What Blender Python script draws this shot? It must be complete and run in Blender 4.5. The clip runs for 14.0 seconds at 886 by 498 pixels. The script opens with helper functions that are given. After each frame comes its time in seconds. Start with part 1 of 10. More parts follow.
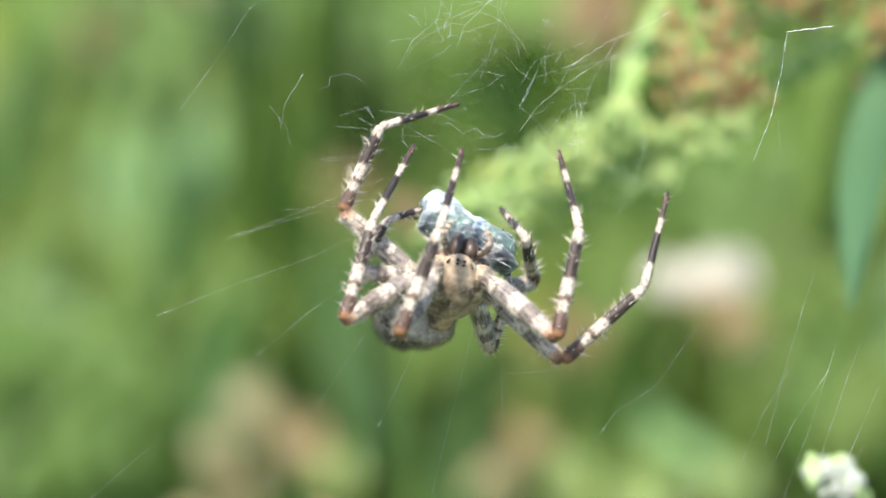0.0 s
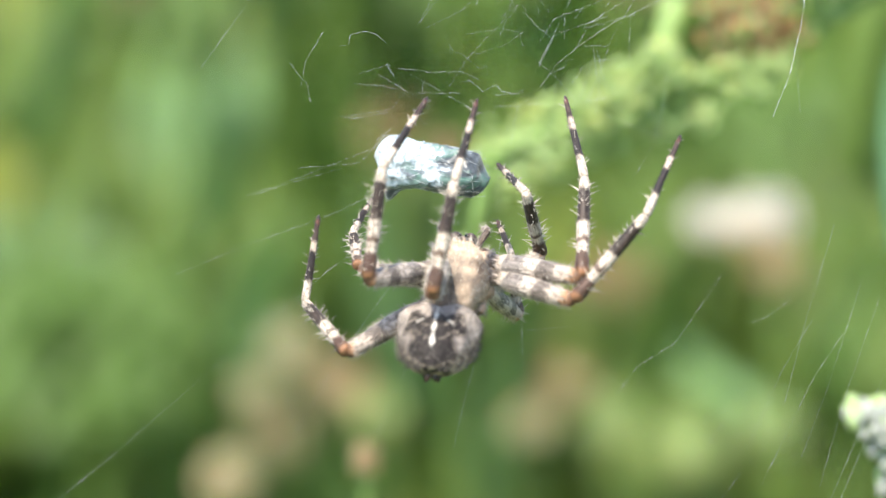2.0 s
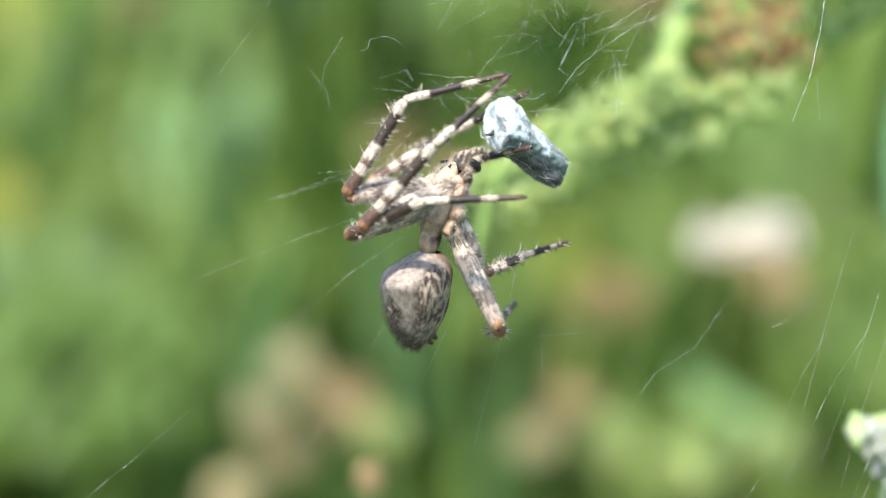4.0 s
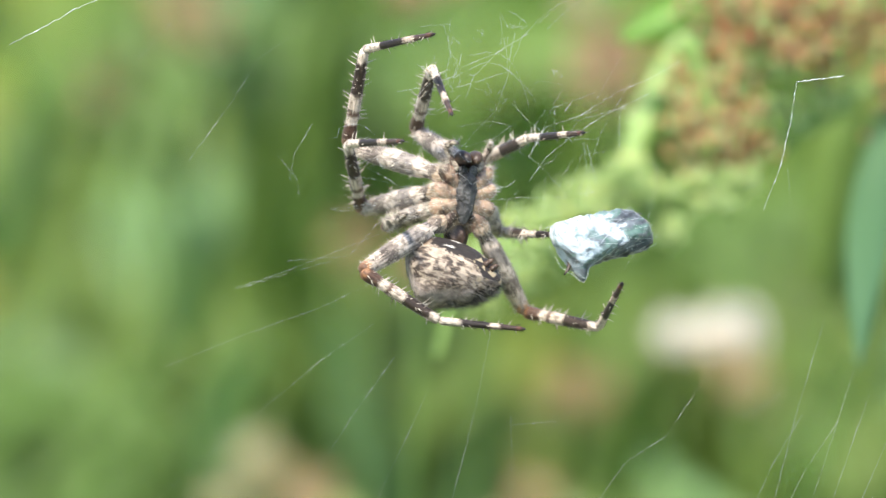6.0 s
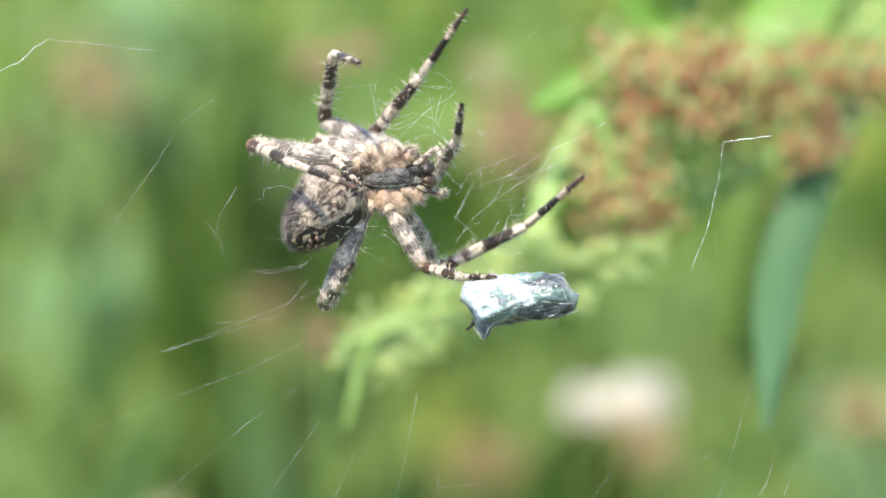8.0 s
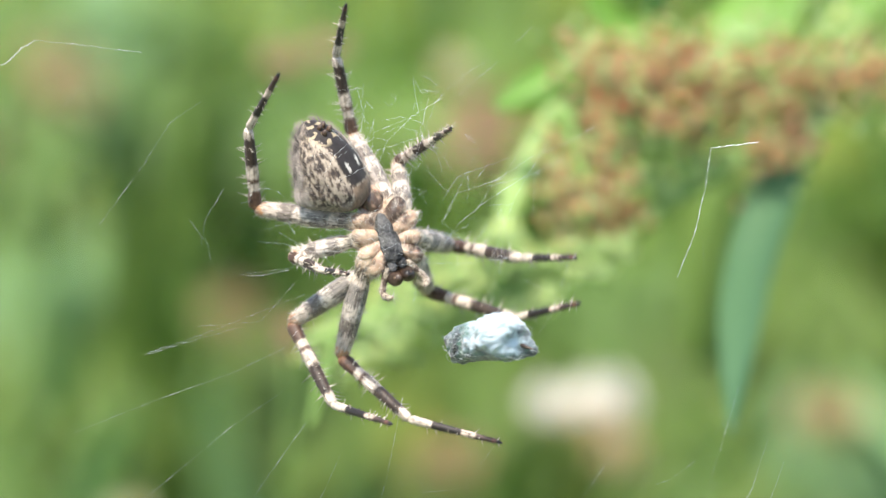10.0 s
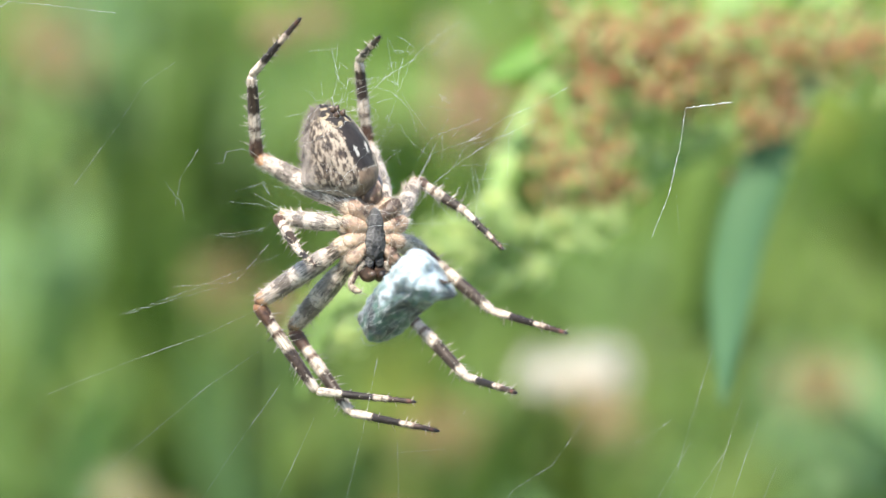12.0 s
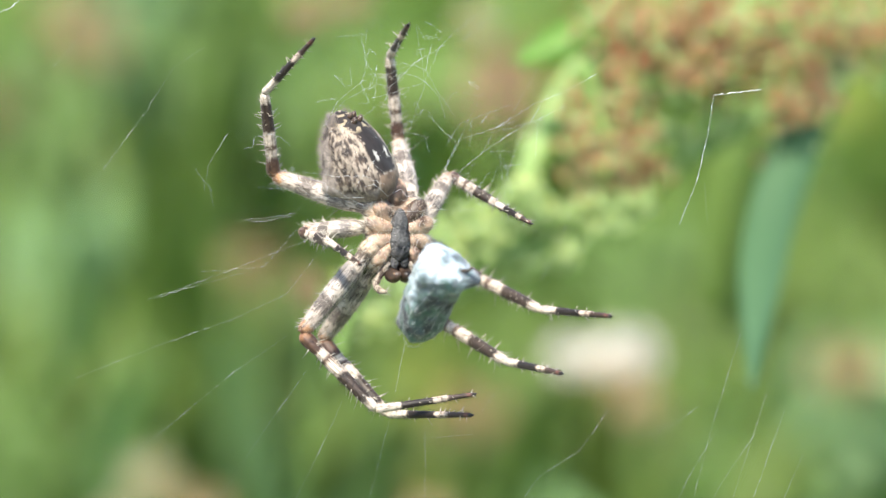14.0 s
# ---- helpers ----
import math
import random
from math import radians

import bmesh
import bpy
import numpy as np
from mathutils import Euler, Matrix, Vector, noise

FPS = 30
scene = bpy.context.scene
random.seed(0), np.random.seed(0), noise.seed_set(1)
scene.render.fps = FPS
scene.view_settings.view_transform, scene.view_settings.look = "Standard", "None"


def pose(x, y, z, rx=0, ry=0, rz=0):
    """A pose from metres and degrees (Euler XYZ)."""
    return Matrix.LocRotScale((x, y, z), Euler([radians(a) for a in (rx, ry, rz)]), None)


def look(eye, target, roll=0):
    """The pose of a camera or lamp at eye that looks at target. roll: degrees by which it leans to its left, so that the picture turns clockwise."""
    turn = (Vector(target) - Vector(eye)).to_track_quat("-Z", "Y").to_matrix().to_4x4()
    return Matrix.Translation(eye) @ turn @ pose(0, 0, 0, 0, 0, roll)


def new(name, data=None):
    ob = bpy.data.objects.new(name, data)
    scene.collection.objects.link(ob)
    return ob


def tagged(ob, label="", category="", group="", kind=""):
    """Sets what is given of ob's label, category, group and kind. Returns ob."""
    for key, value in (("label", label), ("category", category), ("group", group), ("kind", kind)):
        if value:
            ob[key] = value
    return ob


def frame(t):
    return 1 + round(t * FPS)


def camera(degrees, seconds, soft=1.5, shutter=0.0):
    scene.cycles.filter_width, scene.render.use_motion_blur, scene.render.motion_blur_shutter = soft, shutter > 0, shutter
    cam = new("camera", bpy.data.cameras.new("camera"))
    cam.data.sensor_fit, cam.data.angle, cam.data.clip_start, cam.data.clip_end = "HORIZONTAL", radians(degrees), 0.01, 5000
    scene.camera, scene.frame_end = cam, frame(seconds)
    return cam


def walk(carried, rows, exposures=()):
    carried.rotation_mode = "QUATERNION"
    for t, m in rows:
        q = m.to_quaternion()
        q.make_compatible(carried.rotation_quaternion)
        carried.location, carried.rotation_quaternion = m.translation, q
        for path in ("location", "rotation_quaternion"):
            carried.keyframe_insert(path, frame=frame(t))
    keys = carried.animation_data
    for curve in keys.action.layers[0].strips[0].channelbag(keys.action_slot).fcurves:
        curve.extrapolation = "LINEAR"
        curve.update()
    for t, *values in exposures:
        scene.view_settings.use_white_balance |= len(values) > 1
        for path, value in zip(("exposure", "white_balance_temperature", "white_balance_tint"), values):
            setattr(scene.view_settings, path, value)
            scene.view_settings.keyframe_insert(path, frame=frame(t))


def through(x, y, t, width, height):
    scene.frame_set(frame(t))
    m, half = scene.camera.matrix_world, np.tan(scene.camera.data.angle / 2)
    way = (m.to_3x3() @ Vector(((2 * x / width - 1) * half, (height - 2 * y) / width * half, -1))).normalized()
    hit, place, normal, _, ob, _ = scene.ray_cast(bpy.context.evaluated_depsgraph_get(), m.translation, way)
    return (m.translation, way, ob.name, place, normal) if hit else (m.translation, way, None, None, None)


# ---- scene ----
cam = camera(11, 14.0, soft=1.2, shutter=0.5)
cam.data.dof.use_dof = True
cam.data.dof.focus_distance = 0.3010
cam.data.dof.aperture_fstop = 27.0
PATH = [
    (0, pose(-0.00297, -0.29052, 0.07532, 74.798, -0.058, -0.676)),
    (0.5, pose(-0.00297, -0.29052, 0.07532, 74.552, 0.303, -0.686)),
    (1, pose(-0.00297, -0.29052, 0.07532, 74.153, 0.439, -0.603)),
    (1.5, pose(-0.00297, -0.29052, 0.07532, 74.072, 0.808, -0.555)),
    (2, pose(-0.00297, -0.29052, 0.07532, 74.070, 0.202, -0.231)),
    (2.5, pose(-0.00297, -0.29052, 0.07532, 74.141, 0.360, -0.203)),
    (5, pose(-0.00297, -0.29052, 0.07532, 74.705, 0.176, -0.197)),
    (5.5, pose(-0.00297, -0.29052, 0.07532, 75.224, 0.237, -0.311)),
    (6, pose(-0.00297, -0.29052, 0.07532, 75.473, -0.019, -0.584)),
    (6.5, pose(-0.00297, -0.29052, 0.07532, 75.668, -0.023, -0.838)),
    (7, pose(-0.00297, -0.29052, 0.07532, 75.977, -0.029, -1.248)),
    (7.5, pose(-0.00297, -0.29052, 0.07532, 76.265, -0.181, -1.607)),
    (8, pose(-0.00297, -0.29052, 0.07532, 76.356, -0.079, -1.752)),
    (8.5, pose(-0.00297, -0.29052, 0.07532, 76.371, -0.546, -1.783)),
    (11, pose(-0.00297, -0.29052, 0.07532, 76.168, -0.488, -2.214)),
    (11.5, pose(-0.00297, -0.29052, 0.07532, 76.034, -0.468, -2.233)),
    (12, pose(-0.00297, -0.29052, 0.07532, 75.982, -0.530, -2.189)),
    (12.5, pose(-0.00297, -0.29052, 0.07532, 75.914, -0.355, -2.133)),
    (13, pose(-0.00297, -0.29052, 0.07532, 75.880, -0.606, -1.905)),
    (13.5, pose(-0.00297, -0.29052, 0.07532, 75.792, -0.620, -1.847)),
    (14, pose(-0.00297, -0.29052, 0.07532, 75.765, -0.689, -1.772)),
]
walk(cam, PATH, exposures=[(0, 1.14, 6800, 10), (14, 1.14, 6800, 10)])

# ---- light: bright hazy day in a meadow ----
SUN_UP, SUN_ROUND = 61, -28
world = bpy.data.worlds.new("meadow_sky")
scene.world = world
world.use_nodes = True
sky = world.node_tree.nodes.new("ShaderNodeTexSky")
sky.sky_type = "NISHITA"
sky.sun_disc = False
sky.sun_elevation, sky.sun_rotation = radians(SUN_UP), radians(180 - SUN_ROUND)
world.node_tree.links.new(sky.outputs[0], world.node_tree.nodes["Background"].inputs[0])
world.node_tree.nodes["Background"].inputs[1].default_value = 0.15
sun = new("sun", bpy.data.lights.new("sun", "SUN"))
sun.data.energy, sun.data.angle, sun.data.color = 3.5, radians(3), (1, 0.95, 0.86)
sun.matrix_world = look((0, 0, 0), (-math.sin(radians(SUN_ROUND)) * math.cos(radians(SUN_UP)),
                                    math.cos(radians(SUN_ROUND)) * math.cos(radians(SUN_UP)), -math.sin(radians(SUN_UP))))


# ---- mesh helpers; sizes of small things are in millimetres ----
MM = 0.001


class Mesh:
    """Vertices and faces gathered for one mesh."""

    def __init__(self):
        self.v, self.f = [], []

    def tube(self, pts, radii, sides=8, cap=True):
        pts = [Vector(p) for p in pts]
        base, n = len(self.v), len(pts)
        side = None
        for i, p in enumerate(pts):
            d = (pts[min(i + 1, n - 1)] - pts[max(i - 1, 0)]).normalized()
            if side is None:
                side = d.orthogonal().normalized()
            side = (side - d * side.dot(d)).normalized()
            up = d.cross(side)
            r = radii[i] if isinstance(radii, (list, tuple)) else radii
            for k in range(sides):
                a = 2 * math.pi * k / sides
                self.v.append(p + (side * math.cos(a) + up * math.sin(a)) * r)
        for i in range(n - 1):
            for k in range(sides):
                a, b = base + i * sides + k, base + i * sides + (k + 1) % sides
                self.f.append((a, b, b + sides, a + sides))
        if cap:
            self.f.append(tuple(base + k for k in reversed(range(sides))))
            self.f.append(tuple(base + (n - 1) * sides + k for k in range(sides)))
        return self

    def cone(self, root, tip, r):
        root, tip = Vector(root), Vector(tip)
        d = (tip - root).normalized()
        a = d.orthogonal().normalized() * r
        b = d.cross(a)
        base = len(self.v)
        self.v += [root + a, root - a * 0.5 + b * 0.87, root - a * 0.5 - b * 0.87, tip]
        self.f += [(base, base + 1, base + 3), (base + 1, base + 2, base + 3), (base + 2, base, base + 3)]
        return self

    def ball(self, centre, size, rings=10, segs=14, shape=None):
        """An ovoid; shape(u, a) scales its radius along u from -1 to 1 and round a."""
        centre = Vector(centre)
        sx, sy, sz = size if isinstance(size, (list, tuple)) else (size, size, size)
        base = len(self.v)
        for i in range(rings + 1):
            th = math.pi * i / rings
            for k in range(segs):
                a = 2 * math.pi * k / segs
                s = shape(-math.cos(th), a) if shape else 1
                self.v.append(centre + Vector((sx * math.sin(th) * math.cos(a) * s, sy * math.sin(th) * math.sin(a) * s, -sz * math.cos(th))))
        for i in range(rings):
            for k in range(segs):
                a, b = base + i * segs + k, base + i * segs + (k + 1) % segs
                self.f.append((a, b, b + segs, a + segs))
        return self

    def ribbon(self, pts, widths, across, fold=0.15):
        """A leaf or blade with a folded midrib and real thickness along pts."""
        pts = [Vector(p) for p in pts]
        n, base, across = len(pts), len(self.v), Vector(across).normalized()
        for i, p in enumerate(pts):
            d = (pts[min(i + 1, n - 1)] - pts[max(i - 1, 0)]).normalized()
            s = (across - d * across.dot(d)).normalized()
            up = d.cross(s)
            w = widths[i]
            t = max(0.03 * w, 0.00008)
            self.v += [p - s * w, p - up * fold * w, p + s * w, p + s * w * 0.98 + up * t, p + up * (t - fold * w), p - s * w * 0.98 + up * t]
        for i in range(n - 1):
            for k in range(6):
                a, b = base + i * 6 + k, base + i * 6 + (k + 1) % 6
                self.f.append((a, b, b + 6, a + 6))
        self.f.append(tuple(base + k for k in reversed(range(6))))
        self.f.append(tuple(base + (n - 1) * 6 + k for k in range(6)))
        return self

    def data(self, name, material, scale=1.0, smooth=True):
        me = bpy.data.meshes.new(name)
        me.from_pydata([(v[0] * scale, v[1] * scale, v[2] * scale) for v in self.v], [], self.f)
        me.materials.append(material)
        if smooth:
            me.polygons.foreach_set("use_smooth", [True] * len(me.polygons))
        me.update()
        return me


def part(name, mesh, material, parent, label="", scale=MM, smooth=True):
    """Links a gathered mesh, or ready mesh data, as one part under a thing or a part."""
    ob = new(name, mesh.data(name, material, scale, smooth) if isinstance(mesh, Mesh) else mesh)
    ob.parent = parent
    return tagged(ob, label)


def thing(name, label, category, group="", kind=""):
    return tagged(new(name), label, category, group, kind)


def curve(points, n):
    """n places along a smooth line through the points."""
    p = [Vector(q) for q in points]
    p = [p[0] * 2 - p[1]] + p + [p[-1] * 2 - p[-2]]
    out = []
    for i in range(n):
        u = i / (n - 1) * (len(p) - 3)
        k = min(int(u), len(p) - 4)
        u -= k
        a, b, c, d = p[k:k + 4]
        out.append(0.5 * (2 * b + (c - a) * u + (2 * a - 5 * b + 4 * c - d) * u * u + (3 * b - a - 3 * c + d) * u ** 3))
    return out


# ---- materials ----
def nodes_of(name):
    m = bpy.data.materials.new(name)
    m.use_nodes = True
    t = m.node_tree
    return m, t.nodes, t.links, t.nodes["Principled BSDF"]


def noise_node(nodes, links, scale, coord="Object", detail=4.0, stretch=None):
    tc = nodes.new("ShaderNodeTexCoord")
    n = nodes.new("ShaderNodeTexNoise")
    n.inputs["Scale"].default_value, n.inputs["Detail"].default_value = scale, detail
    if stretch:
        mp = nodes.new("ShaderNodeMapping")
        mp.inputs["Scale"].default_value = stretch
        links.new(tc.outputs[coord], mp.inputs[0])
        links.new(mp.outputs[0], n.inputs["Vector"])
    else:
        links.new(tc.outputs[coord], n.inputs["Vector"])
    return n


def ramp(nodes, links, source, stops):
    r = nodes.new("ShaderNodeValToRGB")
    el = r.color_ramp.elements
    while len(el) < len(stops):
        el.new(0.5)
    for e, (p, c) in zip(el, stops):
        e.position, e.color = p, (*c, 1)
    links.new(source, r.inputs[0])
    return r


def mix(nodes, links, kind, fac, a, b):
    m = nodes.new("ShaderNodeMix")
    m.data_type, m.blend_type = "RGBA", kind
    for sock, val in ((m.inputs[0], fac), (m.inputs[6], a), (m.inputs[7], b)):
        if hasattr(val, "links"):
            links.new(val, sock)
        else:
            sock.default_value = val if isinstance(val, (int, float)) else (*val, 1)
    return m.outputs[2]


def bump(nodes, links, bsdf, height, strength, distance):
    b = nodes.new("ShaderNodeBump")
    b.inputs["Strength"].default_value, b.inputs["Distance"].default_value = strength, distance
    links.new(height, b.inputs["Height"])
    links.new(b.outputs[0], bsdf.inputs["Normal"])


def surface(name, dark, light, scale, rough=0.6, fine=4.0, relief=0.3, depth=0.0001, stretch=None, low=0.35, high=0.65):
    """A mottled surface: two colours in blotches, with finer grain and relief."""
    m, nd, lk, p = nodes_of(name)
    a = noise_node(nd, lk, scale, stretch=stretch)
    b = noise_node(nd, lk, scale * fine, stretch=stretch)
    c = ramp(nd, lk, a.outputs[0], [(low, dark), (high, light)])
    g = ramp(nd, lk, b.outputs[0], [(0.3, (0.6, 0.6, 0.6)), (0.7, (1.15, 1.15, 1.15))])
    lk.new(mix(nd, lk, "MULTIPLY", 0.8, c.outputs[0], g.outputs[0]), p.inputs["Base Color"])
    p.inputs["Roughness"].default_value = rough
    bump(nd, lk, p, b.outputs[0], relief, depth)
    return m


def leafy(name, dark, light, scale, through=0.35, rough=0.5, islands=True, spread=1.0):
    """Leaf tissue: veined, varied from blade to blade, and letting light through."""
    m, nd, lk, p = nodes_of(name)
    a = noise_node(nd, lk, scale)
    base = ramp(nd, lk, a.outputs[0], [(0.3, dark), (0.7, light)]).outputs[0]
    if islands:
        geo = nd.new("ShaderNodeNewGeometry")
        tint = ramp(nd, lk, geo.outputs["Random Per Island"],
                    [(0.0, (0.6, 0.8, 0.6)), (0.35, (0.9, 1.0, 0.9)), (0.6, (0.95, 1.1, 1.2)), (0.8, (1.25, 1.15, 0.9)), (1.0, (1.5, 1.25, 0.95))])
        base = mix(nd, lk, "MULTIPLY", spread, base, tint.outputs[0])
    lk.new(base, p.inputs["Base Color"])
    p.inputs["Roughness"].default_value = rough
    tr = nd.new("ShaderNodeBsdfTranslucent")
    lk.new(mix(nd, lk, "MULTIPLY", 1.0, base, (1.2, 1.35, 0.6)), tr.inputs[0])
    ms = nd.new("ShaderNodeMixShader")
    ms.inputs[0].default_value = through
    lk.new(p.outputs[0], ms.inputs[1])
    lk.new(tr.outputs[0], ms.inputs[2])
    lk.new(ms.outputs[0], nd["Material Output"].inputs[0])
    f = noise_node(nd, lk, scale * 6)
    bump(nd, lk, p, f.outputs[0], 0.3, 0.0005)
    return m


def banded(name, bands, wobble=0.05):
    """Leg skin ringed along its length, with ragged edges and streaks: bands are (start, colour)."""
    m, nd, lk, p = nodes_of(name)
    tc = nd.new("ShaderNodeTexCoord")
    sp = nd.new("ShaderNodeSeparateXYZ")
    lk.new(tc.outputs["Generated"], sp.inputs[0])
    blot = noise_node(nd, lk, 900, detail=5)
    hair = noise_node(nd, lk, 1800, stretch=(4, 4, 0.45), detail=4)
    mid = nd.new("ShaderNodeMath")
    mid.operation = "SUBTRACT"
    lk.new(sp.outputs[2], mid.inputs[0])
    mid.inputs[1].default_value = wobble * 1.45
    pos = mid.outputs[0]
    for n, w in ((blot, wobble * 1.6), (hair, wobble * 1.3)):
        ad = nd.new("ShaderNodeMath")
        ad.operation = "MULTIPLY_ADD"
        lk.new(n.outputs[0], ad.inputs[0])
        ad.inputs[1].default_value = w
        lk.new(pos, ad.inputs[2])
        pos = ad.outputs[0]
    stops = []
    for i, (at_, col) in enumerate(bands):
        if i:
            stops.append((min(max(at_ - 0.016, 0), 0.99), bands[i - 1][1]))
        stops.append((min(at_ + 0.016, 1), col))
    r = ramp(nd, lk, pos, stops)
    speck = noise_node(nd, lk, 3000, detail=6)
    sr = ramp(nd, lk, speck.outputs[0], [(0.34, (0.35, 0.32, 0.3)), (0.48, (0.95, 0.95, 0.95)), (0.75, (1.25, 1.22, 1.18))])
    hr = ramp(nd, lk, hair.outputs[0], [(0.36, (0.5, 0.48, 0.46)), (0.5, (1, 1, 1)), (0.66, (1.3, 1.3, 1.3))])
    c = mix(nd, lk, "MULTIPLY", 0.85, r.outputs[0], sr.outputs[0])
    c = mix(nd, lk, "MULTIPLY", 0.9, c, hr.outputs[0])
    lk.new(c, p.inputs["Base Color"])
    p.inputs["Roughness"].default_value = 0.5
    p.inputs["Specular IOR Level"].default_value = 0.4
    p.inputs["Sheen Weight"].default_value = 0.1
    bump(nd, lk, p, hair.outputs[0], 0.6, 0.00008)
    return m


CREAM = (0.59, 0.50, 0.41)
DARK, BLACK, GREY = (0.055, 0.038, 0.032), (0.022, 0.018, 0.018), (0.30, 0.265, 0.25)
FEMUR = banded("femur_skin", [(0, (0.60, 0.45, 0.32)), (0.11, (0.17, 0.135, 0.11)), (0.19, (0.58, 0.49, 0.41)), (0.31, (0.25, 0.22, 0.20)), (0.49, (0.54, 0.47, 0.41)), (0.60, (0.18, 0.15, 0.13)),
                              (0.78, (0.47, 0.39, 0.33)), (0.92, (0.38, 0.20, 0.10)), (0.97, (0.18, 0.09, 0.05))], 0.16)
TIBIA = banded("tibia_skin", [(0, (0.24, 0.115, 0.055)), (0.07, (0.085, 0.045, 0.03)), (0.23, CREAM), (0.33, (0.12, 0.072, 0.05)), (0.38, CREAM), (0.55, (0.042, 0.027, 0.02)), (0.88, CREAM)], 0.07)
METATARSUS = banded("metatarsus_skin", [(0, CREAM), (0.24, (0.025, 0.018, 0.016)), (0.58, (0.52, 0.42, 0.34)), (0.72, (0.06, 0.038, 0.03)), (0.90, (0.16, 0.07, 0.05)), (0.95, BLACK)], 0.06)
BRISTLE = surface("bristle", (0.52, 0.46, 0.37), (0.78, 0.72, 0.61), 500, 0.4, relief=0)
BROWN_HAIR = surface("brown_hair", (0.09, 0.072, 0.06), (0.34, 0.30, 0.26), 500, 0.4, relief=0)
DARK_BRISTLE = surface("dark_bristle", (0.03, 0.02, 0.02), (0.1, 0.07, 0.05), 500, 0.4, relief=0)
CARAPACE = surface("carapace_skin", (0.075, 0.05, 0.036), (0.55, 0.41, 0.29), 520, 0.55, relief=0.6, depth=0.0001)
COXA = surface("coxa_skin", (0.085, 0.055, 0.04), (0.52, 0.36, 0.25), 620, 0.45, relief=0.7, depth=0.0001, low=0.40, high=0.53)
waxy = COXA.node_tree.nodes["Principled BSDF"]
waxy.inputs["Subsurface Weight"].default_value, waxy.inputs["Subsurface Scale"].default_value = 0.2, 0.0004
STERNUM = surface("sternum_skin", (0.012, 0.012, 0.013), (0.13, 0.125, 0.12), 1300, 0.45, relief=0.9, depth=0.00015)
JAW = surface("jaw_skin", (0.016, 0.012, 0.011), (0.10, 0.062, 0.042), 900, 0.42, relief=0.3, depth=0.00005)
PALP = banded("palp_skin", [(0, (0.40, 0.33, 0.25)), (0.30, (0.14, 0.10, 0.08)), (0.42, (0.44, 0.37, 0.29)), (0.58, (0.13, 0.09, 0.07)), (0.68, (0.42, 0.35, 0.28)), (0.84, (0.10, 0.07, 0.055))], 0.08)
EYE = surface("eye_lens", (0.005, 0.004, 0.004), (0.012, 0.01, 0.01), 300, 0.08, relief=0)
SILK = surface("silk", (0.62, 0.66, 0.66), (0.85, 0.88, 0.88), 400, 0.3, relief=0)
SOIL = surface("mossy_soil", (0.09, 0.12, 0.03), (0.20, 0.22, 0.08), 14, 0.95, fine=9, relief=0.8, depth=0.01)
GRASS = leafy("grass_tissue", (0.15, 0.25, 0.05), (0.275, 0.37, 0.105), 9, 0.58)
CLOVER = leafy("clover_tissue", (0.19, 0.28, 0.055), (0.27, 0.35, 0.09), 40, 0.55)
BLUE_GRASS = leafy("broad_blade_tissue", (0.065, 0.16, 0.07), (0.105, 0.22, 0.10), 30, 0.4, islands=False)
YOUNG_GRASS = leafy("young_grass_tissue", (0.23, 0.35, 0.12), (0.34, 0.46, 0.20), 20, 0.45)
DEEP_LEAF = leafy("deep_leaf_tissue", (0.095, 0.185, 0.03), (0.135, 0.24, 0.05), 30, 0.4, islands=False)
FRESH_LEAF = leafy("fresh_leaf_tissue", (0.16, 0.33, 0.05), (0.23, 0.41, 0.085), 40, 0.45, islands=False)
STEM = leafy("green_stem", (0.21, 0.36, 0.08), (0.29, 0.44, 0.13), 60, 0.25, islands=False)
GREEN_SEED = leafy("green_seed_scale", (0.50, 0.57, 0.27), (0.63, 0.69, 0.40), 200, 0.45, spread=0.5)
RED_SEED = leafy("rust_seed_scale", (0.52, 0.27, 0.16), (0.66, 0.40, 0.25), 200, 0.45, spread=0.6)
STRAW = leafy("dry_straw", (0.30, 0.20, 0.10), (0.48, 0.34, 0.2), 60, 0.3)
STRAW_GREEN = leafy("straw_green", (0.24, 0.27, 0.09), (0.38, 0.38, 0.16), 60, 0.35)
PALE_STEM = leafy("pale_green_stem", (0.29, 0.44, 0.125), (0.36, 0.51, 0.18), 60, 0.3, islands=False)
MID_LEAF = leafy("mid_green_leaf_tissue", (0.14, 0.23, 0.04), (0.20, 0.30, 0.065), 30, 0.55, islands=False)
PALE_LEAF = leafy("pale_leaf_tissue", (0.18, 0.33, 0.12), (0.26, 0.41, 0.18), 30, 0.4, islands=False)
ROSE_PETAL = leafy("rosy_brown_petal", (0.44, 0.27, 0.17), (0.58, 0.38, 0.26), 150, 0.35, islands=False)
PETAL = surface("cream_petal", (0.74, 0.69, 0.58), (0.88, 0.84, 0.74), 150, 0.6)
PINK_BUD = leafy("pink_white_bud", (0.36, 0.30, 0.26), (0.58, 0.55, 0.46), 300, 0.3)
FADED_PETAL = leafy("faded_petal", (0.59, 0.49, 0.38), (0.75, 0.66, 0.55), 150, 0.4)
BROWN_PETAL = leafy("browned_petal", (0.53, 0.37, 0.23), (0.69, 0.53, 0.37), 150, 0.3)


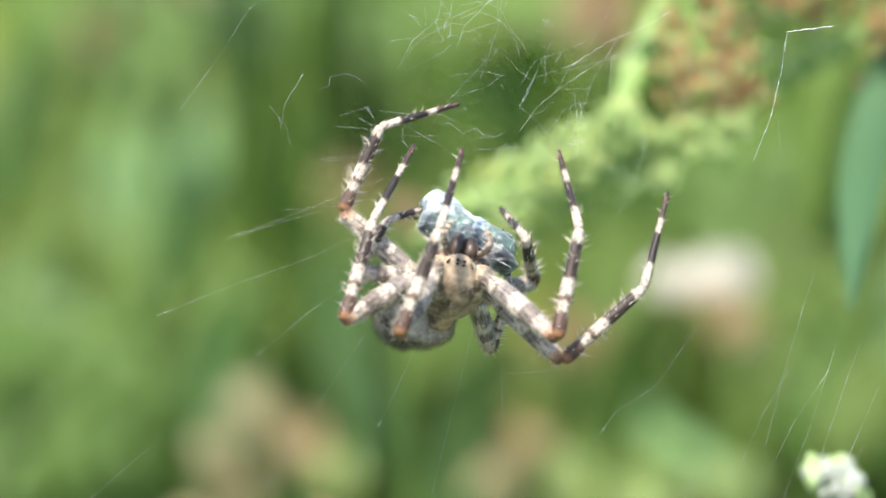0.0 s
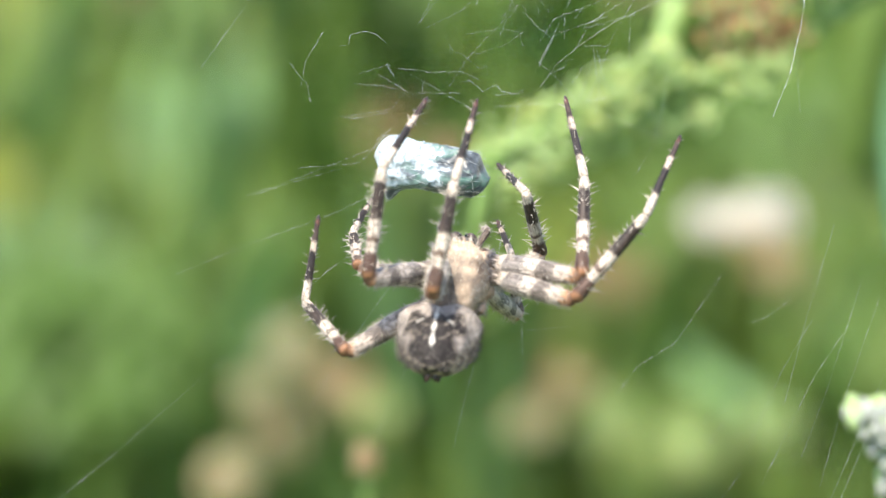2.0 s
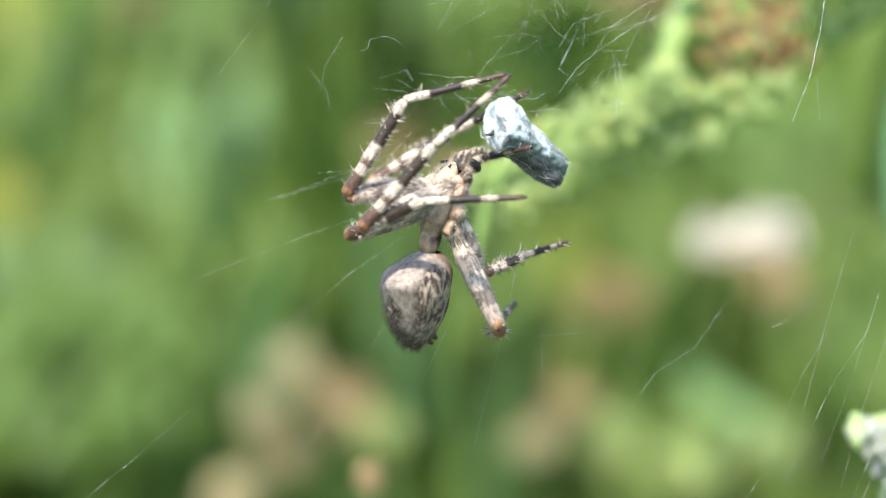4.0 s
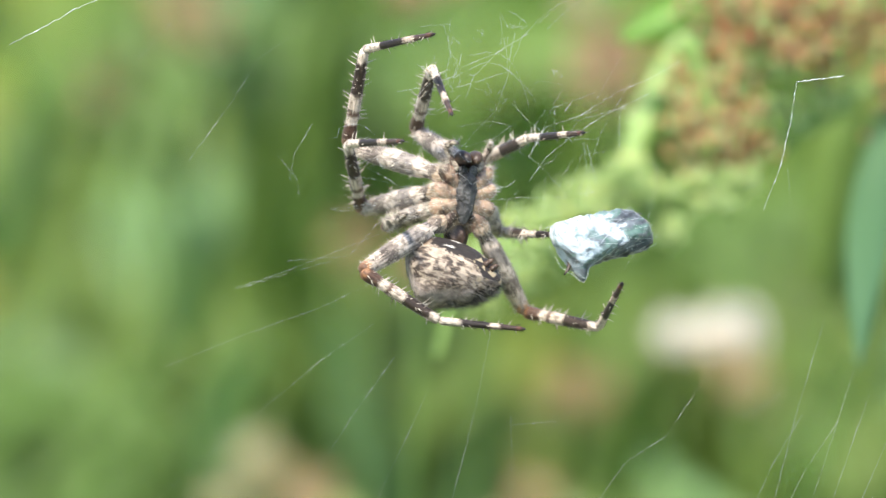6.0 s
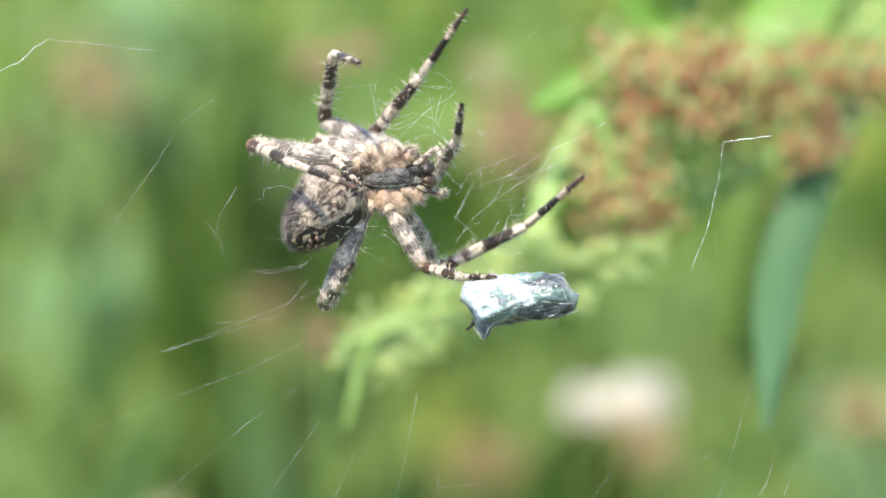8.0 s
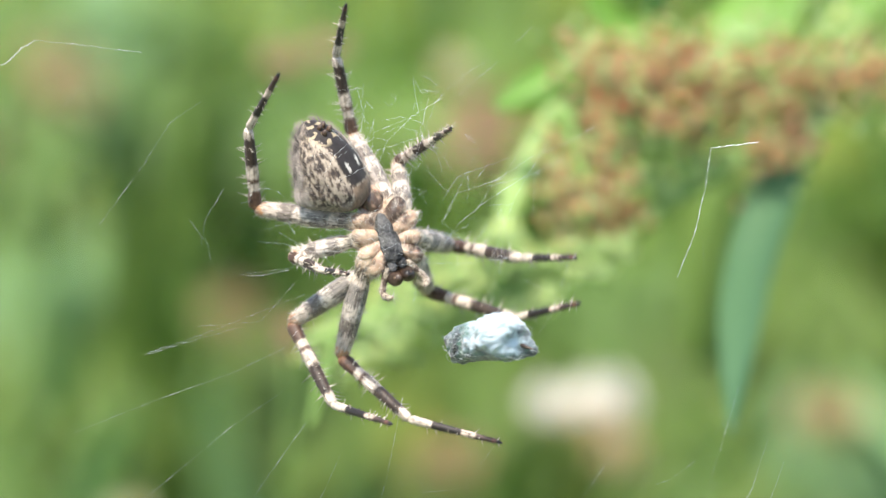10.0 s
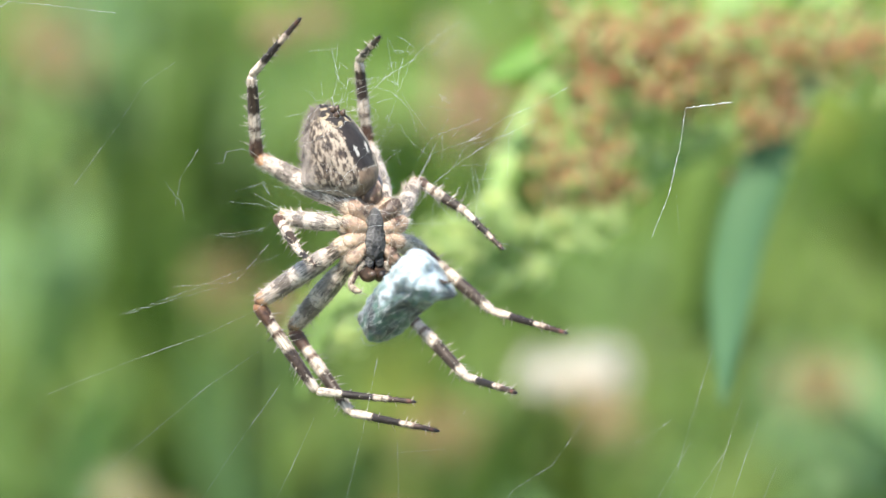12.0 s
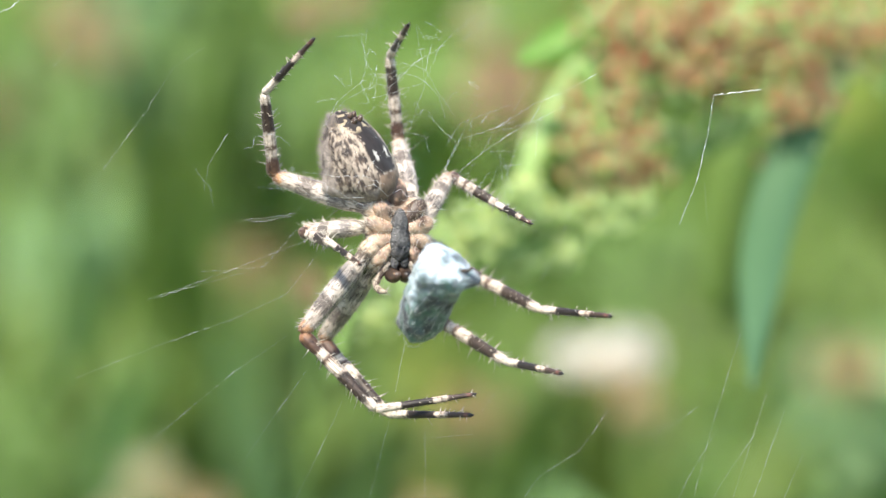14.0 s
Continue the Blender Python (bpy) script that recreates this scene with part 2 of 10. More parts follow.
def prey_skin():
    """Silk laid in sheets and threads over a dark, faintly green insect."""
    m, nd, lk, p = nodes_of("wrapped_silk")
    tc = nd.new("ShaderNodeTexCoord")
    big = noise_node(nd, lk, 420, detail=3, stretch=(1.0, 1.0, 0.8))
    big.inputs["Distortion"].default_value = 0.9
    blot = noise_node(nd, lk, 620, detail=4)
    blot.inputs["Distortion"].default_value = 0.35
    lines = noise_node(nd, lk, 1500, detail=6, stretch=(0.6, 3.0, 1.4))
    lines.inputs["Distortion"].default_value = 0.2
    under = ramp(nd, lk, big.outputs[0], [(0.40, (0.012, 0.014, 0.018)), (0.45, (0.05, 0.06, 0.07)), (0.53, (0.05, 0.14, 0.095)), (0.62, (0.10, 0.12, 0.135))])
    # sheet of silk: whiter towards the foot and -y side, dark gaps elsewhere
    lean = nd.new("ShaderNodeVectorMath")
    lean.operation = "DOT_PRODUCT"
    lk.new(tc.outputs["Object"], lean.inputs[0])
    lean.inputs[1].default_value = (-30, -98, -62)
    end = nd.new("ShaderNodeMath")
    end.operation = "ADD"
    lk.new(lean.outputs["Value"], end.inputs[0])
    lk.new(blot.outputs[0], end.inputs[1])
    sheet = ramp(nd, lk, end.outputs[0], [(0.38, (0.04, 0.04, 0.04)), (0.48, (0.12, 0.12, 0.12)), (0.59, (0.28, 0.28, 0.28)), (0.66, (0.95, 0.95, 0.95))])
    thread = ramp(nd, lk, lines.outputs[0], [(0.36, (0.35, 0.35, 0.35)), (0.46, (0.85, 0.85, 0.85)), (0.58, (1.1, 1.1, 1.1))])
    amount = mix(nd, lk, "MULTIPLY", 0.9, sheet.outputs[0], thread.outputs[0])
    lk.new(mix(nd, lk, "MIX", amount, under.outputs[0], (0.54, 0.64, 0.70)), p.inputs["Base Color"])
    p.inputs["Roughness"].default_value = 0.34
    p.inputs["Sheen Weight"].default_value = 0.3
    bump(nd, lk, p, lines.outputs[0], 0.5, 0.00012)
    return m


def abdomen_skin():
    m, nd, lk, p = nodes_of("abdomen_skin")
    at_ = nd.new("ShaderNodeAttribute")
    at_.attribute_name = "marking"
    n = noise_node(nd, lk, 1500, detail=6)
    sr = ramp(nd, lk, n.outputs[0], [(0.3, (0.55, 0.52, 0.5)), (0.5, (1, 1, 1)), (0.72, (1.3, 1.28, 1.22))])
    lk.new(mix(nd, lk, "MULTIPLY", 0.8, at_.outputs["Color"], sr.outputs[0]), p.inputs["Base Color"])
    p.inputs["Roughness"].default_value = 0.7
    p.inputs["Sheen Weight"].default_value = 0.04
    bump(nd, lk, p, n.outputs[0], 0.6, 0.0001)
    return m


# ---- ground ----
def ground():
    """One rough sheet that reaches the horizon."""
    v, f, segs = [], [], 72
    radii = [0.0] + [0.06 * 1.16 ** i for i in range(62)]
    for i, r in enumerate(radii):
        for k in range(segs):
            a = 2 * math.pi * k / segs
            x, y = r * math.cos(a), r * math.sin(a)
            h = 0.02 * noise.noise((x * 4, y * 4, 0)) + 0.008 * noise.noise((x * 17, y * 17, 3))
            if r > 2:
                h += 0.12 * noise.noise((x * 0.3, y * 0.3, 5))
            v.append((x, y, -0.30 + h))
    for i in range(len(radii) - 1):
        for k in range(segs):
            a, b = i * segs + k, i * segs + (k + 1) % segs
            f.append((a, b, b + segs, a + segs))
    g = Mesh()
    g.v, g.f = v, f
    ob = new("ground", g.data("ground", SOIL))
    return tagged(ob, "mossy green-brown meadow ground under the grass", "ground", kind="structure")


ground()


# ---- meadow grass ----
def meadow(name, count, near, far, spread, tall, wide, seed, label, behind=False, turn=0.0, material=GRASS):
    rnd = random.Random(seed)
    g = Mesh()
    for _ in range(count):
        d = near + (far - near) * rnd.random() ** 1.6
        ang = rnd.uniform(-spread, spread) + (math.pi if behind else turn)
        x, y = d * math.sin(ang), d * math.cos(ang) - 0.29
        h = rnd.uniform(*tall)
        w = rnd.uniform(*wide)
        lean = rnd.uniform(0, 2 * math.pi)
        out = Vector((math.cos(lean), math.sin(lean), 0)) * h * rnd.uniform(0.1, 0.6)
        droop = rnd.uniform(0.0, 0.35)
        pts = []
        for i in range(6):
            u = i / 5
            pts.append(Vector((x, y, -0.31)) + out * u * u + Vector((0, 0, h * (u - droop * u ** 3))))
        face = rnd.uniform(0, math.pi)
        g.ribbon(pts, [w * (0.8, 1, 0.95, 0.8, 0.5, 0.05)[i] for i in range(6)], (math.cos(face), math.sin(face), 0.1))
    return tagged(new(name, g.data(name, material)), label, "grass", kind="stuff")


meadow("meadow_grass", 1900, 1.02, 2.6, 0.17, (0.08, 0.24), (0.0015, 0.0045), 3, "dense green meadow grass of many thin blades")
meadow("broad_grass", 420, 1.0, 1.5, 0.16, (0.16, 0.26), (0.003, 0.0065), 12, "scattered broad pale-green grass blades", material=YOUNG_GRASS)
meadow("side_grass", 3000, 1.0, 2.8, 0.8, (0.08, 0.28), (0.002, 0.006), 9, "green meadow grass to either side")


def herb_cover():
    """Low broad leaves of herbs and clover, turned to the light."""
    rnd = random.Random(77)
    g = Mesh()
    for k in range(6000):
        d, ang = 0.95 + 1.2 * rnd.random() ** 1.2, rnd.uniform(-0.2, 0.2)
        if k > 3400:
            ang *= 6
        p = Vector((d * math.sin(ang), d * math.cos(ang) - 0.29, rnd.uniform(-0.29, -0.12)))
        n = Vector((rnd.uniform(-0.7, 0.5), rnd.uniform(-1.0, -0.3), rnd.uniform(0.3, 1.0))).normalized()
        way = n.cross(Vector((rnd.gauss(0, 1), rnd.gauss(0, 1), rnd.gauss(0, 1)))).normalized() * rnd.uniform(0.014, 0.032)
        r = way.length * 0.5
        g.ribbon([p - way * 0.5, p - way * 0.2, p + way * 0.25, p + way * 0.5], [r * 0.2, r * 0.6, r * 0.55, r * 0.1], n.cross(way))
    return tagged(new("herb_cover", g.data("herb_cover", CLOVER)), "low cover of broad green herb and clover leaves", "clover", kind="stuff")


herb_cover()
meadow("short_turf", 5200, 0.02, 1.15, 3.14, (0.02, 0.05), (0.002, 0.005), 14, "short green turf below the web")
meadow("far_grass", 4200, 2.3, 8.0, 0.7, (0.2, 0.5), (0.006, 0.02), 4, "tall green grass farther off in the meadow")
meadow("near_grass", 7500, 0.45, 4.6, 2.4, (0.12, 0.36), (0.003, 0.009), 5, "green grass on the viewer's side of the web", behind=True)
meadow("outer_grass", 5000, 1.8, 8.0, 2.45, (0.2, 0.5), (0.006, 0.02), 6, "tall green grass all round the meadow", behind=True)


# ---- single plants behind the web ----
def blade(name, label, points, widths, across, material, fold=0.2, n=16):
    """A single blade or leaf with its raised midrib."""
    g = Mesh()
    c = curve(points, n)
    w = np.interp(np.linspace(0, 1, n), np.linspace(0, 1, len(widths)), widths)
    g.ribbon(c, list(w), across, fold)
    ob = tagged(new(name, g.data(name, material)), label, "grass blade" if "grass" in name else "leaf", "" if "broad_" in name else "single blades and leaves behind the web")
    part("midrib", Mesh().tube([p - (c[-1] - c[0]).cross(Vector(across)).normalized() * 0.2 * q for p, q in zip(c, w)], [max(0.06 * q, 0.0001) for q in w], 6), STEM, ob, scale=1)
    return ob


def cluster(g, centre, size, count, grain, rnd):
    """Small seed scales scattered through an uneven clump."""
    centre = Vector(centre)
    for _ in range(count):
        d = Vector((rnd.gauss(0, 0.45), rnd.gauss(0, 0.45), rnd.gauss(0, 0.45)))
        p = centre + Vector((d.x * size[0], d.y * size[1], d.z * size[2]))
        r = grain * rnd.uniform(0.6, 1.25)
        g.ball(p, (r, r * rnd.uniform(0.6, 1), r * rnd.uniform(0.8, 1.4)), 4, 6)


def dock_plant():
    """Dock in seed: a stout stalk, side sprays, green and rust seed clumps, a few leaves."""
    rnd = random.Random(21)
    plant = thing("dock_plant", "tall dock in seed with green and rust-brown clusters", "plant")
    stalk = curve([(0.1600, 0.2200, -0.3050), (0.1350, 0.1800, -0.1200), (0.0515, 0.1653, 0.0092), (0.0348, 0.1070, 0.0127), (0.0279, 0.0884, 0.0075)] + [(0.0257, 0.0955, 0.0004), (0.0235, 0.0922, -0.0028), (0.0210, 0.0888, -0.0061), (0.0189, 0.0856, -0.0090), (0.0169, 0.0822, -0.0123), (0.0160, 0.0791, -0.0145)], 44)
    part("stalk", Mesh().tube(stalk, [0.0022] * 18 + [0.0017] * 8 + [0.0014] * 12 + [0.0012, 0.0011, 0.0009, 0.0008, 0.0007, 0.0006], 10), PALE_STEM, plant, "thick pale-green stalk", scale=1)
    for pts, r in (([(0.0158, 0.0749, -0.0135), (0.0137, 0.0738, -0.0148), (0.0104, 0.0727, -0.0164), (0.0062, 0.0715, -0.0182), (0.0025, 0.0704, -0.0197), (-0.0002, 0.0695, -0.0201)], 0.0006),
                   ([(0.0222, 0.0929, -0.0109), (0.0236, 0.0936, -0.0186), (0.0294, 0.0966, -0.0163), (0.0340, 0.0997, -0.0140), (0.0380, 0.1026, -0.0121), (0.0410, 0.1055, -0.0105)], 0.0008),
                   ([(0.0204, 0.0797, -0.0042), (0.0233, 0.0816, -0.0021), (0.0281, 0.0832, -0.0015), (0.0343, 0.0846, -0.0013), (0.0406, 0.0860, -0.0009)], 0.0007), ([(0.0213, 0.0792, -0.0025), (0.0222, 0.0781, -0.0071), (0.0233, 0.0774, -0.0098), (0.0226, 0.0768, -0.0120)], 0.0006),
                   ([(0.0406, 0.0860, -0.0009), (0.0387, 0.0852, -0.0044), (0.0389, 0.0844, -0.0076)], 0.0006), ([(0.0025, 0.0703, -0.0198), (0.0012, 0.0695, -0.0233), (0.0003, 0.0687, -0.0269)], 0.0005)):
        part("side_stalk", Mesh().tube(curve(pts, 14), [r] * 10 + [r * 0.7] * 4, 7), STEM, plant, scale=1)
    green = [((0.0157, 0.0733, -0.0130), 9, 60), ((0.0136, 0.0730, -0.0146), 9, 70), ((0.0118, 0.0728, -0.0157), 9, 70), ((0.0097, 0.0726, -0.0168), 9, 80), ((0.0076, 0.0724, -0.0179), 10, 90), ((0.0055, 0.0722, -0.0189), 10, 90), ((0.0037, 0.0721, -0.0198), 9, 80), ((0.0021, 0.0719, -0.0204), 8, 60), ((0.0044, 0.0716, -0.0216), 8, 60), ((0.0023, 0.0714, -0.0225), 7, 50), ((0.0064, 0.0717, -0.0209), 7, 45), ((0.0009, 0.0716, -0.0218), 6, 35),
             ((0.0059, 0.0752, -0.0213), 7, 35), ((0.0105, 0.0754, -0.0205), 7, 35), ((0.0126, 0.0758, -0.0191), 7, 35), ((0.0161, 0.0760, -0.0185), 6, 30), ((0.0194, 0.0761, -0.0181), 6, 30), ((0.0236, 0.0768, -0.0156), 7, 35), ((0.0176, 0.0769, -0.0152), 7, 40), ((0.0213, 0.0771, -0.0143), 6, 30), ((0.0077, 0.0748, -0.0227), 5, 20), ((0.0031, 0.0749, -0.0222), 7, 40), ((0.0255, 0.0773, -0.0139), 6, 30)]
    for c, s, n in green:
        g = Mesh()
        cluster(g, c, (s * 0.28 * MM, s * 0.25 * MM, s * 0.22 * MM), int(n * 1.3), 0.00034, rnd)
        tagged(part("seed_head", g, GREEN_SEED, plant, "yellow-green seed cluster", scale=1), kind="stuff")
    rust = [((0.0233, 0.0816, 0.0003), 10, 70), ((0.0258, 0.0812, -0.0009), 10, 80), ((0.0284, 0.0814, 0.0003), 10, 80), ((0.0312, 0.0814, 0.0007), 10, 80), ((0.0319, 0.0808, -0.0020), 9, 60), ((0.0347, 0.0859, -0.0021), 10, 70), ((0.0373, 0.0861, -0.0009), 10, 70), ((0.0402, 0.0861, -0.0007), 10, 60), ((0.0435, 0.0857, -0.0016), 9, 50), ((0.0279, 0.0807, -0.0029), 8, 45), ((0.0302, 0.0803, -0.0040), 6, 25), ((0.0221, 0.0801, -0.0058), 9, 60), ((0.0227, 0.0796, -0.0079), 10, 70), ((0.0237, 0.0790, -0.0101), 10, 70), ((0.0223, 0.0786, -0.0120), 8, 50), ((0.0213, 0.0793, -0.0092), 8, 45), ((0.0255, 0.0786, -0.0117), 8, 40), ((0.0373, 0.0852, -0.0044), 9, 55), ((0.0389, 0.0845, -0.0074), 9, 55), ((0.0399, 0.0851, -0.0046), 8, 40), ((0.0260, 0.0793, -0.0088), 5, 15), ((0.0330, 0.0849, -0.0062), 6, 20), ((0.0468, 0.0859, -0.0007), 10, 50), ((0.0501, 0.0855, -0.0016), 10, 50), ((0.0246, 0.0806, -0.0033), 7, 30)]
    for c, s, n in rust:
        g = Mesh()
        cluster(g, c, (s * 0.34 * MM, s * 0.3 * MM, s * 0.30 * MM), int(n * 1.1), 0.00033, rnd)
        tagged(part("seed_head", g, RED_SEED, plant, "rust-brown seed cluster", scale=1), kind="stuff")
        g = Mesh()
        cluster(g, c, (s * 0.42 * MM, s * 0.3 * MM, s * 0.38 * MM), int(n * 0.5), 0.00033, rnd)
        tagged(part("seed_head", g, GREEN_SEED, plant, "yellow-green seeds among the rusty ones", scale=1), kind="stuff")
    mixed = [((0.0275, 0.0867, -0.0071), 9, 35), ((0.0303, 0.0863, -0.0080), 9, 30), ((0.0332, 0.0860, -0.0089), 8, 25), ((0.0289, 0.0857, -0.0107), 8, 30), ((0.0256, 0.0848, -0.0149), 8, 35), ((0.0356, 0.0869, -0.0052), 8, 25), ((0.0442, 0.0883, 0.0017), 12, 50), ((0.0456, 0.0868, -0.0043), 10, 40), ((0.0342, 0.0880, -0.0006), 8, 25)]
    for c, s, n in mixed:
        g = Mesh()
        cluster(g, c, (s * 0.30 * MM, s * 0.25 * MM, s * 0.24 * MM), n, 0.00042, rnd)
        tagged(part("seed_head", g, GREEN_SEED, plant, "yellow-green seeds among the rusty ones", scale=1), kind="stuff")
    for pts, w, m in (([(0.0225, 0.0806, -0.0000), (0.0204, 0.0805, -0.0007), (0.0181, 0.0803, -0.0018), (0.0153, 0.0802, -0.0030)], 0.0017, FRESH_LEAF), ([(0.0230, 0.0889, 0.0089), (0.0246, 0.0879, 0.0050), (0.0269, 0.0871, 0.0020), (0.0305, 0.0866, 0.0004)], 0.0021, FRESH_LEAF),
                      ([(0.0337, 0.0883, 0.0006), (0.0366, 0.0886, 0.0022), (0.0394, 0.0890, 0.0043), (0.0423, 0.0902, 0.0096)], 0.0034, FRESH_LEAF), ([(0.0302, 0.0883, 0.0001), (0.0296, 0.0891, 0.0031), (0.0285, 0.0899, 0.0063), (0.0278, 0.0908, 0.0100)], 0.0014, FRESH_LEAF),
                      ([(0.0426, 0.0949, -0.0000), (0.0455, 0.0950, 0.0009), (0.0484, 0.0955, 0.0033), (0.0513, 0.0961, 0.0061)], 0.0016, FRESH_LEAF)):
        c = curve(pts, 12)
        part("leaf", Mesh().ribbon(c, [w * math.sin(math.pi * (0.12 + 0.86 * i / 11)) ** 0.7 for i in range(12)], (0, 0.6, 0.8), 0.2), m, plant, "bright green leaf", scale=1)
    return plant


dock_plant()

# broad blade that hangs beside the dock
blade("broad_grass_blade", "broad blue-green grass blade hanging tip down", [(0.0477, 0.1049, -0.0015), (0.0455, 0.0986, -0.0038), (0.0429, 0.0923, -0.0064), (0.0395, 0.0856, -0.0108), (0.0368, 0.0788, -0.0155), (0.0354, 0.0723, -0.0186), (0.0344, 0.0659, -0.0216), (0.0335, 0.0594, -0.0250)],
      [0.0003, 0.0010, 0.0016, 0.0021, 0.0021, 0.0019, 0.0012, 0.0001], (1, 0.25, 0.1), BLUE_GRASS, 0.12, 24)
blade("grass_blade", "dark green grass blade behind the dock", [(0.0449, 0.2106, -0.0597), (0.0459, 0.2130, -0.0497), (0.0472, 0.2147, -0.0423), (0.0489, 0.2163, -0.0354)], [0.0015, 0.003, 0.0035, 0.001], (1, 0.2, 0), MID_LEAF)


def flower_head(name, label, centre, size, petal, under, seed):
    """A round flower head of many small petals with browned florets beneath, on its stalk."""
    rnd = random.Random(seed)
    head = thing(name, label, "flower", "flower heads in the meadow")
    c = Vector(centre)
    foot = Vector((c.x + rnd.uniform(-0.01, 0.01), c.y + 0.03, -0.31))
    part("stalk", Mesh().tube(curve([c, c.lerp(foot, 0.5) + Vector((0.002, 0, 0.004)), foot], 10), 0.0007 if c.y > 0.4 else 0.0002, 8), STEM, head, scale=1)
    for mat_, dz, n, lab in ((petal, 0.25, 110, "cream petals"), (under, -0.55, 60, "browned lower petals")):
        g = Mesh()
        for _ in range(n):
            a, e = rnd.uniform(0, 6.28), rnd.uniform(-0.6, 1.2) if dz > 0 else rnd.uniform(-0.9, 0.3)
            d = Vector((math.cos(a) * math.cos(e), math.sin(a) * math.cos(e), math.sin(e)))
            p = c + Vector((d.x * size[0], d.y * size[0], d.z * size[1] * 0.8 + dz * size[1]))
            q = p + d * size[0] * rnd.uniform(0.15, 0.7) + Vector((0, 0, rnd.uniform(-0.3, 0.3) * size[0]))
            g.ribbon([p, p.lerp(q, 0.5), q], [0.08 * size[0], 0.15 * size[0], 0.05 * size[0]], d.orthogonal(), 0.3)
        g.ball(c + Vector((0, 0, dz * size[1])), (size[0] * 0.6, size[0] * 0.6, size[1] * 0.6), 8, 12)
        tagged(part("petals", g, mat_, head, lab, scale=1), kind="stuff")
    return head


for n, (label, c, size, top, low) in enumerate((
        ("round cream clover head browning underneath", (0.0411, 0.2870, -0.0858), (0.0028, 0.0024), PETAL, BROWN_PETAL),
        ("greenish-cream clover head", (0.0346, 0.2965, -0.0892), (0.0025, 0.0018), PETAL, STRAW_GREEN),
        ("brown withered floret cluster", (0.0440, 0.3046, -0.0976), (0.0021, 0.0017), BROWN_PETAL, BROWN_PETAL),
        ("fading cream clover head", (-0.0237, 0.3595, -0.1255), (0.0025, 0.0026), FADED_PETAL, STRAW_GREEN),
        ("withered pink-brown clover head", (-0.0173, 0.3671, -0.1349), (0.0033, 0.0039), BROWN_PETAL, STRAW_GREEN),
        ("withered pink-brown clover head", (-0.0262, 0.3616, -0.1400), (0.0032, 0.0029), BROWN_PETAL, STRAW_GREEN),
        ("fading cream clover head", (-0.0284, 0.3595, -0.1327), (0.0023, 0.0020), FADED_PETAL, STRAW_GREEN),
        ("yellow-green tuft of flowering grass", (-0.0105, 0.3623, -0.1370), (0.0025, 0.0023), GREEN_SEED, STRAW_GREEN),
        ("fading cream clover head", (-0.0327, 0.3542, -0.1441), (0.0026, 0.0023), FADED_PETAL, BROWN_PETAL),
        ("small pink-brown dry flower head", (-0.0086, 0.0911, -0.0526), (0.0008, 0.0009), BROWN_PETAL, BROWN_PETAL),
        ("brown withered clover head", (0.0178, 0.3633, -0.1329), (0.0023, 0.0025), BROWN_PETAL, STRAW_GREEN),
        ("fading cream clover head", (0.0122, 0.3618, -0.1385), (0.0023, 0.0021), FADED_PETAL, STRAW_GREEN),
        ("pink-brown withered flower head", (0.0250, 0.3151, -0.0557), (0.0035, 0.0041), ROSE_PETAL, ROSE_PETAL),
        ("rust-orange dry seed head", (-0.0014, 0.2494, -0.0328), (0.0017, 0.0008), ROSE_PETAL, ROSE_PETAL),
        ("rust-orange dry seed head", (0.0040, 0.2496, -0.0314), (0.0015, 0.0006), ROSE_PETAL, ROSE_PETAL),
        ("small brown withered clover head", (-0.0010, 0.1545, -0.0419), (0.0009, 0.0015), ROSE_PETAL, ROSE_PETAL),
        ("pale cream seed head", (0.0209, 0.2975, -0.0439), (0.0017, 0.0020), FADED_PETAL, STRAW_GREEN),
        ("yellow-green tuft of flowering grass", (0.0237, 0.3655, -0.1399), (0.0032, 0.0025), GREEN_SEED, STRAW_GREEN),
        ("yellow-green tuft of flowering grass", (0.0483, 0.3650, -0.1411), (0.0033, 0.0028), GREEN_SEED, STRAW_GREEN),
        ("yellow-green tuft of flowering grass", (0.0358, 0.3681, -0.1450), (0.0038, 0.0028), GREEN_SEED, STRAW_GREEN),
        ("large brown withered dock head", (-0.0518, 0.5304, -0.1067), (0.0058, 0.0074), STRAW, STRAW_GREEN),
        ("brown withered flower head", (-0.0428, 0.5345, -0.0970), (0.0062, 0.0085), STRAW, STRAW_GREEN),
        ("brown withered flower head", (-0.0099, 0.5236, -0.1358), (0.0035, 0.0054), STRAW, STRAW_GREEN),
        ("brown withered flower head", (0.0805, 0.3715, -0.1116), (0.0039, 0.0025), STRAW, STRAW_GREEN),
        ("grey-brown withered flower head", (0.0243, 0.3813, -0.1220), (0.0039, 0.0026), STRAW, STRAW_GREEN))):
    flower_head("clover_head" if "clover" in label else "meadow_flower", label + " in the meadow", c, size, top, low, 40 + n)


blade("meadow_grass_blade", "broad dark green grass blade in the meadow", [(-0.0250, 0.4676, -0.1347), (-0.0209, 0.4653, -0.1172), (-0.0169, 0.4642, -0.0954), (-0.0130, 0.4623, -0.0766), (-0.0101, 0.4588, -0.0645)], [0.0025, 0.0036, 0.0036, 0.0027, 0.0005], (1, 0.3, 0.2), MID_LEAF, 0.15, 14)
blade("meadow_grass_blade", "broad pale green grass blade in the meadow", [(-0.0039, 0.4583, -0.1682), (-0.0076, 0.4533, -0.1545), (-0.0113, 0.4487, -0.1393), (-0.0135, 0.4439, -0.1243)], [0.0032, 0.0045, 0.0045, 0.0034, 0.0007], (1, 0.3, 0.2), PALE_LEAF, 0.15, 14)
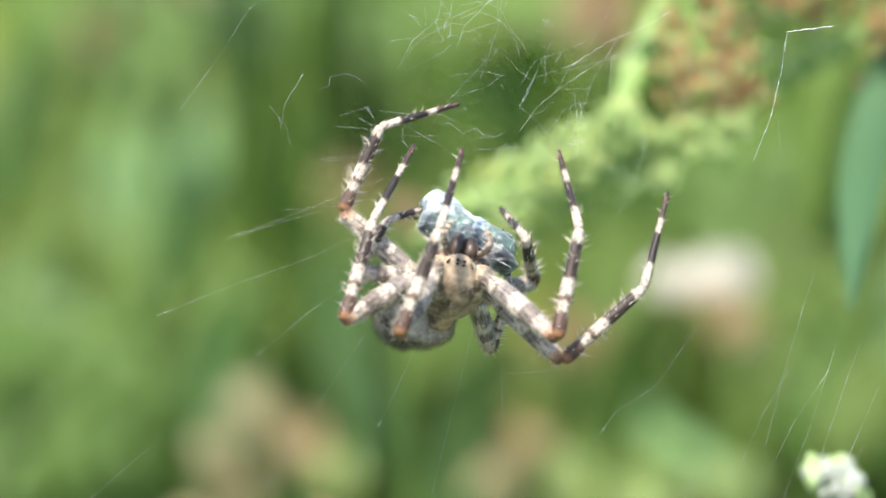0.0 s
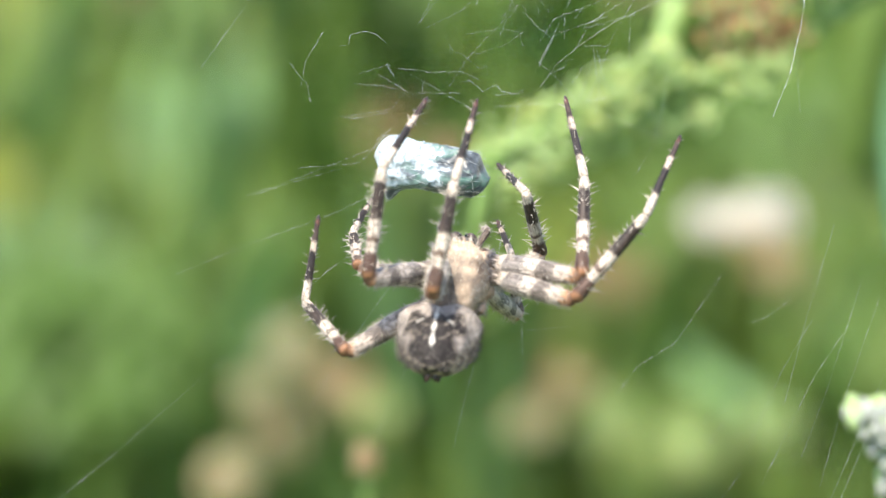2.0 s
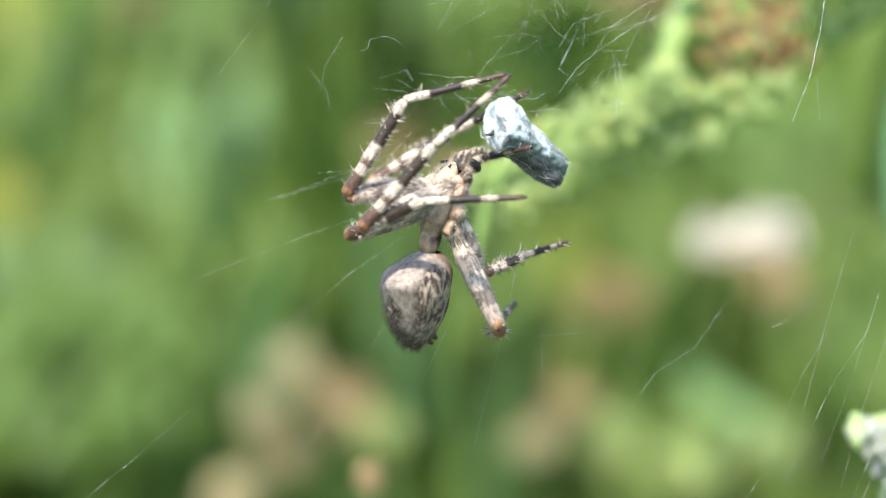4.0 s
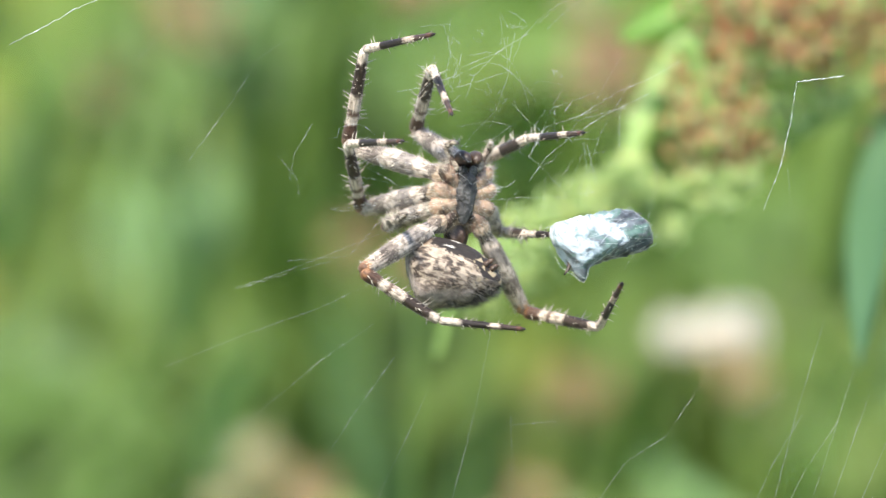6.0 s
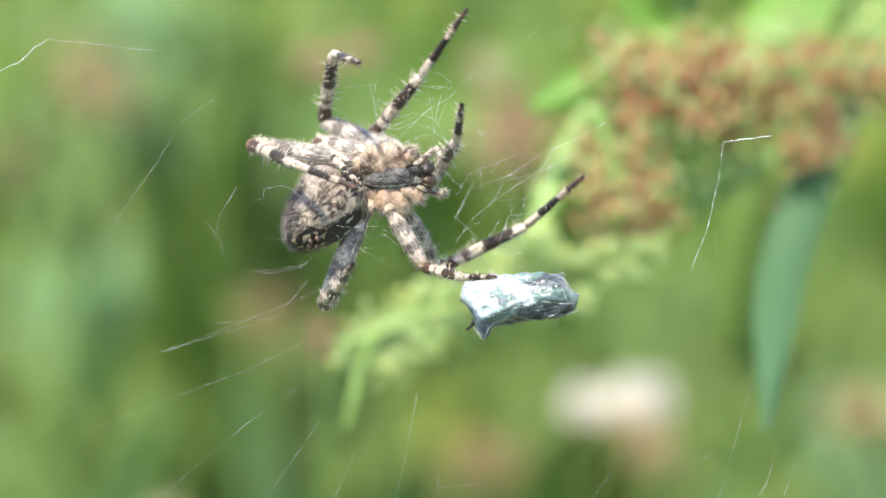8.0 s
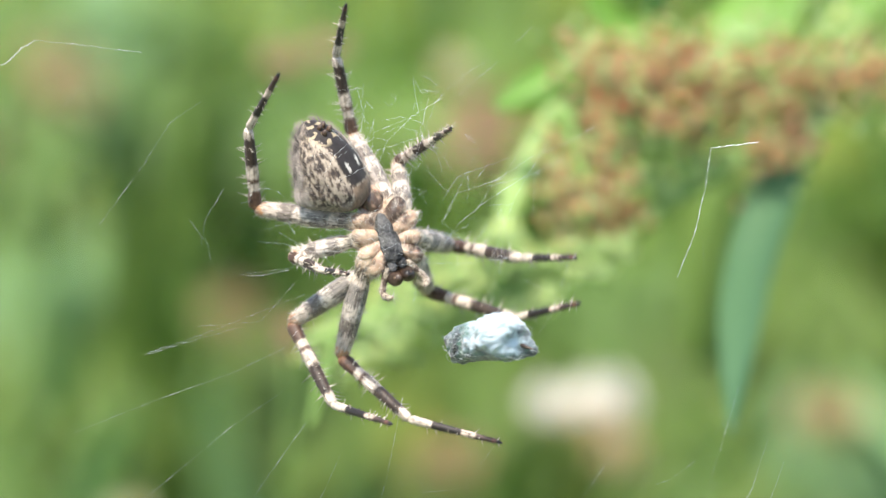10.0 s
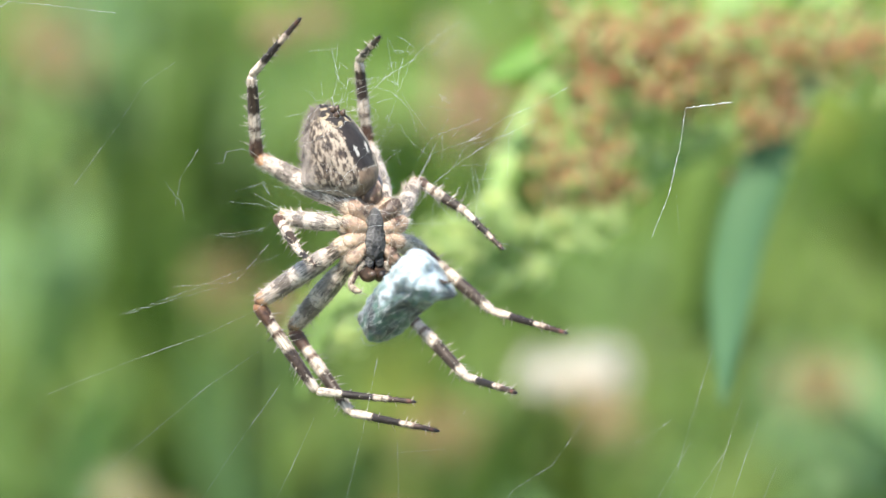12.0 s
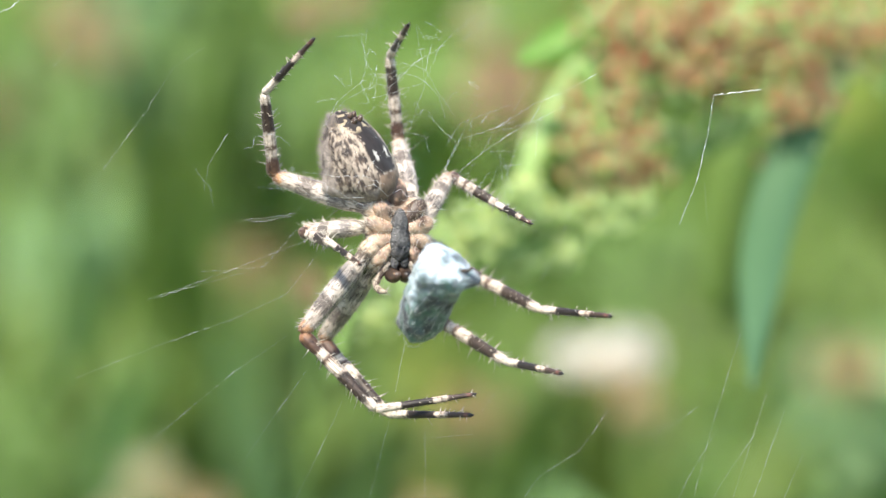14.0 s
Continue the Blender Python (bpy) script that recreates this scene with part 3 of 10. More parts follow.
blade("meadow_grass_blade", "broad dark green grass blade in the meadow", [(0.0337, 0.4569, -0.1680), (0.0362, 0.4517, -0.1543), (0.0396, 0.4463, -0.1408), (0.0448, 0.4408, -0.1275)], [0.0027, 0.0038, 0.0038, 0.0029, 0.0006], (1, 0.3, 0.2), DEEP_LEAF, 0.15, 14)
blade("meadow_grass_blade", "broad pale green grass blade in the meadow", [(0.0626, 0.4563, -0.1659), (0.0667, 0.4510, -0.1522), (0.0736, 0.4455, -0.1387), (0.0802, 0.4393, -0.1282)], [0.0020, 0.0029, 0.0029, 0.0021, 0.0004], (1, 0.3, 0.2), YOUNG_GRASS, 0.15, 14)
blade("meadow_grass_blade", "broad bright green grass blade in the meadow", [(0.0221, 0.4573, -0.1680), (0.0243, 0.4521, -0.1543), (0.0273, 0.4472, -0.1390), (0.0303, 0.4423, -0.1240)], [0.0020, 0.0029, 0.0029, 0.0021, 0.0004], (1, 0.3, 0.2), MID_LEAF, 0.15, 14)
blade("meadow_grass_blade", "broad pale green grass blade in the meadow", [(0.0068, 0.4500, -0.1902), (0.0067, 0.4473, -0.1770), (0.0075, 0.4445, -0.1640), (0.0100, 0.4416, -0.1513), (0.0133, 0.4382, -0.1405)], [0.0018, 0.0026, 0.0026, 0.0020, 0.0004], (1, 0.3, 0.2), PALE_LEAF, 0.15, 14)
blade("meadow_grass_blade", "broad bright green grass blade in the meadow", [(0.0010, 0.4501, -0.1901), (-0.0032, 0.4443, -0.1799), (-0.0083, 0.4383, -0.1707), (-0.0127, 0.4325, -0.1608)], [0.0013, 0.0019, 0.0019, 0.0014, 0.0003], (1, 0.3, 0.2), MID_LEAF, 0.15, 14)
blade("meadow_grass_blade", "broad pale green grass blade in the meadow", [(0.0373, 0.4598, -0.1553), (0.0435, 0.4502, -0.1585), (0.0504, 0.4409, -0.1606), (0.0581, 0.4308, -0.1654)], [0.0020, 0.0029, 0.0029, 0.0021, 0.0004], (1, 0.3, 0.2), YOUNG_GRASS, 0.15, 14)
blade("meadow_grass_blade", "broad dark green grass blade in the meadow", [(-0.0204, 0.4625, -0.1471), (-0.0257, 0.4595, -0.1272), (-0.0279, 0.4566, -0.1069), (-0.0274, 0.4534, -0.0879)], [0.0027, 0.0038, 0.0038, 0.0029, 0.0006], (1, 0.3, 0.2), MID_LEAF, 0.15, 14)
blade("meadow_grass_blade", "broad dark green grass blade in the meadow", [(-0.0693, 0.4508, -0.1891), (-0.0626, 0.4475, -0.1698), (-0.0552, 0.4432, -0.1546), (-0.0461, 0.4377, -0.1433)], [0.0030, 0.0043, 0.0043, 0.0032, 0.0006], (1, 0.3, 0.2), DEEP_LEAF, 0.15, 14)
blade("meadow_grass_blade", "broad dark green grass blade in the meadow", [(-0.0462, 0.4505, -0.1894), (-0.0426, 0.4468, -0.1720), (-0.0411, 0.4423, -0.1575), (-0.0414, 0.4371, -0.1451)], [0.0027, 0.0038, 0.0038, 0.0029, 0.0006], (1, 0.3, 0.2), DEEP_LEAF, 0.15, 14)
blade("meadow_grass_blade", "broad dark green grass blade in the meadow", [(-0.0806, 0.4567, -0.1685), (-0.0729, 0.4518, -0.1550), (-0.0645, 0.4459, -0.1454), (-0.0535, 0.4388, -0.1396)], [0.0027, 0.0038, 0.0038, 0.0029, 0.0006], (1, 0.3, 0.2), DEEP_LEAF, 0.15, 14)
blade("meadow_grass_blade", "broad pale green grass blade in the meadow", [(-0.0721, 0.4688, -0.1260), (-0.0674, 0.4638, -0.1129), (-0.0646, 0.4588, -0.1000), (-0.0647, 0.4538, -0.0873)], [0.0023, 0.0033, 0.0033, 0.0025, 0.0005], (1, 0.3, 0.2), PALE_LEAF, 0.15, 14)
blade("meadow_grass_blade", "broad pale green grass blade in the meadow", [(-0.0452, 0.4655, -0.1460), (-0.0400, 0.4601, -0.1325), (-0.0377, 0.4547, -0.1193), (-0.0400, 0.4490, -0.1081)], [0.0030, 0.0043, 0.0043, 0.0032, 0.0006], (1, 0.3, 0.2), PALE_LEAF, 0.15, 14)
blade("meadow_grass_blade", "broad bright green grass blade in the meadow", [(-0.0202, 0.4613, -0.1589), (-0.0171, 0.4588, -0.1342), (-0.0179, 0.4535, -0.1210), (-0.0205, 0.4471, -0.1126)], [0.0020, 0.0029, 0.0029, 0.0021, 0.0004], (1, 0.3, 0.2), MID_LEAF, 0.15, 14)
blade("meadow_grass_blade", "broad pale green grass blade in the meadow", [(0.0848, 0.4550, -0.1676), (0.0877, 0.4497, -0.1539), (0.0924, 0.4441, -0.1414), (0.0989, 0.4379, -0.1308)], [0.0028, 0.0040, 0.0040, 0.0030, 0.0006], (1, 0.3, 0.2), YOUNG_GRASS, 0.15, 14)
blade("meadow_grass_blade", "broad pale green grass blade in the meadow", [(0.0973, 0.4545, -0.1676), (0.0972, 0.4494, -0.1539), (0.0990, 0.4436, -0.1422), (0.1035, 0.4375, -0.1317)], [0.0027, 0.0038, 0.0038, 0.0029, 0.0006], (1, 0.3, 0.2), YOUNG_GRASS, 0.15, 14)
blade("meadow_grass_blade", "broad pale green grass blade in the meadow", [(-0.0328, 0.4589, -0.1702), (-0.0329, 0.4540, -0.1556), (-0.0307, 0.4489, -0.1412), (-0.0257, 0.4432, -0.1289)], [0.0037, 0.0052, 0.0052, 0.0039, 0.0008], (1, 0.3, 0.2), YOUNG_GRASS, 0.15, 14)


def leaf_clump(label, centre, spread, length, count, material, seed):
    """A broad-leaved meadow plant: leaves turned to the light round a stem."""
    rnd = random.Random(seed)
    plant = thing("leafy_plant", label, "plant", "broad-leaved plants in the meadow")
    c = Vector(centre)
    foot = Vector((c.x, c.y + 0.02, -0.31))
    part("stem", Mesh().tube(curve([c, c.lerp(foot, 0.5) + Vector((0.002, 0, 0)), foot], 8), 0.0008, 6), STEM, plant, scale=1)
    g = Mesh()
    for _ in range(count):
        p = c + Vector((rnd.gauss(0, 0.5) * spread[0], rnd.gauss(0, 1.2) * spread[0], rnd.gauss(0, 0.5) * spread[1]))
        n = Vector((rnd.uniform(-0.5, 0.3), rnd.uniform(-1.0, -0.4), rnd.uniform(0.3, 1.0))).normalized()
        up = Vector((rnd.gauss(0, 0.35), 0, 1))
        way = (up - n * up.dot(n)).normalized() * length * rnd.uniform(0.6, 1.2)
        r = way.length * 0.5
        g.ribbon([p - way * 0.5, p - way * 0.25 + n * r * 0.1, p + way * 0.2 + n * r * 0.1, p + way * 0.5], [r * 0.15, r * 0.34, r * 0.34, r * 0.05], n.cross(way), 0.15)
    tagged(part("leaves", g, material, plant, scale=1), kind="stuff")
    return plant


for n, (label, c, spread, length, count, m) in enumerate((
        ("dark green broad-leaved plant in the meadow", (-0.0454, 0.5226, -0.1033), (0.0103, 0.0124), 0.0140, 28, DEEP_LEAF),
        ("dark green broad-leaved plant in the meadow", (-0.0179, 0.5251, -0.0893), (0.0074, 0.0124), 0.0140, 23, DEEP_LEAF),
        ("pale blue-green broad-leaved plant in the meadow", (0.0942, 0.4463, -0.1393), (0.0082, 0.0115), 0.0140, 31, PALE_LEAF),
        ("pale blue-green broad-leaved plant in the meadow", (-0.0417, 0.5748, -0.1548), (0.0099, 0.0193), 0.0214, 67, PALE_LEAF),
        ("pale blue-green broad-leaved plant in the meadow", (-0.0649, 0.5918, -0.1758), (0.0114, 0.0076), 0.0140, 26, PALE_LEAF),
        ("bright green broad-leaved plant in the meadow", (-0.0728, 0.6219, -0.1507), (0.0151, 0.0109), 0.0156, 46, MID_LEAF),
        ("bright green broad-leaved plant in the meadow", (-0.0574, 0.6065, -0.1641), (0.0182, 0.0138), 0.0188, 57, MID_LEAF),
        ("dark green broad-leaved plant in the meadow", (-0.0277, 0.5748, -0.1538), (0.0096, 0.0111), 0.0140, 46, DEEP_LEAF),
        ("bright green broad-leaved plant in the meadow", (-0.0225, 0.5737, -0.1582), (0.0128, 0.0134), 0.0148, 52, MID_LEAF),
        ("pale blue-green broad-leaved plant in the meadow", (-0.0720, 0.5814, -0.1726), (0.0129, 0.0075), 0.0140, 23, PALE_LEAF),
        ("dark green broad-leaved plant in the meadow", (-0.0663, 0.4653, -0.1563), (0.0113, 0.0079), 0.0140, 57, DEEP_LEAF),
        ("dark green broad-leaved plant in the meadow", (-0.0488, 0.4654, -0.1556), (0.0113, 0.0065), 0.0140, 52, DEEP_LEAF),
        ("dark green broad-leaved plant in the meadow", (-0.0680, 0.4758, -0.1573), (0.0128, 0.0060), 0.0140, 62, DEEP_LEAF),
        ("dark green broad-leaved plant in the meadow", (-0.0503, 0.4745, -0.1617), (0.0128, 0.0053), 0.0140, 62, DEEP_LEAF),
        ("pale blue-green broad-leaved plant in the meadow", (-0.0333, 0.6220, -0.1083), (0.0091, 0.0185), 0.0205, 67, PALE_LEAF),
        ("bright green broad-leaved plant in the meadow", (-0.0435, 0.5678, -0.1641), (0.0142, 0.0103), 0.0147, 36, MID_LEAF),
        ("pale blue-green broad-leaved plant in the meadow", (-0.0482, 0.5786, -0.1488), (0.0096, 0.0089), 0.0140, 20, PALE_LEAF),
        ("dark green broad-leaved plant in the meadow", (-0.0181, 0.6297, -0.1204), (0.0100, 0.0171), 0.0190, 36, DEEP_LEAF),
        ("bright green broad-leaved plant in the meadow", (-0.0259, 0.4812, -0.1427), (0.0114, 0.0080), 0.0140, 36, MID_LEAF),
        ("bright green broad-leaved plant in the meadow", (-0.0397, 0.4829, -0.1381), (0.0100, 0.0093), 0.0140, 31, MID_LEAF),
        ("dark green broad-leaved plant in the meadow", (0.0376, 0.5809, -0.1960), (0.0089, 0.0106), 0.0140, 36, DEEP_LEAF),
        ("bright green broad-leaved plant in the meadow", (0.0086, 0.5580, -0.1964), (0.0063, 0.0177), 0.0197, 52, MID_LEAF),
        ("bright green broad-leaved plant in the meadow", (0.0034, 0.5716, -0.1687), (0.0143, 0.0104), 0.0148, 57, MID_LEAF),
        ("bright green broad-leaved plant in the meadow", (0.0763, 0.5484, -0.1773), (0.0094, 0.0160), 0.0178, 36, MID_LEAF),
        ("dark green broad-leaved plant in the meadow", (0.0671, 0.4369, -0.1063), (0.0053, 0.0112), 0.0140, 41, DEEP_LEAF),
        ("bright green broad-leaved plant in the meadow", (0.1043, 0.5832, -0.1529), (0.0177, 0.0120), 0.0184, 57, MID_LEAF),
        ("dark green broad-leaved plant in the meadow", (0.0651, 0.5956, -0.1540), (0.0114, 0.0091), 0.0140, 41, DEEP_LEAF),
        ("bright green broad-leaved plant in the meadow", (0.0402, 0.5808, -0.1714), (0.0145, 0.0135), 0.0150, 57, MID_LEAF),
        ("bright green broad-leaved plant in the meadow", (-0.0243, 0.5379, -0.1635), (0.0138, 0.0086), 0.0143, 52, MID_LEAF),
        ("bright green broad-leaved plant in the meadow", (-0.0009, 0.5718, -0.1678), (0.0175, 0.0089), 0.0181, 41, MID_LEAF),
        ("bright green broad-leaved plant in the meadow", (0.0783, 0.5794, -0.1750), (0.0145, 0.0180), 0.0200, 57, MID_LEAF),
        ("bright green broad-leaved plant in the meadow", (0.0831, 0.5435, -0.1818), (0.0047, 0.0159), 0.0177, 31, MID_LEAF),
        ("bright green broad-leaved plant in the meadow", (-0.0157, 0.6472, -0.1376), (0.0171, 0.0175), 0.0195, 31, MID_LEAF))):
    leaf_clump(label, c, spread, length, count, m, 500 + n)


def knotweed_spike():
    """A short spike of pale buds on a thin stalk, close beside the web."""
    rnd = random.Random(31)
    spike = thing("knotweed_spike", "short spike of white and pink knotweed buds", "flower")
    axis = curve([(0.0290, 0.0303, -0.0286), (0.0302, 0.0299, -0.0298), (0.0318, 0.0291, -0.0326), (0.0334, 0.0306, -0.0379), (0.0354, 0.0362, -0.0517)], 24)
    part("stalk", Mesh().tube(axis, 0.0003, 7), STEM, spike, scale=1)
    for i in range(120):
        u = rnd.random()
        c = axis[0].lerp(axis[6], u * 2) if u < 0.5 else axis[6].lerp(axis[19], u * 2 - 1)
        a = rnd.uniform(0, 6.28)
        p = c + Vector((math.cos(a), math.sin(a) * 0.8, rnd.uniform(-0.5, 0.5))) * 0.0014
        r = rnd.uniform(0.0004, 0.0007)
        part("bud", Mesh().ball(p, (r, r, r * 1.2), 7, 9), PINK_BUD if rnd.random() < 0.35 + 0.5 * u else GREEN_SEED, spike, scale=1)
    return spike


knotweed_spike()


# ---- the web ----
def strand(points, radius=0.016, n=22, jitter=0.0, seed=0):
    """A fine thread: straight runs between its points, slightly kinked, uneven in thickness."""
    rnd = random.Random(seed)
    p = [Vector(q) for q in points]
    pts, rad = [], []
    for i in range(n):
        u = i / (n - 1) * (len(p) - 1)
        k = min(int(u), len(p) - 2)
        q = p[k].lerp(p[k + 1], u - k)
        pts.append(q + Vector((rnd.uniform(-1, 1), rnd.uniform(-1, 1), rnd.uniform(-1, 1))) * jitter * (0 < i < n - 1))
        rad.append(radius * MM * rnd.choice((0.5, 0.5, 0.6, 0.6, 0.7, 0.8, 1.0, 1.7)))
    return Mesh().tube(pts, rad, 5)


web = thing("orb_web", "torn orb web of fine pale silk threads hung in the grass", "spider web")
for points, radius, jitter in (
        ([(-0.0047, 0.0035, -0.0063), (-0.0081, 0.0030, -0.0086), (-0.0140, 0.0020, -0.0134), (-0.0229, 0.0004, -0.0209), (-0.0288, -0.0005, -0.0255)], 0.009, 0.00004), ([(-0.0033, 0.0029, -0.0084), (-0.0062, 0.0020, -0.0124), (-0.0090, 0.0010, -0.0166), (-0.0117, 0.0000, -0.0209)], 0.009, 0.00004),
        ([(-0.0010, 0.0023, -0.0104), (-0.0025, 0.0015, -0.0136), (-0.0039, 0.0009, -0.0164), (-0.0054, 0.0001, -0.0198)], 0.009, 0.00004), ([(0.0031, 0.0031, -0.0067), (0.0021, 0.0019, -0.0116), (0.0013, 0.0011, -0.0147), (0.0006, 0.0005, -0.0172), (-0.0002, -0.0003, -0.0205)], 0.009, 0.00004),
        ([(0.0044, 0.0017, -0.0119), (0.0045, 0.0010, -0.0146), (0.0044, 0.0003, -0.0175)], 0.009, 0.00004), ([(-0.0021, 0.0049, -0.0003), (-0.0047, 0.0042, -0.0036), (-0.0081, 0.0039, -0.0052), (-0.0132, 0.0036, -0.0070), (-0.0185, 0.0032, -0.0091)], 0.009, 0.00004),
        ([(0.0180, 0.0021, -0.0085), (0.0169, 0.0017, -0.0102), (0.0146, 0.0010, -0.0134), (0.0120, 0.0007, -0.0150), (0.0102, 0.0001, -0.0175), (0.0080, -0.0006, -0.0206)], 0.009, 0.00004), ([(0.0091, 0.0021, -0.0097), (0.0082, 0.0018, -0.0109)], 0.009, 0.00004),
        ([(0.0042, 0.0015, -0.0127), (0.0076, 0.0015, -0.0124)], 0.009, 0.00004), ([(-0.0040, 0.0023, 0.0013), (-0.0062, 0.0017, -0.0011), (-0.0103, 0.0018, -0.0015)], 0.010, 0.00008),
        ([(-0.0101, 0.0031, 0.0036), (-0.0098, 0.0035, 0.0054), (-0.0086, 0.0039, 0.0072)], 0.010, 0.00008), ([(-0.0167, 0.0036, 0.0049), (-0.0140, 0.0044, 0.0085), (-0.0121, 0.0051, 0.0114), (-0.0101, 0.0054, 0.0127)], 0.010, 0.00008),
        ([(-0.0200, 0.0054, 0.0113), (-0.0179, 0.0059, 0.0136)], 0.010, 0.00008), ([(-0.0073, 0.0025, 0.0018), (-0.0066, 0.0024, 0.0017), (-0.0044, 0.0025, 0.0021)], 0.010, 0.00008),
        ([(0.0135, 0.0037, 0.0093), (0.0105, 0.0034, 0.0079), (0.0085, 0.0032, 0.0066), (0.0067, 0.0029, 0.0052), (0.0056, 0.0025, 0.0037)], 0.017, 0.00006), ([(0.0126, 0.0040, 0.0106), (0.0104, 0.0032, 0.0070), (0.0096, 0.0027, 0.0049), (0.0093, 0.0020, 0.0020)], 0.010, 0.00005),
        ([(0.0092, 0.0054, 0.0154), (0.0078, 0.0051, 0.0143), (0.0067, 0.0049, 0.0133)], 0.011, 0.00010), ([(0.0037, 0.0053, 0.0144), (0.0043, 0.0043, 0.0105), (0.0030, 0.0034, 0.0069)], 0.011, 0.00012),
        ([(0.0066, 0.0052, 0.0143), (0.0052, 0.0049, 0.0129), (0.0043, 0.0044, 0.0107), (0.0052, 0.0041, 0.0098), (0.0056, 0.0037, 0.0084)], 0.010, 0.00010), ([(-0.0022, 0.0039, 0.0081), (-0.0014, 0.0042, 0.0094), (0.0002, 0.0045, 0.0107), (0.0006, 0.0050, 0.0128), (0.0011, 0.0049, 0.0124)], 0.013, 0.00012),
        ([(0.0005, 0.0053, 0.0140), (0.0003, 0.0048, 0.0121), (0.0011, 0.0045, 0.0110)], 0.011, 0.00012), ([(0.0043, 0.0044, 0.0107), (0.0022, 0.0042, 0.0100), (0.0008, 0.0042, 0.0096)], 0.011, 0.00010),
        ([(0.0058, 0.0030, 0.0055), (0.0065, 0.0033, 0.0068), (0.0056, 0.0035, 0.0075), (0.0045, 0.0038, 0.0086)], 0.012, 0.00010), ([(0.0262, 0.0035, 0.0105), (0.0247, 0.0035, 0.0103), (0.0231, 0.0035, 0.0101)], 0.055, 0.00008),
        ([(0.0231, 0.0035, 0.0101), (0.0227, 0.0029, 0.0075), (0.0220, 0.0022, 0.0046), (0.0209, 0.0016, 0.0019)], 0.030, 0.00006), ([(0.0140, 0.0025, 0.0049), (0.0137, 0.0019, 0.0024), (0.0129, 0.0013, -0.0001), (0.0118, 0.0009, -0.0019)], 0.008, 0.00005),
        ([(0.0225, 0.0022, 0.0046), (0.0227, 0.0015, 0.0021)], 0.008, 0.00004), ([(-0.0285, 0.0057, 0.0122), (-0.0241, 0.0061, 0.0145), (-0.0226, 0.0062, 0.0152), (-0.0218, 0.0064, 0.0160), (-0.0209, 0.0065, 0.0165)], 0.045, 0.00012),
        ([(-0.0209, 0.0065, 0.0165), (-0.0174, 0.0063, 0.0162), (-0.0140, 0.0061, 0.0158)], 0.022, 0.00010), ([(-0.0015, 0.0052, 0.0135), (-0.0005, 0.0051, 0.0136), (0.0003, 0.0051, 0.0137)], 0.014, 0.00015),
        ([(0.0062, 0.0050, 0.0137), (0.0072, 0.0052, 0.0147), (0.0086, 0.0053, 0.0155)], 0.014, 0.00015), ([(0.0017, 0.0046, 0.0117), (0.0032, 0.0046, 0.0119)], 0.014, 0.00015),
        ([(0.0043, 0.0045, 0.0114), (0.0047, 0.0049, 0.0131)], 0.014, 0.00015), ([(0.0072, 0.0032, 0.0067), (0.0073, 0.0036, 0.0083)], 0.014, 0.00015),
        ([(0.0079, 0.0031, 0.0062), (0.0087, 0.0034, 0.0074)], 0.014, 0.00015), ([(0.0085, 0.0034, 0.0075), (0.0101, 0.0035, 0.0079), (0.0119, 0.0035, 0.0084)], 0.014, 0.00015),
        ([(0.0102, 0.0055, 0.0165), (0.0114, 0.0058, 0.0176)], 0.014, 0.00015), ([(0.0079, 0.0036, 0.0081), (0.0085, 0.0037, 0.0089)], 0.014, 0.00015),
        ([(0.0017, 0.0044, 0.0108), (0.0028, 0.0045, 0.0113), (0.0039, 0.0044, 0.0110), (0.0046, 0.0042, 0.0104)], 0.014, 0.00015), ([(0.0014, 0.0021, 0.0094), (0.0020, 0.0024, 0.0108), (0.0034, 0.0028, 0.0122), (0.0055, 0.0031, 0.0134)], 0.016, 0.00010),
        ([(0.0016, 0.0026, 0.0115), (0.0034, 0.0028, 0.0122), (0.0044, 0.0027, 0.0118)], 0.012, 0.00010), ([(0.0042, 0.0027, 0.0119), (0.0053, 0.0022, 0.0101), (0.0062, 0.0019, 0.0089)], 0.009, 0.00010),
        ([(0.0008, 0.0016, 0.0076), (0.0030, 0.0017, 0.0079), (0.0042, 0.0016, 0.0077), (0.0045, 0.0013, 0.0067)], 0.010, 0.00010), ([(0.0089, 0.0017, 0.0083), (0.0112, 0.0021, 0.0097), (0.0134, 0.0023, 0.0106), (0.0154, 0.0026, 0.0117)], 0.018, 0.00010),
        ([(0.0115, 0.0027, 0.0119), (0.0099, 0.0020, 0.0092)], 0.009, 0.00010), ([(0.0091, 0.0013, 0.0066), (0.0093, 0.0008, 0.0047), (0.0086, 0.0004, 0.0033), (0.0100, 0.0005, 0.0035)], 0.013, 0.00010),
        ([(0.0093, 0.0013, 0.0065), (0.0100, 0.0005, 0.0036)], 0.010, 0.00010), ([(0.0036, -0.0003, 0.0005), (0.0041, 0.0003, 0.0029), (0.0048, 0.0005, 0.0035)], 0.011, 0.00010),
        ([(0.0065, 0.0003, 0.0029), (0.0066, 0.0007, 0.0044)], 0.010, 0.00010), ([(0.0076, 0.0021, 0.0098), (0.0065, 0.0016, 0.0076), (0.0055, 0.0010, 0.0055)], 0.009, 0.00010),
        ([(0.0114, 0.0011, 0.0061), (0.0115, 0.0018, 0.0086)], 0.008, 0.00010), ([(-0.0000, 0.0033, 0.0140), (0.0002, 0.0031, 0.0133), (0.0005, 0.0027, 0.0119)], 0.012, 0.00010),
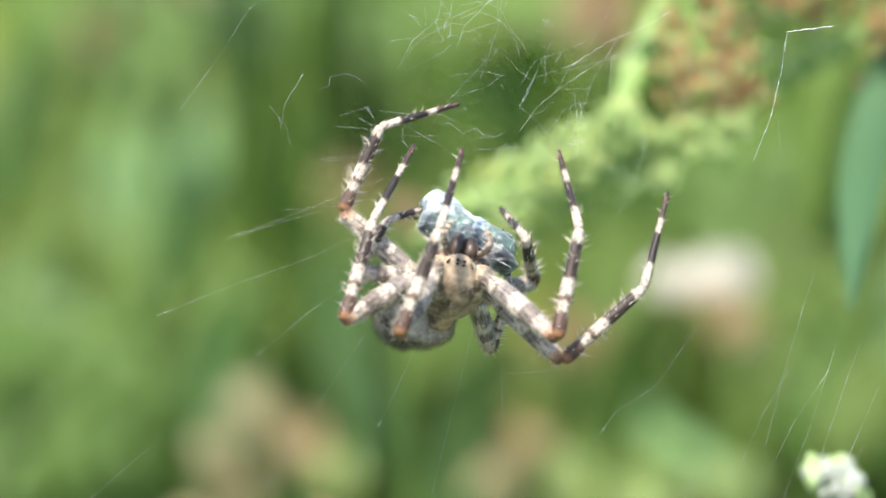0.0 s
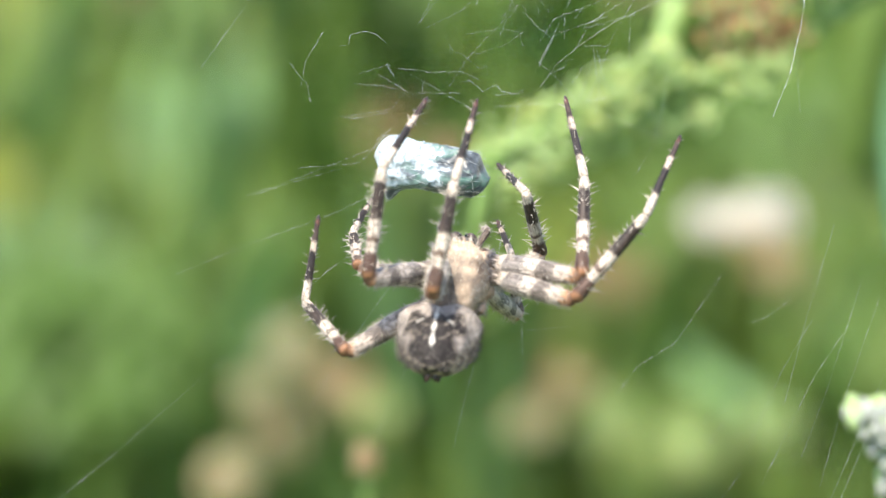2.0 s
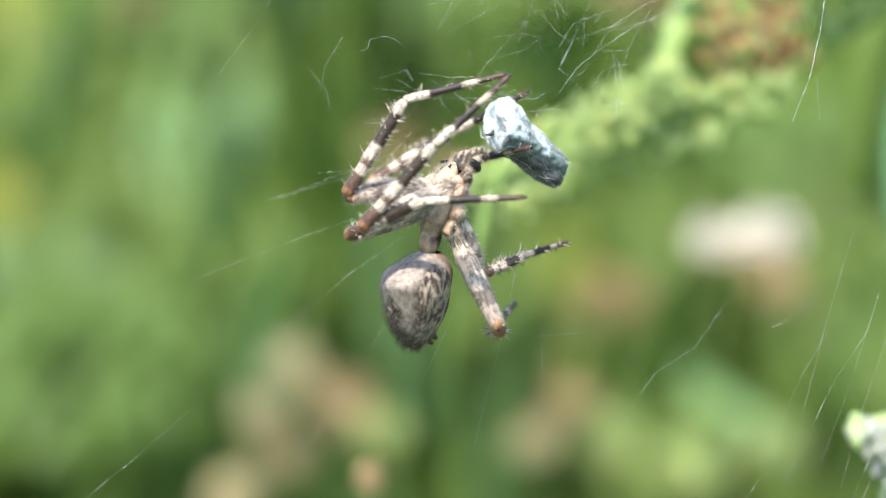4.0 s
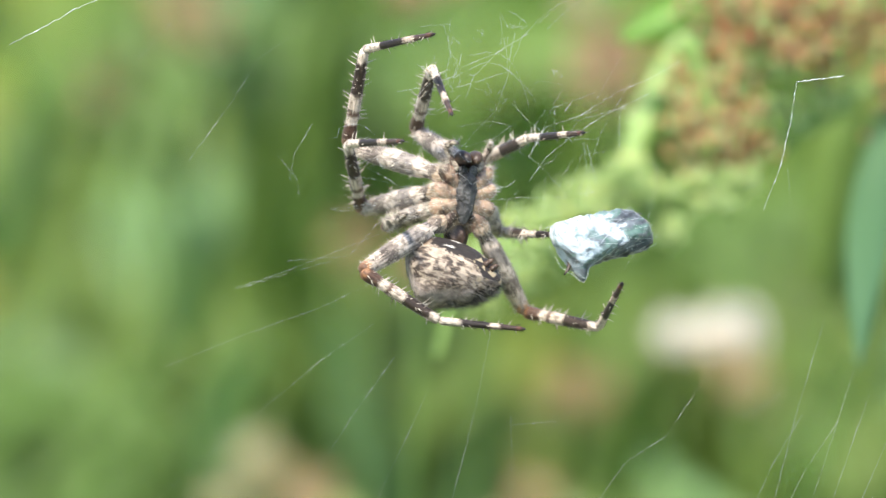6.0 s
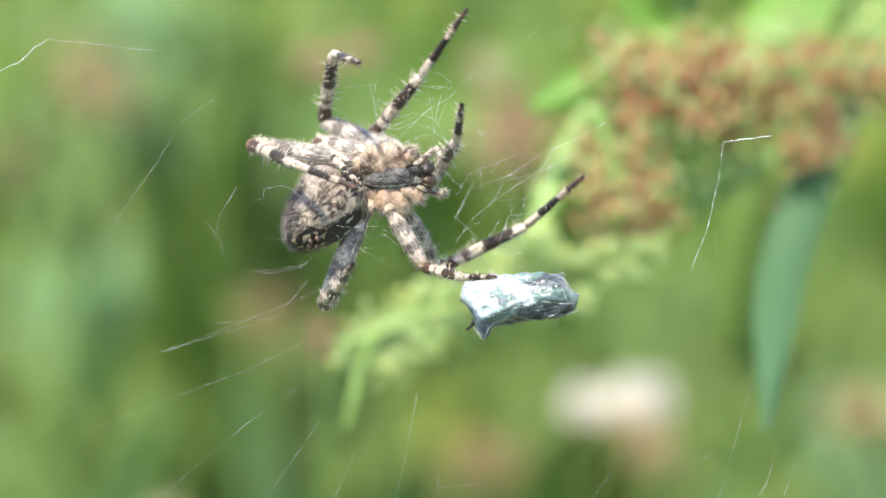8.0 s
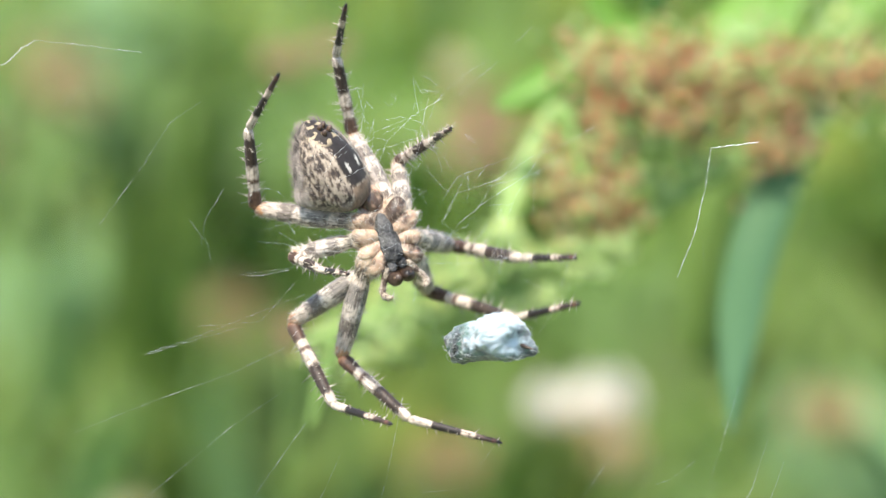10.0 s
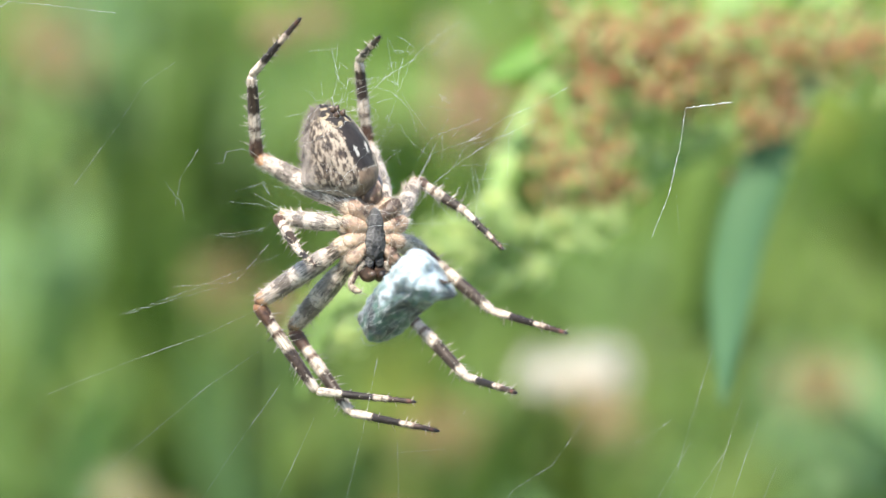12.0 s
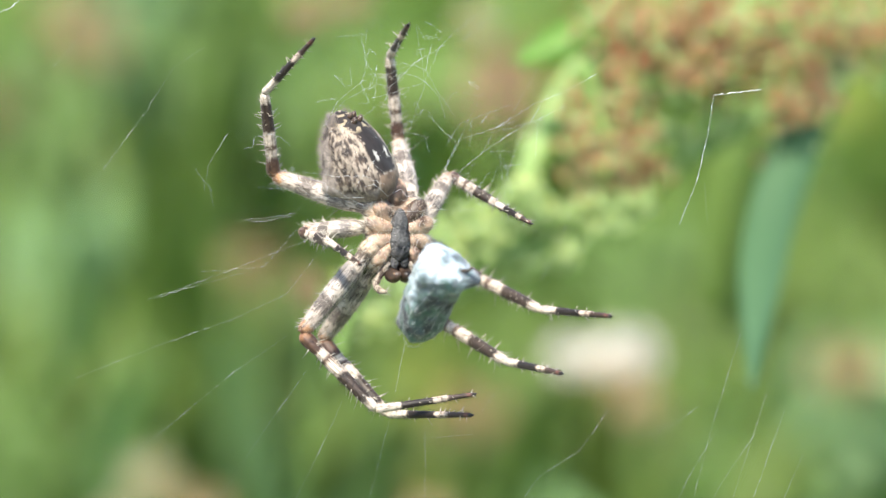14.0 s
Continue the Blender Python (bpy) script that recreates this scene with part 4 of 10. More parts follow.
        ([(-0.0030, 0.0022, 0.0098), (-0.0015, 0.0023, 0.0100)], 0.010, 0.00010), ([(0.0014, 0.0013, 0.0063), (0.0034, 0.0014, 0.0069), (0.0045, 0.0016, 0.0077)], 0.010, 0.00010),
        ([(-0.0040, 0.0009, 0.0049), (-0.0043, 0.0011, 0.0057), (-0.0062, 0.0010, 0.0051)], 0.009, 0.00010), ([(-0.0109, 0.0048, 0.0049), (-0.0097, 0.0044, 0.0035), (-0.0095, 0.0041, 0.0024)], 0.009, 0.00012),
        ([(-0.0066, 0.0044, 0.0036), (-0.0050, 0.0043, 0.0035), (-0.0033, 0.0042, 0.0031)], 0.012, 0.00012), ([(-0.0044, 0.0047, 0.0047), (-0.0040, 0.0045, 0.0041)], 0.016, 0.00012),
        ([(-0.0037, 0.0046, 0.0046), (-0.0014, 0.0045, 0.0043), (0.0005, 0.0045, 0.0043), (0.0017, 0.0044, 0.0038)], 0.014, 0.00012), ([(-0.0029, 0.0045, 0.0042), (-0.0006, 0.0041, 0.0029), (0.0010, 0.0039, 0.0021)], 0.011, 0.00012),
        ([(-0.0003, 0.0043, 0.0034), (0.0009, 0.0048, 0.0052), (0.0029, 0.0053, 0.0072)], 0.011, 0.00012), ([(-0.0033, 0.0042, 0.0030), (-0.0042, 0.0039, 0.0019), (-0.0075, 0.0038, 0.0015)], 0.009, 0.00012),
        ([(-0.0138, 0.0024, -0.0035), (-0.0115, 0.0026, -0.0028), (-0.0074, 0.0030, -0.0013), (-0.0033, 0.0034, 0.0003)], 0.010, 0.00012), ([(-0.0019, 0.0054, 0.0071), (0.0003, 0.0056, 0.0081), (0.0011, 0.0058, 0.0087)], 0.011, 0.00012),
        ([(0.0057, 0.0050, 0.0062), (0.0066, 0.0055, 0.0077), (0.0101, 0.0058, 0.0089)], 0.013, 0.00012), ([(0.0086, 0.0049, 0.0059), (0.0103, 0.0049, 0.0060)], 0.011, 0.00012),
        ([(0.0078, 0.0043, 0.0036), (0.0086, 0.0046, 0.0047)], 0.010, 0.00012), ([(0.0100, 0.0037, 0.0016), (0.0124, 0.0034, 0.0006), (0.0149, 0.0031, -0.0004)], 0.008, 0.00012),
        ([(-0.0014, 0.0029, -0.0016), (0.0008, 0.0031, -0.0009)], 0.010, 0.00012), ([(0.0027, 0.0041, 0.0028), (0.0046, 0.0041, 0.0030)], 0.011, 0.00012),
        ([(-0.0024, 0.0060, 0.0072), (-0.0010, 0.0065, 0.0089), (0.0009, 0.0067, 0.0100), (0.0012, 0.0071, 0.0112)], 0.012, 0.00010), ([(0.0010, 0.0064, 0.0090), (0.0012, 0.0068, 0.0104), (0.0023, 0.0069, 0.0108)], 0.013, 0.00010),
        ([(0.0057, 0.0053, 0.0048), (0.0066, 0.0057, 0.0065), (0.0102, 0.0060, 0.0077)], 0.013, 0.00010), ([(0.0056, 0.0053, 0.0048), (0.0068, 0.0050, 0.0037), (0.0082, 0.0045, 0.0022)], 0.012, 0.00010),
        ([(0.0082, 0.0045, 0.0022), (0.0091, 0.0052, 0.0048), (0.0107, 0.0053, 0.0050)], 0.010, 0.00010), ([(0.0026, 0.0045, 0.0019), (0.0053, 0.0045, 0.0021), (0.0081, 0.0045, 0.0021)], 0.010, 0.00010),
        ([(-0.0050, 0.0052, 0.0040), (-0.0029, 0.0048, 0.0028), (0.0004, 0.0048, 0.0028)], 0.012, 0.00010), ([(-0.0138, 0.0031, -0.0038), (-0.0108, 0.0034, -0.0029), (-0.0074, 0.0036, -0.0020)], 0.010, 0.00010),
        ([(0.0248, -0.0013, -0.0047), (0.0228, -0.0031, -0.0111), (0.0215, -0.0045, -0.0159)], 0.010, 0.00004), ([(0.0267, -0.0022, -0.0079), (0.0243, -0.0042, -0.0150), (0.0226, -0.0054, -0.0193)], 0.010, 0.00004),
        ([(0.0257, -0.0031, -0.0110), (0.0234, -0.0040, -0.0143), (0.0200, -0.0059, -0.0210)], 0.010, 0.00004), ([(0.0277, -0.0026, -0.0094), (0.0254, -0.0044, -0.0157), (0.0238, -0.0060, -0.0211)], 0.010, 0.00004),
        ([(0.0233, -0.0030, -0.0107), (0.0213, -0.0039, -0.0139), (0.0190, -0.0053, -0.0189)], 0.010, 0.00004), ([(0.0289, -0.0035, -0.0122), (0.0263, -0.0051, -0.0179), (0.0244, -0.0063, -0.0221)], 0.010, 0.00004),
        ([(0.0175, -0.0048, -0.0171), (0.0158, -0.0055, -0.0195)], 0.010, 0.00004), ([(0.0220, -0.0026, -0.0093), (0.0203, -0.0029, -0.0105), (0.0194, -0.0030, -0.0108)], 0.010, 0.00004),
        ([(0.0279, -0.0045, -0.0158), (0.0263, -0.0055, -0.0193), (0.0249, -0.0064, -0.0225)], 0.010, 0.00004), ([(0.0186, -0.0057, -0.0203), (0.0173, -0.0062, -0.0220)], 0.010, 0.00004)):
    part("thread", strand(points, radius * 0.5, 10 * len(points), jitter * 0.5, len(web.children)), SILK, web, scale=1)

# torn, kinked wisps where the threads meet
for n, (c, reach, count) in enumerate((((0.0030, 0.0066, 0.0112), 0.0032, 4), ((0.0054, 0.0057, 0.0080), 0.0028, 2), ((-0.0011, 0.0025, 0.0043), 0.0035, 4), ((0.0031, 0.0045, 0.0107), 0.0035, 3), ((0.0096, 0.0027, 0.0042), 0.0025, 2), ((0.0008, 0.0047, 0.0101), 0.0030, 2), ((0.0032, 0.0064, 0.0109), 0.0025, 2))):
    rnd = random.Random(300 + n)
    for _ in range(count):
        p = Vector(c) + Vector((rnd.uniform(-1, 1), rnd.uniform(-0.3, 0.3), rnd.uniform(-0.8, 0.8))) * reach
        way = Vector((rnd.gauss(0, 1), rnd.gauss(0, 0.3), rnd.gauss(0, 0.8))) * reach * 0.08
        pts = [p]
        for _ in range(rnd.randint(4, 8)):
            pts.append(pts[-1] + way * rnd.uniform(0.4, 1) + Vector((rnd.gauss(0, 1), rnd.gauss(0, 0.5), rnd.gauss(0, 1))) * reach * 0.13)
        part("thread", strand(pts, rnd.choice((0.004, 0.005, 0.007)), len(pts) * 3 - 2, 0.00003, len(web.children)), SILK, web, scale=1)



# ---- the spider: x to its right, y forward, z dorsal ----
spider = thing("spider", "banded brown and cream garden spider hanging in its web", "spider")
LEG_LENGTH = {"1": (8.0, 7.3, 6.9), "2": (7.8, 7.1, 6.7), "3": (5.0, 4.2, 4.2), "4": (7.8, 6.0, 5.7)}


def bristles(length, radius_at, count, long_, rnd, tilt=0.5, thick=0.03, start=0.08, end=0.97):
    g = Mesh()
    for _ in range(count):
        z = length * rnd.uniform(start, end)
        a = rnd.uniform(0, 2 * math.pi)
        r = radius_at(z / length) * 0.9
        out = Vector((math.cos(a), math.sin(a), 0))
        L = long_ * rnd.uniform(0.45, 1.2)
        root = out * r + Vector((0, 0, z))
        g.cone(root, root + out * L + Vector((rnd.uniform(-0.2, 0.2) * L, rnd.uniform(-0.2, 0.2) * L, L * tilt * rnd.uniform(0.6, 1.4))), thick * rnd.uniform(0.7, 1.2))
    return g


def profile(stops):
    xs, ys = zip(*stops)
    return lambda u: float(np.interp(u, xs, ys))


def link(length, radius_at, material, name, rings=30, sides=14, bend=0.0, rnd=None):
    g = Mesh()
    pts = [(bend * length * 4 * u * (1 - u), 0, length * u) for u in (i / rings for i in range(rings + 1))]
    g.tube(pts, [radius_at(i / rings) for i in range(rings + 1)], sides)
    return g.data(name, material, MM)


def leg_meshes(kind):
    """Mesh data of the three links of a leg of that pair and of their hairs."""
    fl, tl, ml = LEG_LENGTH[kind]
    k = {"1": 1.24, "2": 1.22, "3": 1.02, "4": 1.18}[kind]
    rnd = random.Random(ord(kind))
    fr = profile([(0, 0.42 * k), (0.08, 0.56 * k), (0.14, 0.50 * k), (0.18, 0.40 * k), (0.3, 0.56 * k), (0.5, 0.60 * k), (0.75, 0.53 * k), (0.92, 0.43 * k), (0.97, 0.40 * k), (1, 0.28 * k)])
    tr = profile([(0, 0.211 * k), (0.03, 0.370 * k), (0.1, 0.405 * k), (0.2, 0.352 * k), (0.24, 0.308 * k), (0.4, 0.361 * k), (0.7, 0.326 * k), (0.92, 0.290 * k), (0.98, 0.264 * k), (1, 0.194 * k)])
    mr = profile([(0, 0.176 * k), (0.03, 0.246 * k), (0.2, 0.220 * k), (0.5, 0.185 * k), (0.72, 0.176 * k), (0.76, 0.141 * k), (0.9, 0.132 * k), (0.98, 0.088 * k), (1, 0.05)])
    out = []
    for name, L, rad, skin, n_long, n_fine, ll in (("femur", fl, fr, FEMUR, 50, 640, 0.5), ("tibia", tl, tr, TIBIA, 52, 240, 0.68), ("metatarsus", ml, mr, METATARSUS, 20, 320, 0.5)):
        body = link(L, rad, skin, name, rnd=rnd)
        spines = bristles(L, rad, n_long, ll, rnd, 0.45, 0.042).data("spines", BRISTLE, MM)
        fuzz = bristles(L, rad, n_fine, 0.22 if name == "metatarsus" else 0.32, rnd, 1.3, 0.011).data("hair", {"femur": BRISTLE, "tibia": BROWN_HAIR, "metatarsus": DARK_BRISTLE}[name], MM)
        out.append((name, body, spines, fuzz))
    return out


legs = {}
for kind in "1234":
    meshes = leg_meshes(kind)
    for side in "LR":
        legs[side + kind] = []
        for name, body, spines, fuzz in meshes:
            ob = part(name, body, None, spider)
            tagged(part("spine_coat", spines, None, ob, "stiff pale spines"), kind="stuff")
            tagged(part("hair_coat", fuzz, None, ob), kind="stuff")
            legs[side + kind].append(ob)


def carapace_shape(u, a):
    return 1.0 - 0.30 * max(0, u) ** 1.5 + 0.04 * math.cos(6 * a) * (1 - abs(u))


def build_body():
    rnd = random.Random(8)
    g = Mesh()
    g.ball((0, 0, 0), (2.05, 1.15, 2.75), 26, 36, carapace_shape)
    g.v = [Vector((v[0], v[2], v[1] * (1.05 if v[1] > 0 else 0.55) + 0.1)) for v in g.v]
    car = part("carapace", g, CARAPACE, spider, "grey-brown carapace with pale down")
    h = Mesh()
    for _ in range(420):
        a, t = rnd.uniform(0, 2 * math.pi), rnd.uniform(-0.95, 0.95)
        n = Vector((math.sqrt(1 - t * t) * math.cos(a), t, abs(math.sqrt(1 - t * t) * math.sin(a))))
        p = Vector((n.x * 2.0 * (1 - 0.3 * max(0, t) ** 1.5), n.y * 2.7, n.z * 1.2 + 0.1))
        h.cone(p, p + n * 0.28 + Vector((0, 0.18, 0.05)), 0.013)
    tagged(part("hair_coat", h, BRISTLE, car), kind="stuff")
    for x, y, z, r in ((0.22, 2.62, 0.62, 0.12), (-0.22, 2.62, 0.62, 0.12), (0.2, 2.5, 0.86, 0.11), (-0.2, 2.5, 0.86, 0.11), (0.75, 2.35, 0.5, 0.09), (-0.75, 2.35, 0.5, 0.09), (0.82, 2.2, 0.55, 0.09), (-0.82, 2.2, 0.55, 0.09)):
        part("eye", Mesh().ball((x, y, z), r, 6, 10), EYE, car, "glossy black eye")
    s = Mesh()
    s.ball((0, 0, 0), (0.52, 0.3, 1.6), 20, 28, lambda u, a: 1.05 + 0.10 * u - 0.15 * max(0, -u) ** 2 + 0.13 * math.cos(7 * a + 5 * u) + 0.08 * math.sin(13 * u))
    s.v = [Vector((v[0] * (1.15 + 0.12 * v[2]), math.copysign(1.75 * (abs(v[2]) / 1.6) ** 0.6, v[2]) + 0.1, v[1] - 0.93)) for v in s.v]
    part("sternum", s, STERNUM, spider, "dark shield-shaped breastplate")
    for side in (-1, 1):
        for x, y in ((0.98, 1.35), (1.2, 0.5), (1.2, -0.45), (0.98, -1.3)):
            c = Mesh()
            big = rnd.uniform(0.92, 1.12)
            c.ball((0, 0, 0), (0.62 * big, 0.86 * big, 1.12 * big), 20, 26, lambda u, a: 0.95 + 0.22 * u + 0.04 * math.sin(3 * a + 2 * u))
            d = Vector((side * x, y * 0.7, 0)).normalized()
            rot = d.to_track_quat("Z", "Y").to_matrix()
            c.v = [rot @ Vector(v) for v in c.v]
            c.v = [Vector((v.x + side * x, v.y + y, v.z * 0.6 - 0.55)) + 0.06 * noise.noise_vector(Vector(v) * 1.3 + Vector((x, y, side))) for v in c.v]
            coxa = part("coxa", c, COXA, spider)
            down = Mesh()
            for v in c.v:
                if v.z < -0.3 and rnd.random() < 0.5:
                    n = (Vector(v) - Vector((side * x, y, -0.5))).normalized()
                    down.cone(v, Vector(v) + n * rnd.uniform(0.15, 0.45) + Vector((rnd.uniform(-0.2, 0.2), rnd.uniform(-0.2, 0.2), 0)), 0.016)
            tagged(part("hair_coat", down, BRISTLE, coxa), kind="stuff")
        j = Mesh()
        j.tube(curve([(side * 0.42, 2.2, -0.15), (side * 0.46, 2.75, -0.55), (side * 0.40, 2.85, -1.15), (side * 0.25, 2.7, -1.65)], 12), [0.3, 0.42, 0.48, 0.5, 0.5, 0.48, 0.46, 0.43, 0.39, 0.34, 0.26, 0.12], 14)
        jaw = part("jaw", j, JAW, spider, "dark glossy jaw with a pale spot")
        part("spot", Mesh().ball((side * 0.55, 2.72, -1.42), (0.12, 0.12, 0.2), 6, 10), COXA, jaw, "cream spot")
        part("maxilla", Mesh().ball((side * 0.36, 1.9, -0.82), (0.32, 0.46, 0.16), 8, 12), STERNUM, spider)
        q = Mesh()
        pts = curve([(side * 0.7, 1.9, -0.7), (side * 1.2, 2.8, -0.4), (side * 1.5, 3.4, -0.4), (side * 1.4, 3.8, -0.9), (side * 1.1, 3.9, -1.5)], 22)
        q.tube(pts, [0.72 * r for r in (0.3, 0.34, 0.35, 0.34, 0.32, 0.3, 0.3, 0.31, 0.33, 0.33, 0.31, 0.3, 0.3, 0.31, 0.32, 0.31, 0.3, 0.28, 0.25, 0.21, 0.15, 0.06)], 12)
        palp = part("palp", q, PALP, spider, "short pale palp with spines")
        hs = Mesh()
        for _ in range(150):
            c = pts[rnd.randrange(3, 22)]
            n = Vector((rnd.gauss(0, 1), rnd.gauss(0, 1), rnd.gauss(0, 1))).normalized()
            hs.cone(c + n * 0.15, c + n * rnd.uniform(0.4, 0.75), 0.016)
        tagged(part("spine_coat", hs, BRISTLE, palp), kind="stuff")


build_body()
part("waist", Mesh().ball((0, -2.6, 0.1), (0.85, 1.15, 0.7), 10, 14), COXA, spider)


def soft(v, lo, hi):
    u = min(1, max(0, (v - lo) / (hi - lo)))
    return u * u * (3 - 2 * u)


def marking(x, y, z):
    """Colour of the abdomen's skin: x across, y dorsal, z from the waist to the rear."""
    w = 0.28 * noise.noise((x * 1.2, y * 1.2, z * 1.0)) + 0.2 * noise.noise((x * 2.6, y * 2.6, z * 2.3 + 5))
    fine = noise.noise((x * 7, y * 7, z * 5 + 2)) * 0.5 + noise.noise((x * 15, y * 15, z * 9)) * 0.3
    streak = noise.noise((x * 5.0, y * 5.0, z * 1.8 + 9)) + 0.55 * fine
    cream, brown, dark = Vector((0.41, 0.34, 0.265)), Vector((0.11, 0.078, 0.058)), Vector((0.022, 0.016, 0.014))
    white = Vector((0.80, 0.76, 0.68))
    # flanks: light brown, closely streaked with dark brown along their length, dark blots in rows
    dash = noise.noise((x * 4.5, y * 4.5, z * 1.5 + 4)) + 0.55 * noise.noise((x * 9, y * 9, z * 3.5)) + 0.25 * fine
    c = cream.lerp(brown, soft(dash, -0.32, 0.22))
    c = c.lerp(dark, 0.75 * soft(dash + 0.9 * w, 0.18, 0.42))
    c = c.lerp(dark, 0.85 * soft(w + 0.3 * fine, 0.12, 0.22))
    c = c.lerp(Vector((0.30, 0.25, 0.215)) * (1 + 0.5 * streak), 0.8 * soft(1.0 - z + 0.3 * fine, 0, 0.4))
    # back: grey-brown down in front, dark scalloped leaf shape behind, white line and cross-bar
    d = Vector((0.39, 0.33, 0.29)) * (1 + 0.45 * streak)
    edge = 2.05 - 0.22 * z + 0.24 * math.sin(z * 3.6) + w * 0.5 + 0.12 * fine
    front = 3.0 + 0.35 * math.sin(abs(x) * 3.2) + 0.5 * w + 0.25 * fine
    inside = soft(z - front, -0.1, 0.25) * soft(edge + 0.75 - abs(x), -0.1, 0.25)
    d = d.lerp(Vector((0.02, 0.014, 0.012)) * (1 + 0.6 * streak), inside)
    for at_ in (0.0, 1.1, 2.0):
        d = d.lerp(cream * 0.9, 0.75 * soft(0.07 - abs(z - front - at_ + 0.25 * abs(x)) + 0.18 * fine, -0.03, 0.06) * soft(abs(x), 0.25, 0.5) * soft(streak, -0.35, 0.0))
    d = d.lerp(cream, 0.8 * soft(z, 2.2, 2.8) * soft(0.03 - abs(abs(x) - edge - 0.5) + 0.3 * fine, -0.04, 0.1))
    d = d.lerp(white, soft(z, 1.6, 2.2) * soft(6.0 - z, 0, 0.4) * soft(0.12 + 0.06 * math.sin(z * 6) - abs(x + w * 0.2) + 0.12 * fine, -0.03, 0.07))
    d = d.lerp(white * 0.9, soft(0.12 - abs(z - 3.5 - 0.3 * abs(x)) + 0.2 * fine, -0.03, 0.06) * soft(1.3 - abs(x), 0, 0.2) * soft(abs(x), 0.7, 0.9))
    low = y - 0.6 * soft(z / 6.6, 0.0, 0.4)
    turn = low / (math.hypot(x, low) + 0.01)
    c = c.lerp(d, soft(turn + 0.35 * w, 0.08, 0.3))
    # belly: narrow velvet-black field between two ragged cream lines, tan plate in front, yellow flecks behind
    under = soft(-turn, 0.1, 0.4)
    c = c.lerp(cream * 1.15, 0.8 * under * soft(0.16 - abs(abs(x) - 1.3) + 0.35 * fine, -0.05, 0.1) * soft(z, 1.4, 1.9))
    v = dark * (1 + 0.5 * streak)
    v = v.lerp(white, 0.8 * soft(0.14 - abs(abs(x) - 0.62) + 0.25 * fine, -0.03, 0.06) * soft(0.5 - abs(z - 2.9), 0, 0.3))
    c = c.lerp(v, under * soft(1.1 + 0.15 * math.sin(z * 2.4) + 0.3 * fine - abs(x), 0, 0.12) * soft(z, 1.5, 1.75))
    c = c.lerp(Vector((0.20, 0.135, 0.09)) * (1 + 0.5 * streak), under * soft(1.6 - z + 0.2 * fine, 0, 0.2) * soft(1.3 - abs(x), 0, 0.3))
    c = c.lerp(Vector((0.48, 0.39, 0.25)), 0.8 * under * soft(noise.noise((x * 3, y * 3, z * 3 + 7)) + 0.3 * fine, 0.2, 0.3) * soft(z, 4.6, 5.0))
    return c * 0.9


def build_abdomen():
    rnd = random.Random(5)
    L, rings, segs = 6.6, 190, 180
    g = Mesh()

    def skin(u, a):
        r = max(0.0, 1 - abs((u - 0.38) / (0.62 if u > 0.38 else 0.41)) ** (1.9 if u > 0.38 else 2.0)) ** (0.68 if u > 0.38 else 0.6)
        x, y = math.cos(a) * 2.58 * r, math.sin(a) * (2.3 if math.sin(a) > 0 else 2.05) * r
        hump = math.exp(-((u - 0.28) / 0.14) ** 2) * max(0, math.sin(a)) * abs(math.cos(a)) * 0.5
        k = 1 + hump + 0.015 * math.sin(a * 9 + u * 14)
        return Vector((x * k, y * k + 0.6 * soft(u, 0.0, 0.4), L * u))

    for i in range(rings + 1):
        for k in range(segs):
            g.v.append(skin(i / rings, 2 * math.pi * k / segs))
    for i in range(rings):
        for k in range(segs):
            a, b = i * segs + k, i * segs + (k + 1) % segs
            g.f.append((a, b, b + segs, a + segs))
    ob = part("abdomen", g, abdomen_skin(), spider, "plump brown abdomen with a white cross and wavy dark markings")
    col = ob.data.color_attributes.new("marking", "FLOAT_COLOR", "POINT")
    col.data.foreach_set("color", [c for v in g.v for c in (*marking(*v), 1)])
    h = Mesh()
    for _ in range(5200):
        u, a = rnd.uniform(0.04, 0.96), rnd.uniform(0, 2 * math.pi)
        if math.sin(a) < -0.55:
            continue
        p = skin(u, a)
        n = (p - Vector((0, 0, L * 0.45))).normalized()
        h.cone(p, p + n * rnd.uniform(0.12, 0.5) + Vector((0, 0, 0.25)), 0.011)
    tagged(part("hair_coat", h, BROWN_HAIR, ob), kind="stuff")
    for x, u in ((0.26, 0.83), (-0.26, 0.83), (0.2, 0.89), (-0.2, 0.89)):
        p = skin(u, -math.pi / 2 + x * 0.9)
        out = Vector((x * 0.4, -0.7, 0.6)).normalized()
        part("spinneret", Mesh().tube([p - out * 0.2, p + out * 0.15, p + out * 0.36], [0.22, 0.19, 0.08], 10), JAW, ob, "dark stubby spinneret")
    return ob


abdomen = build_abdomen()


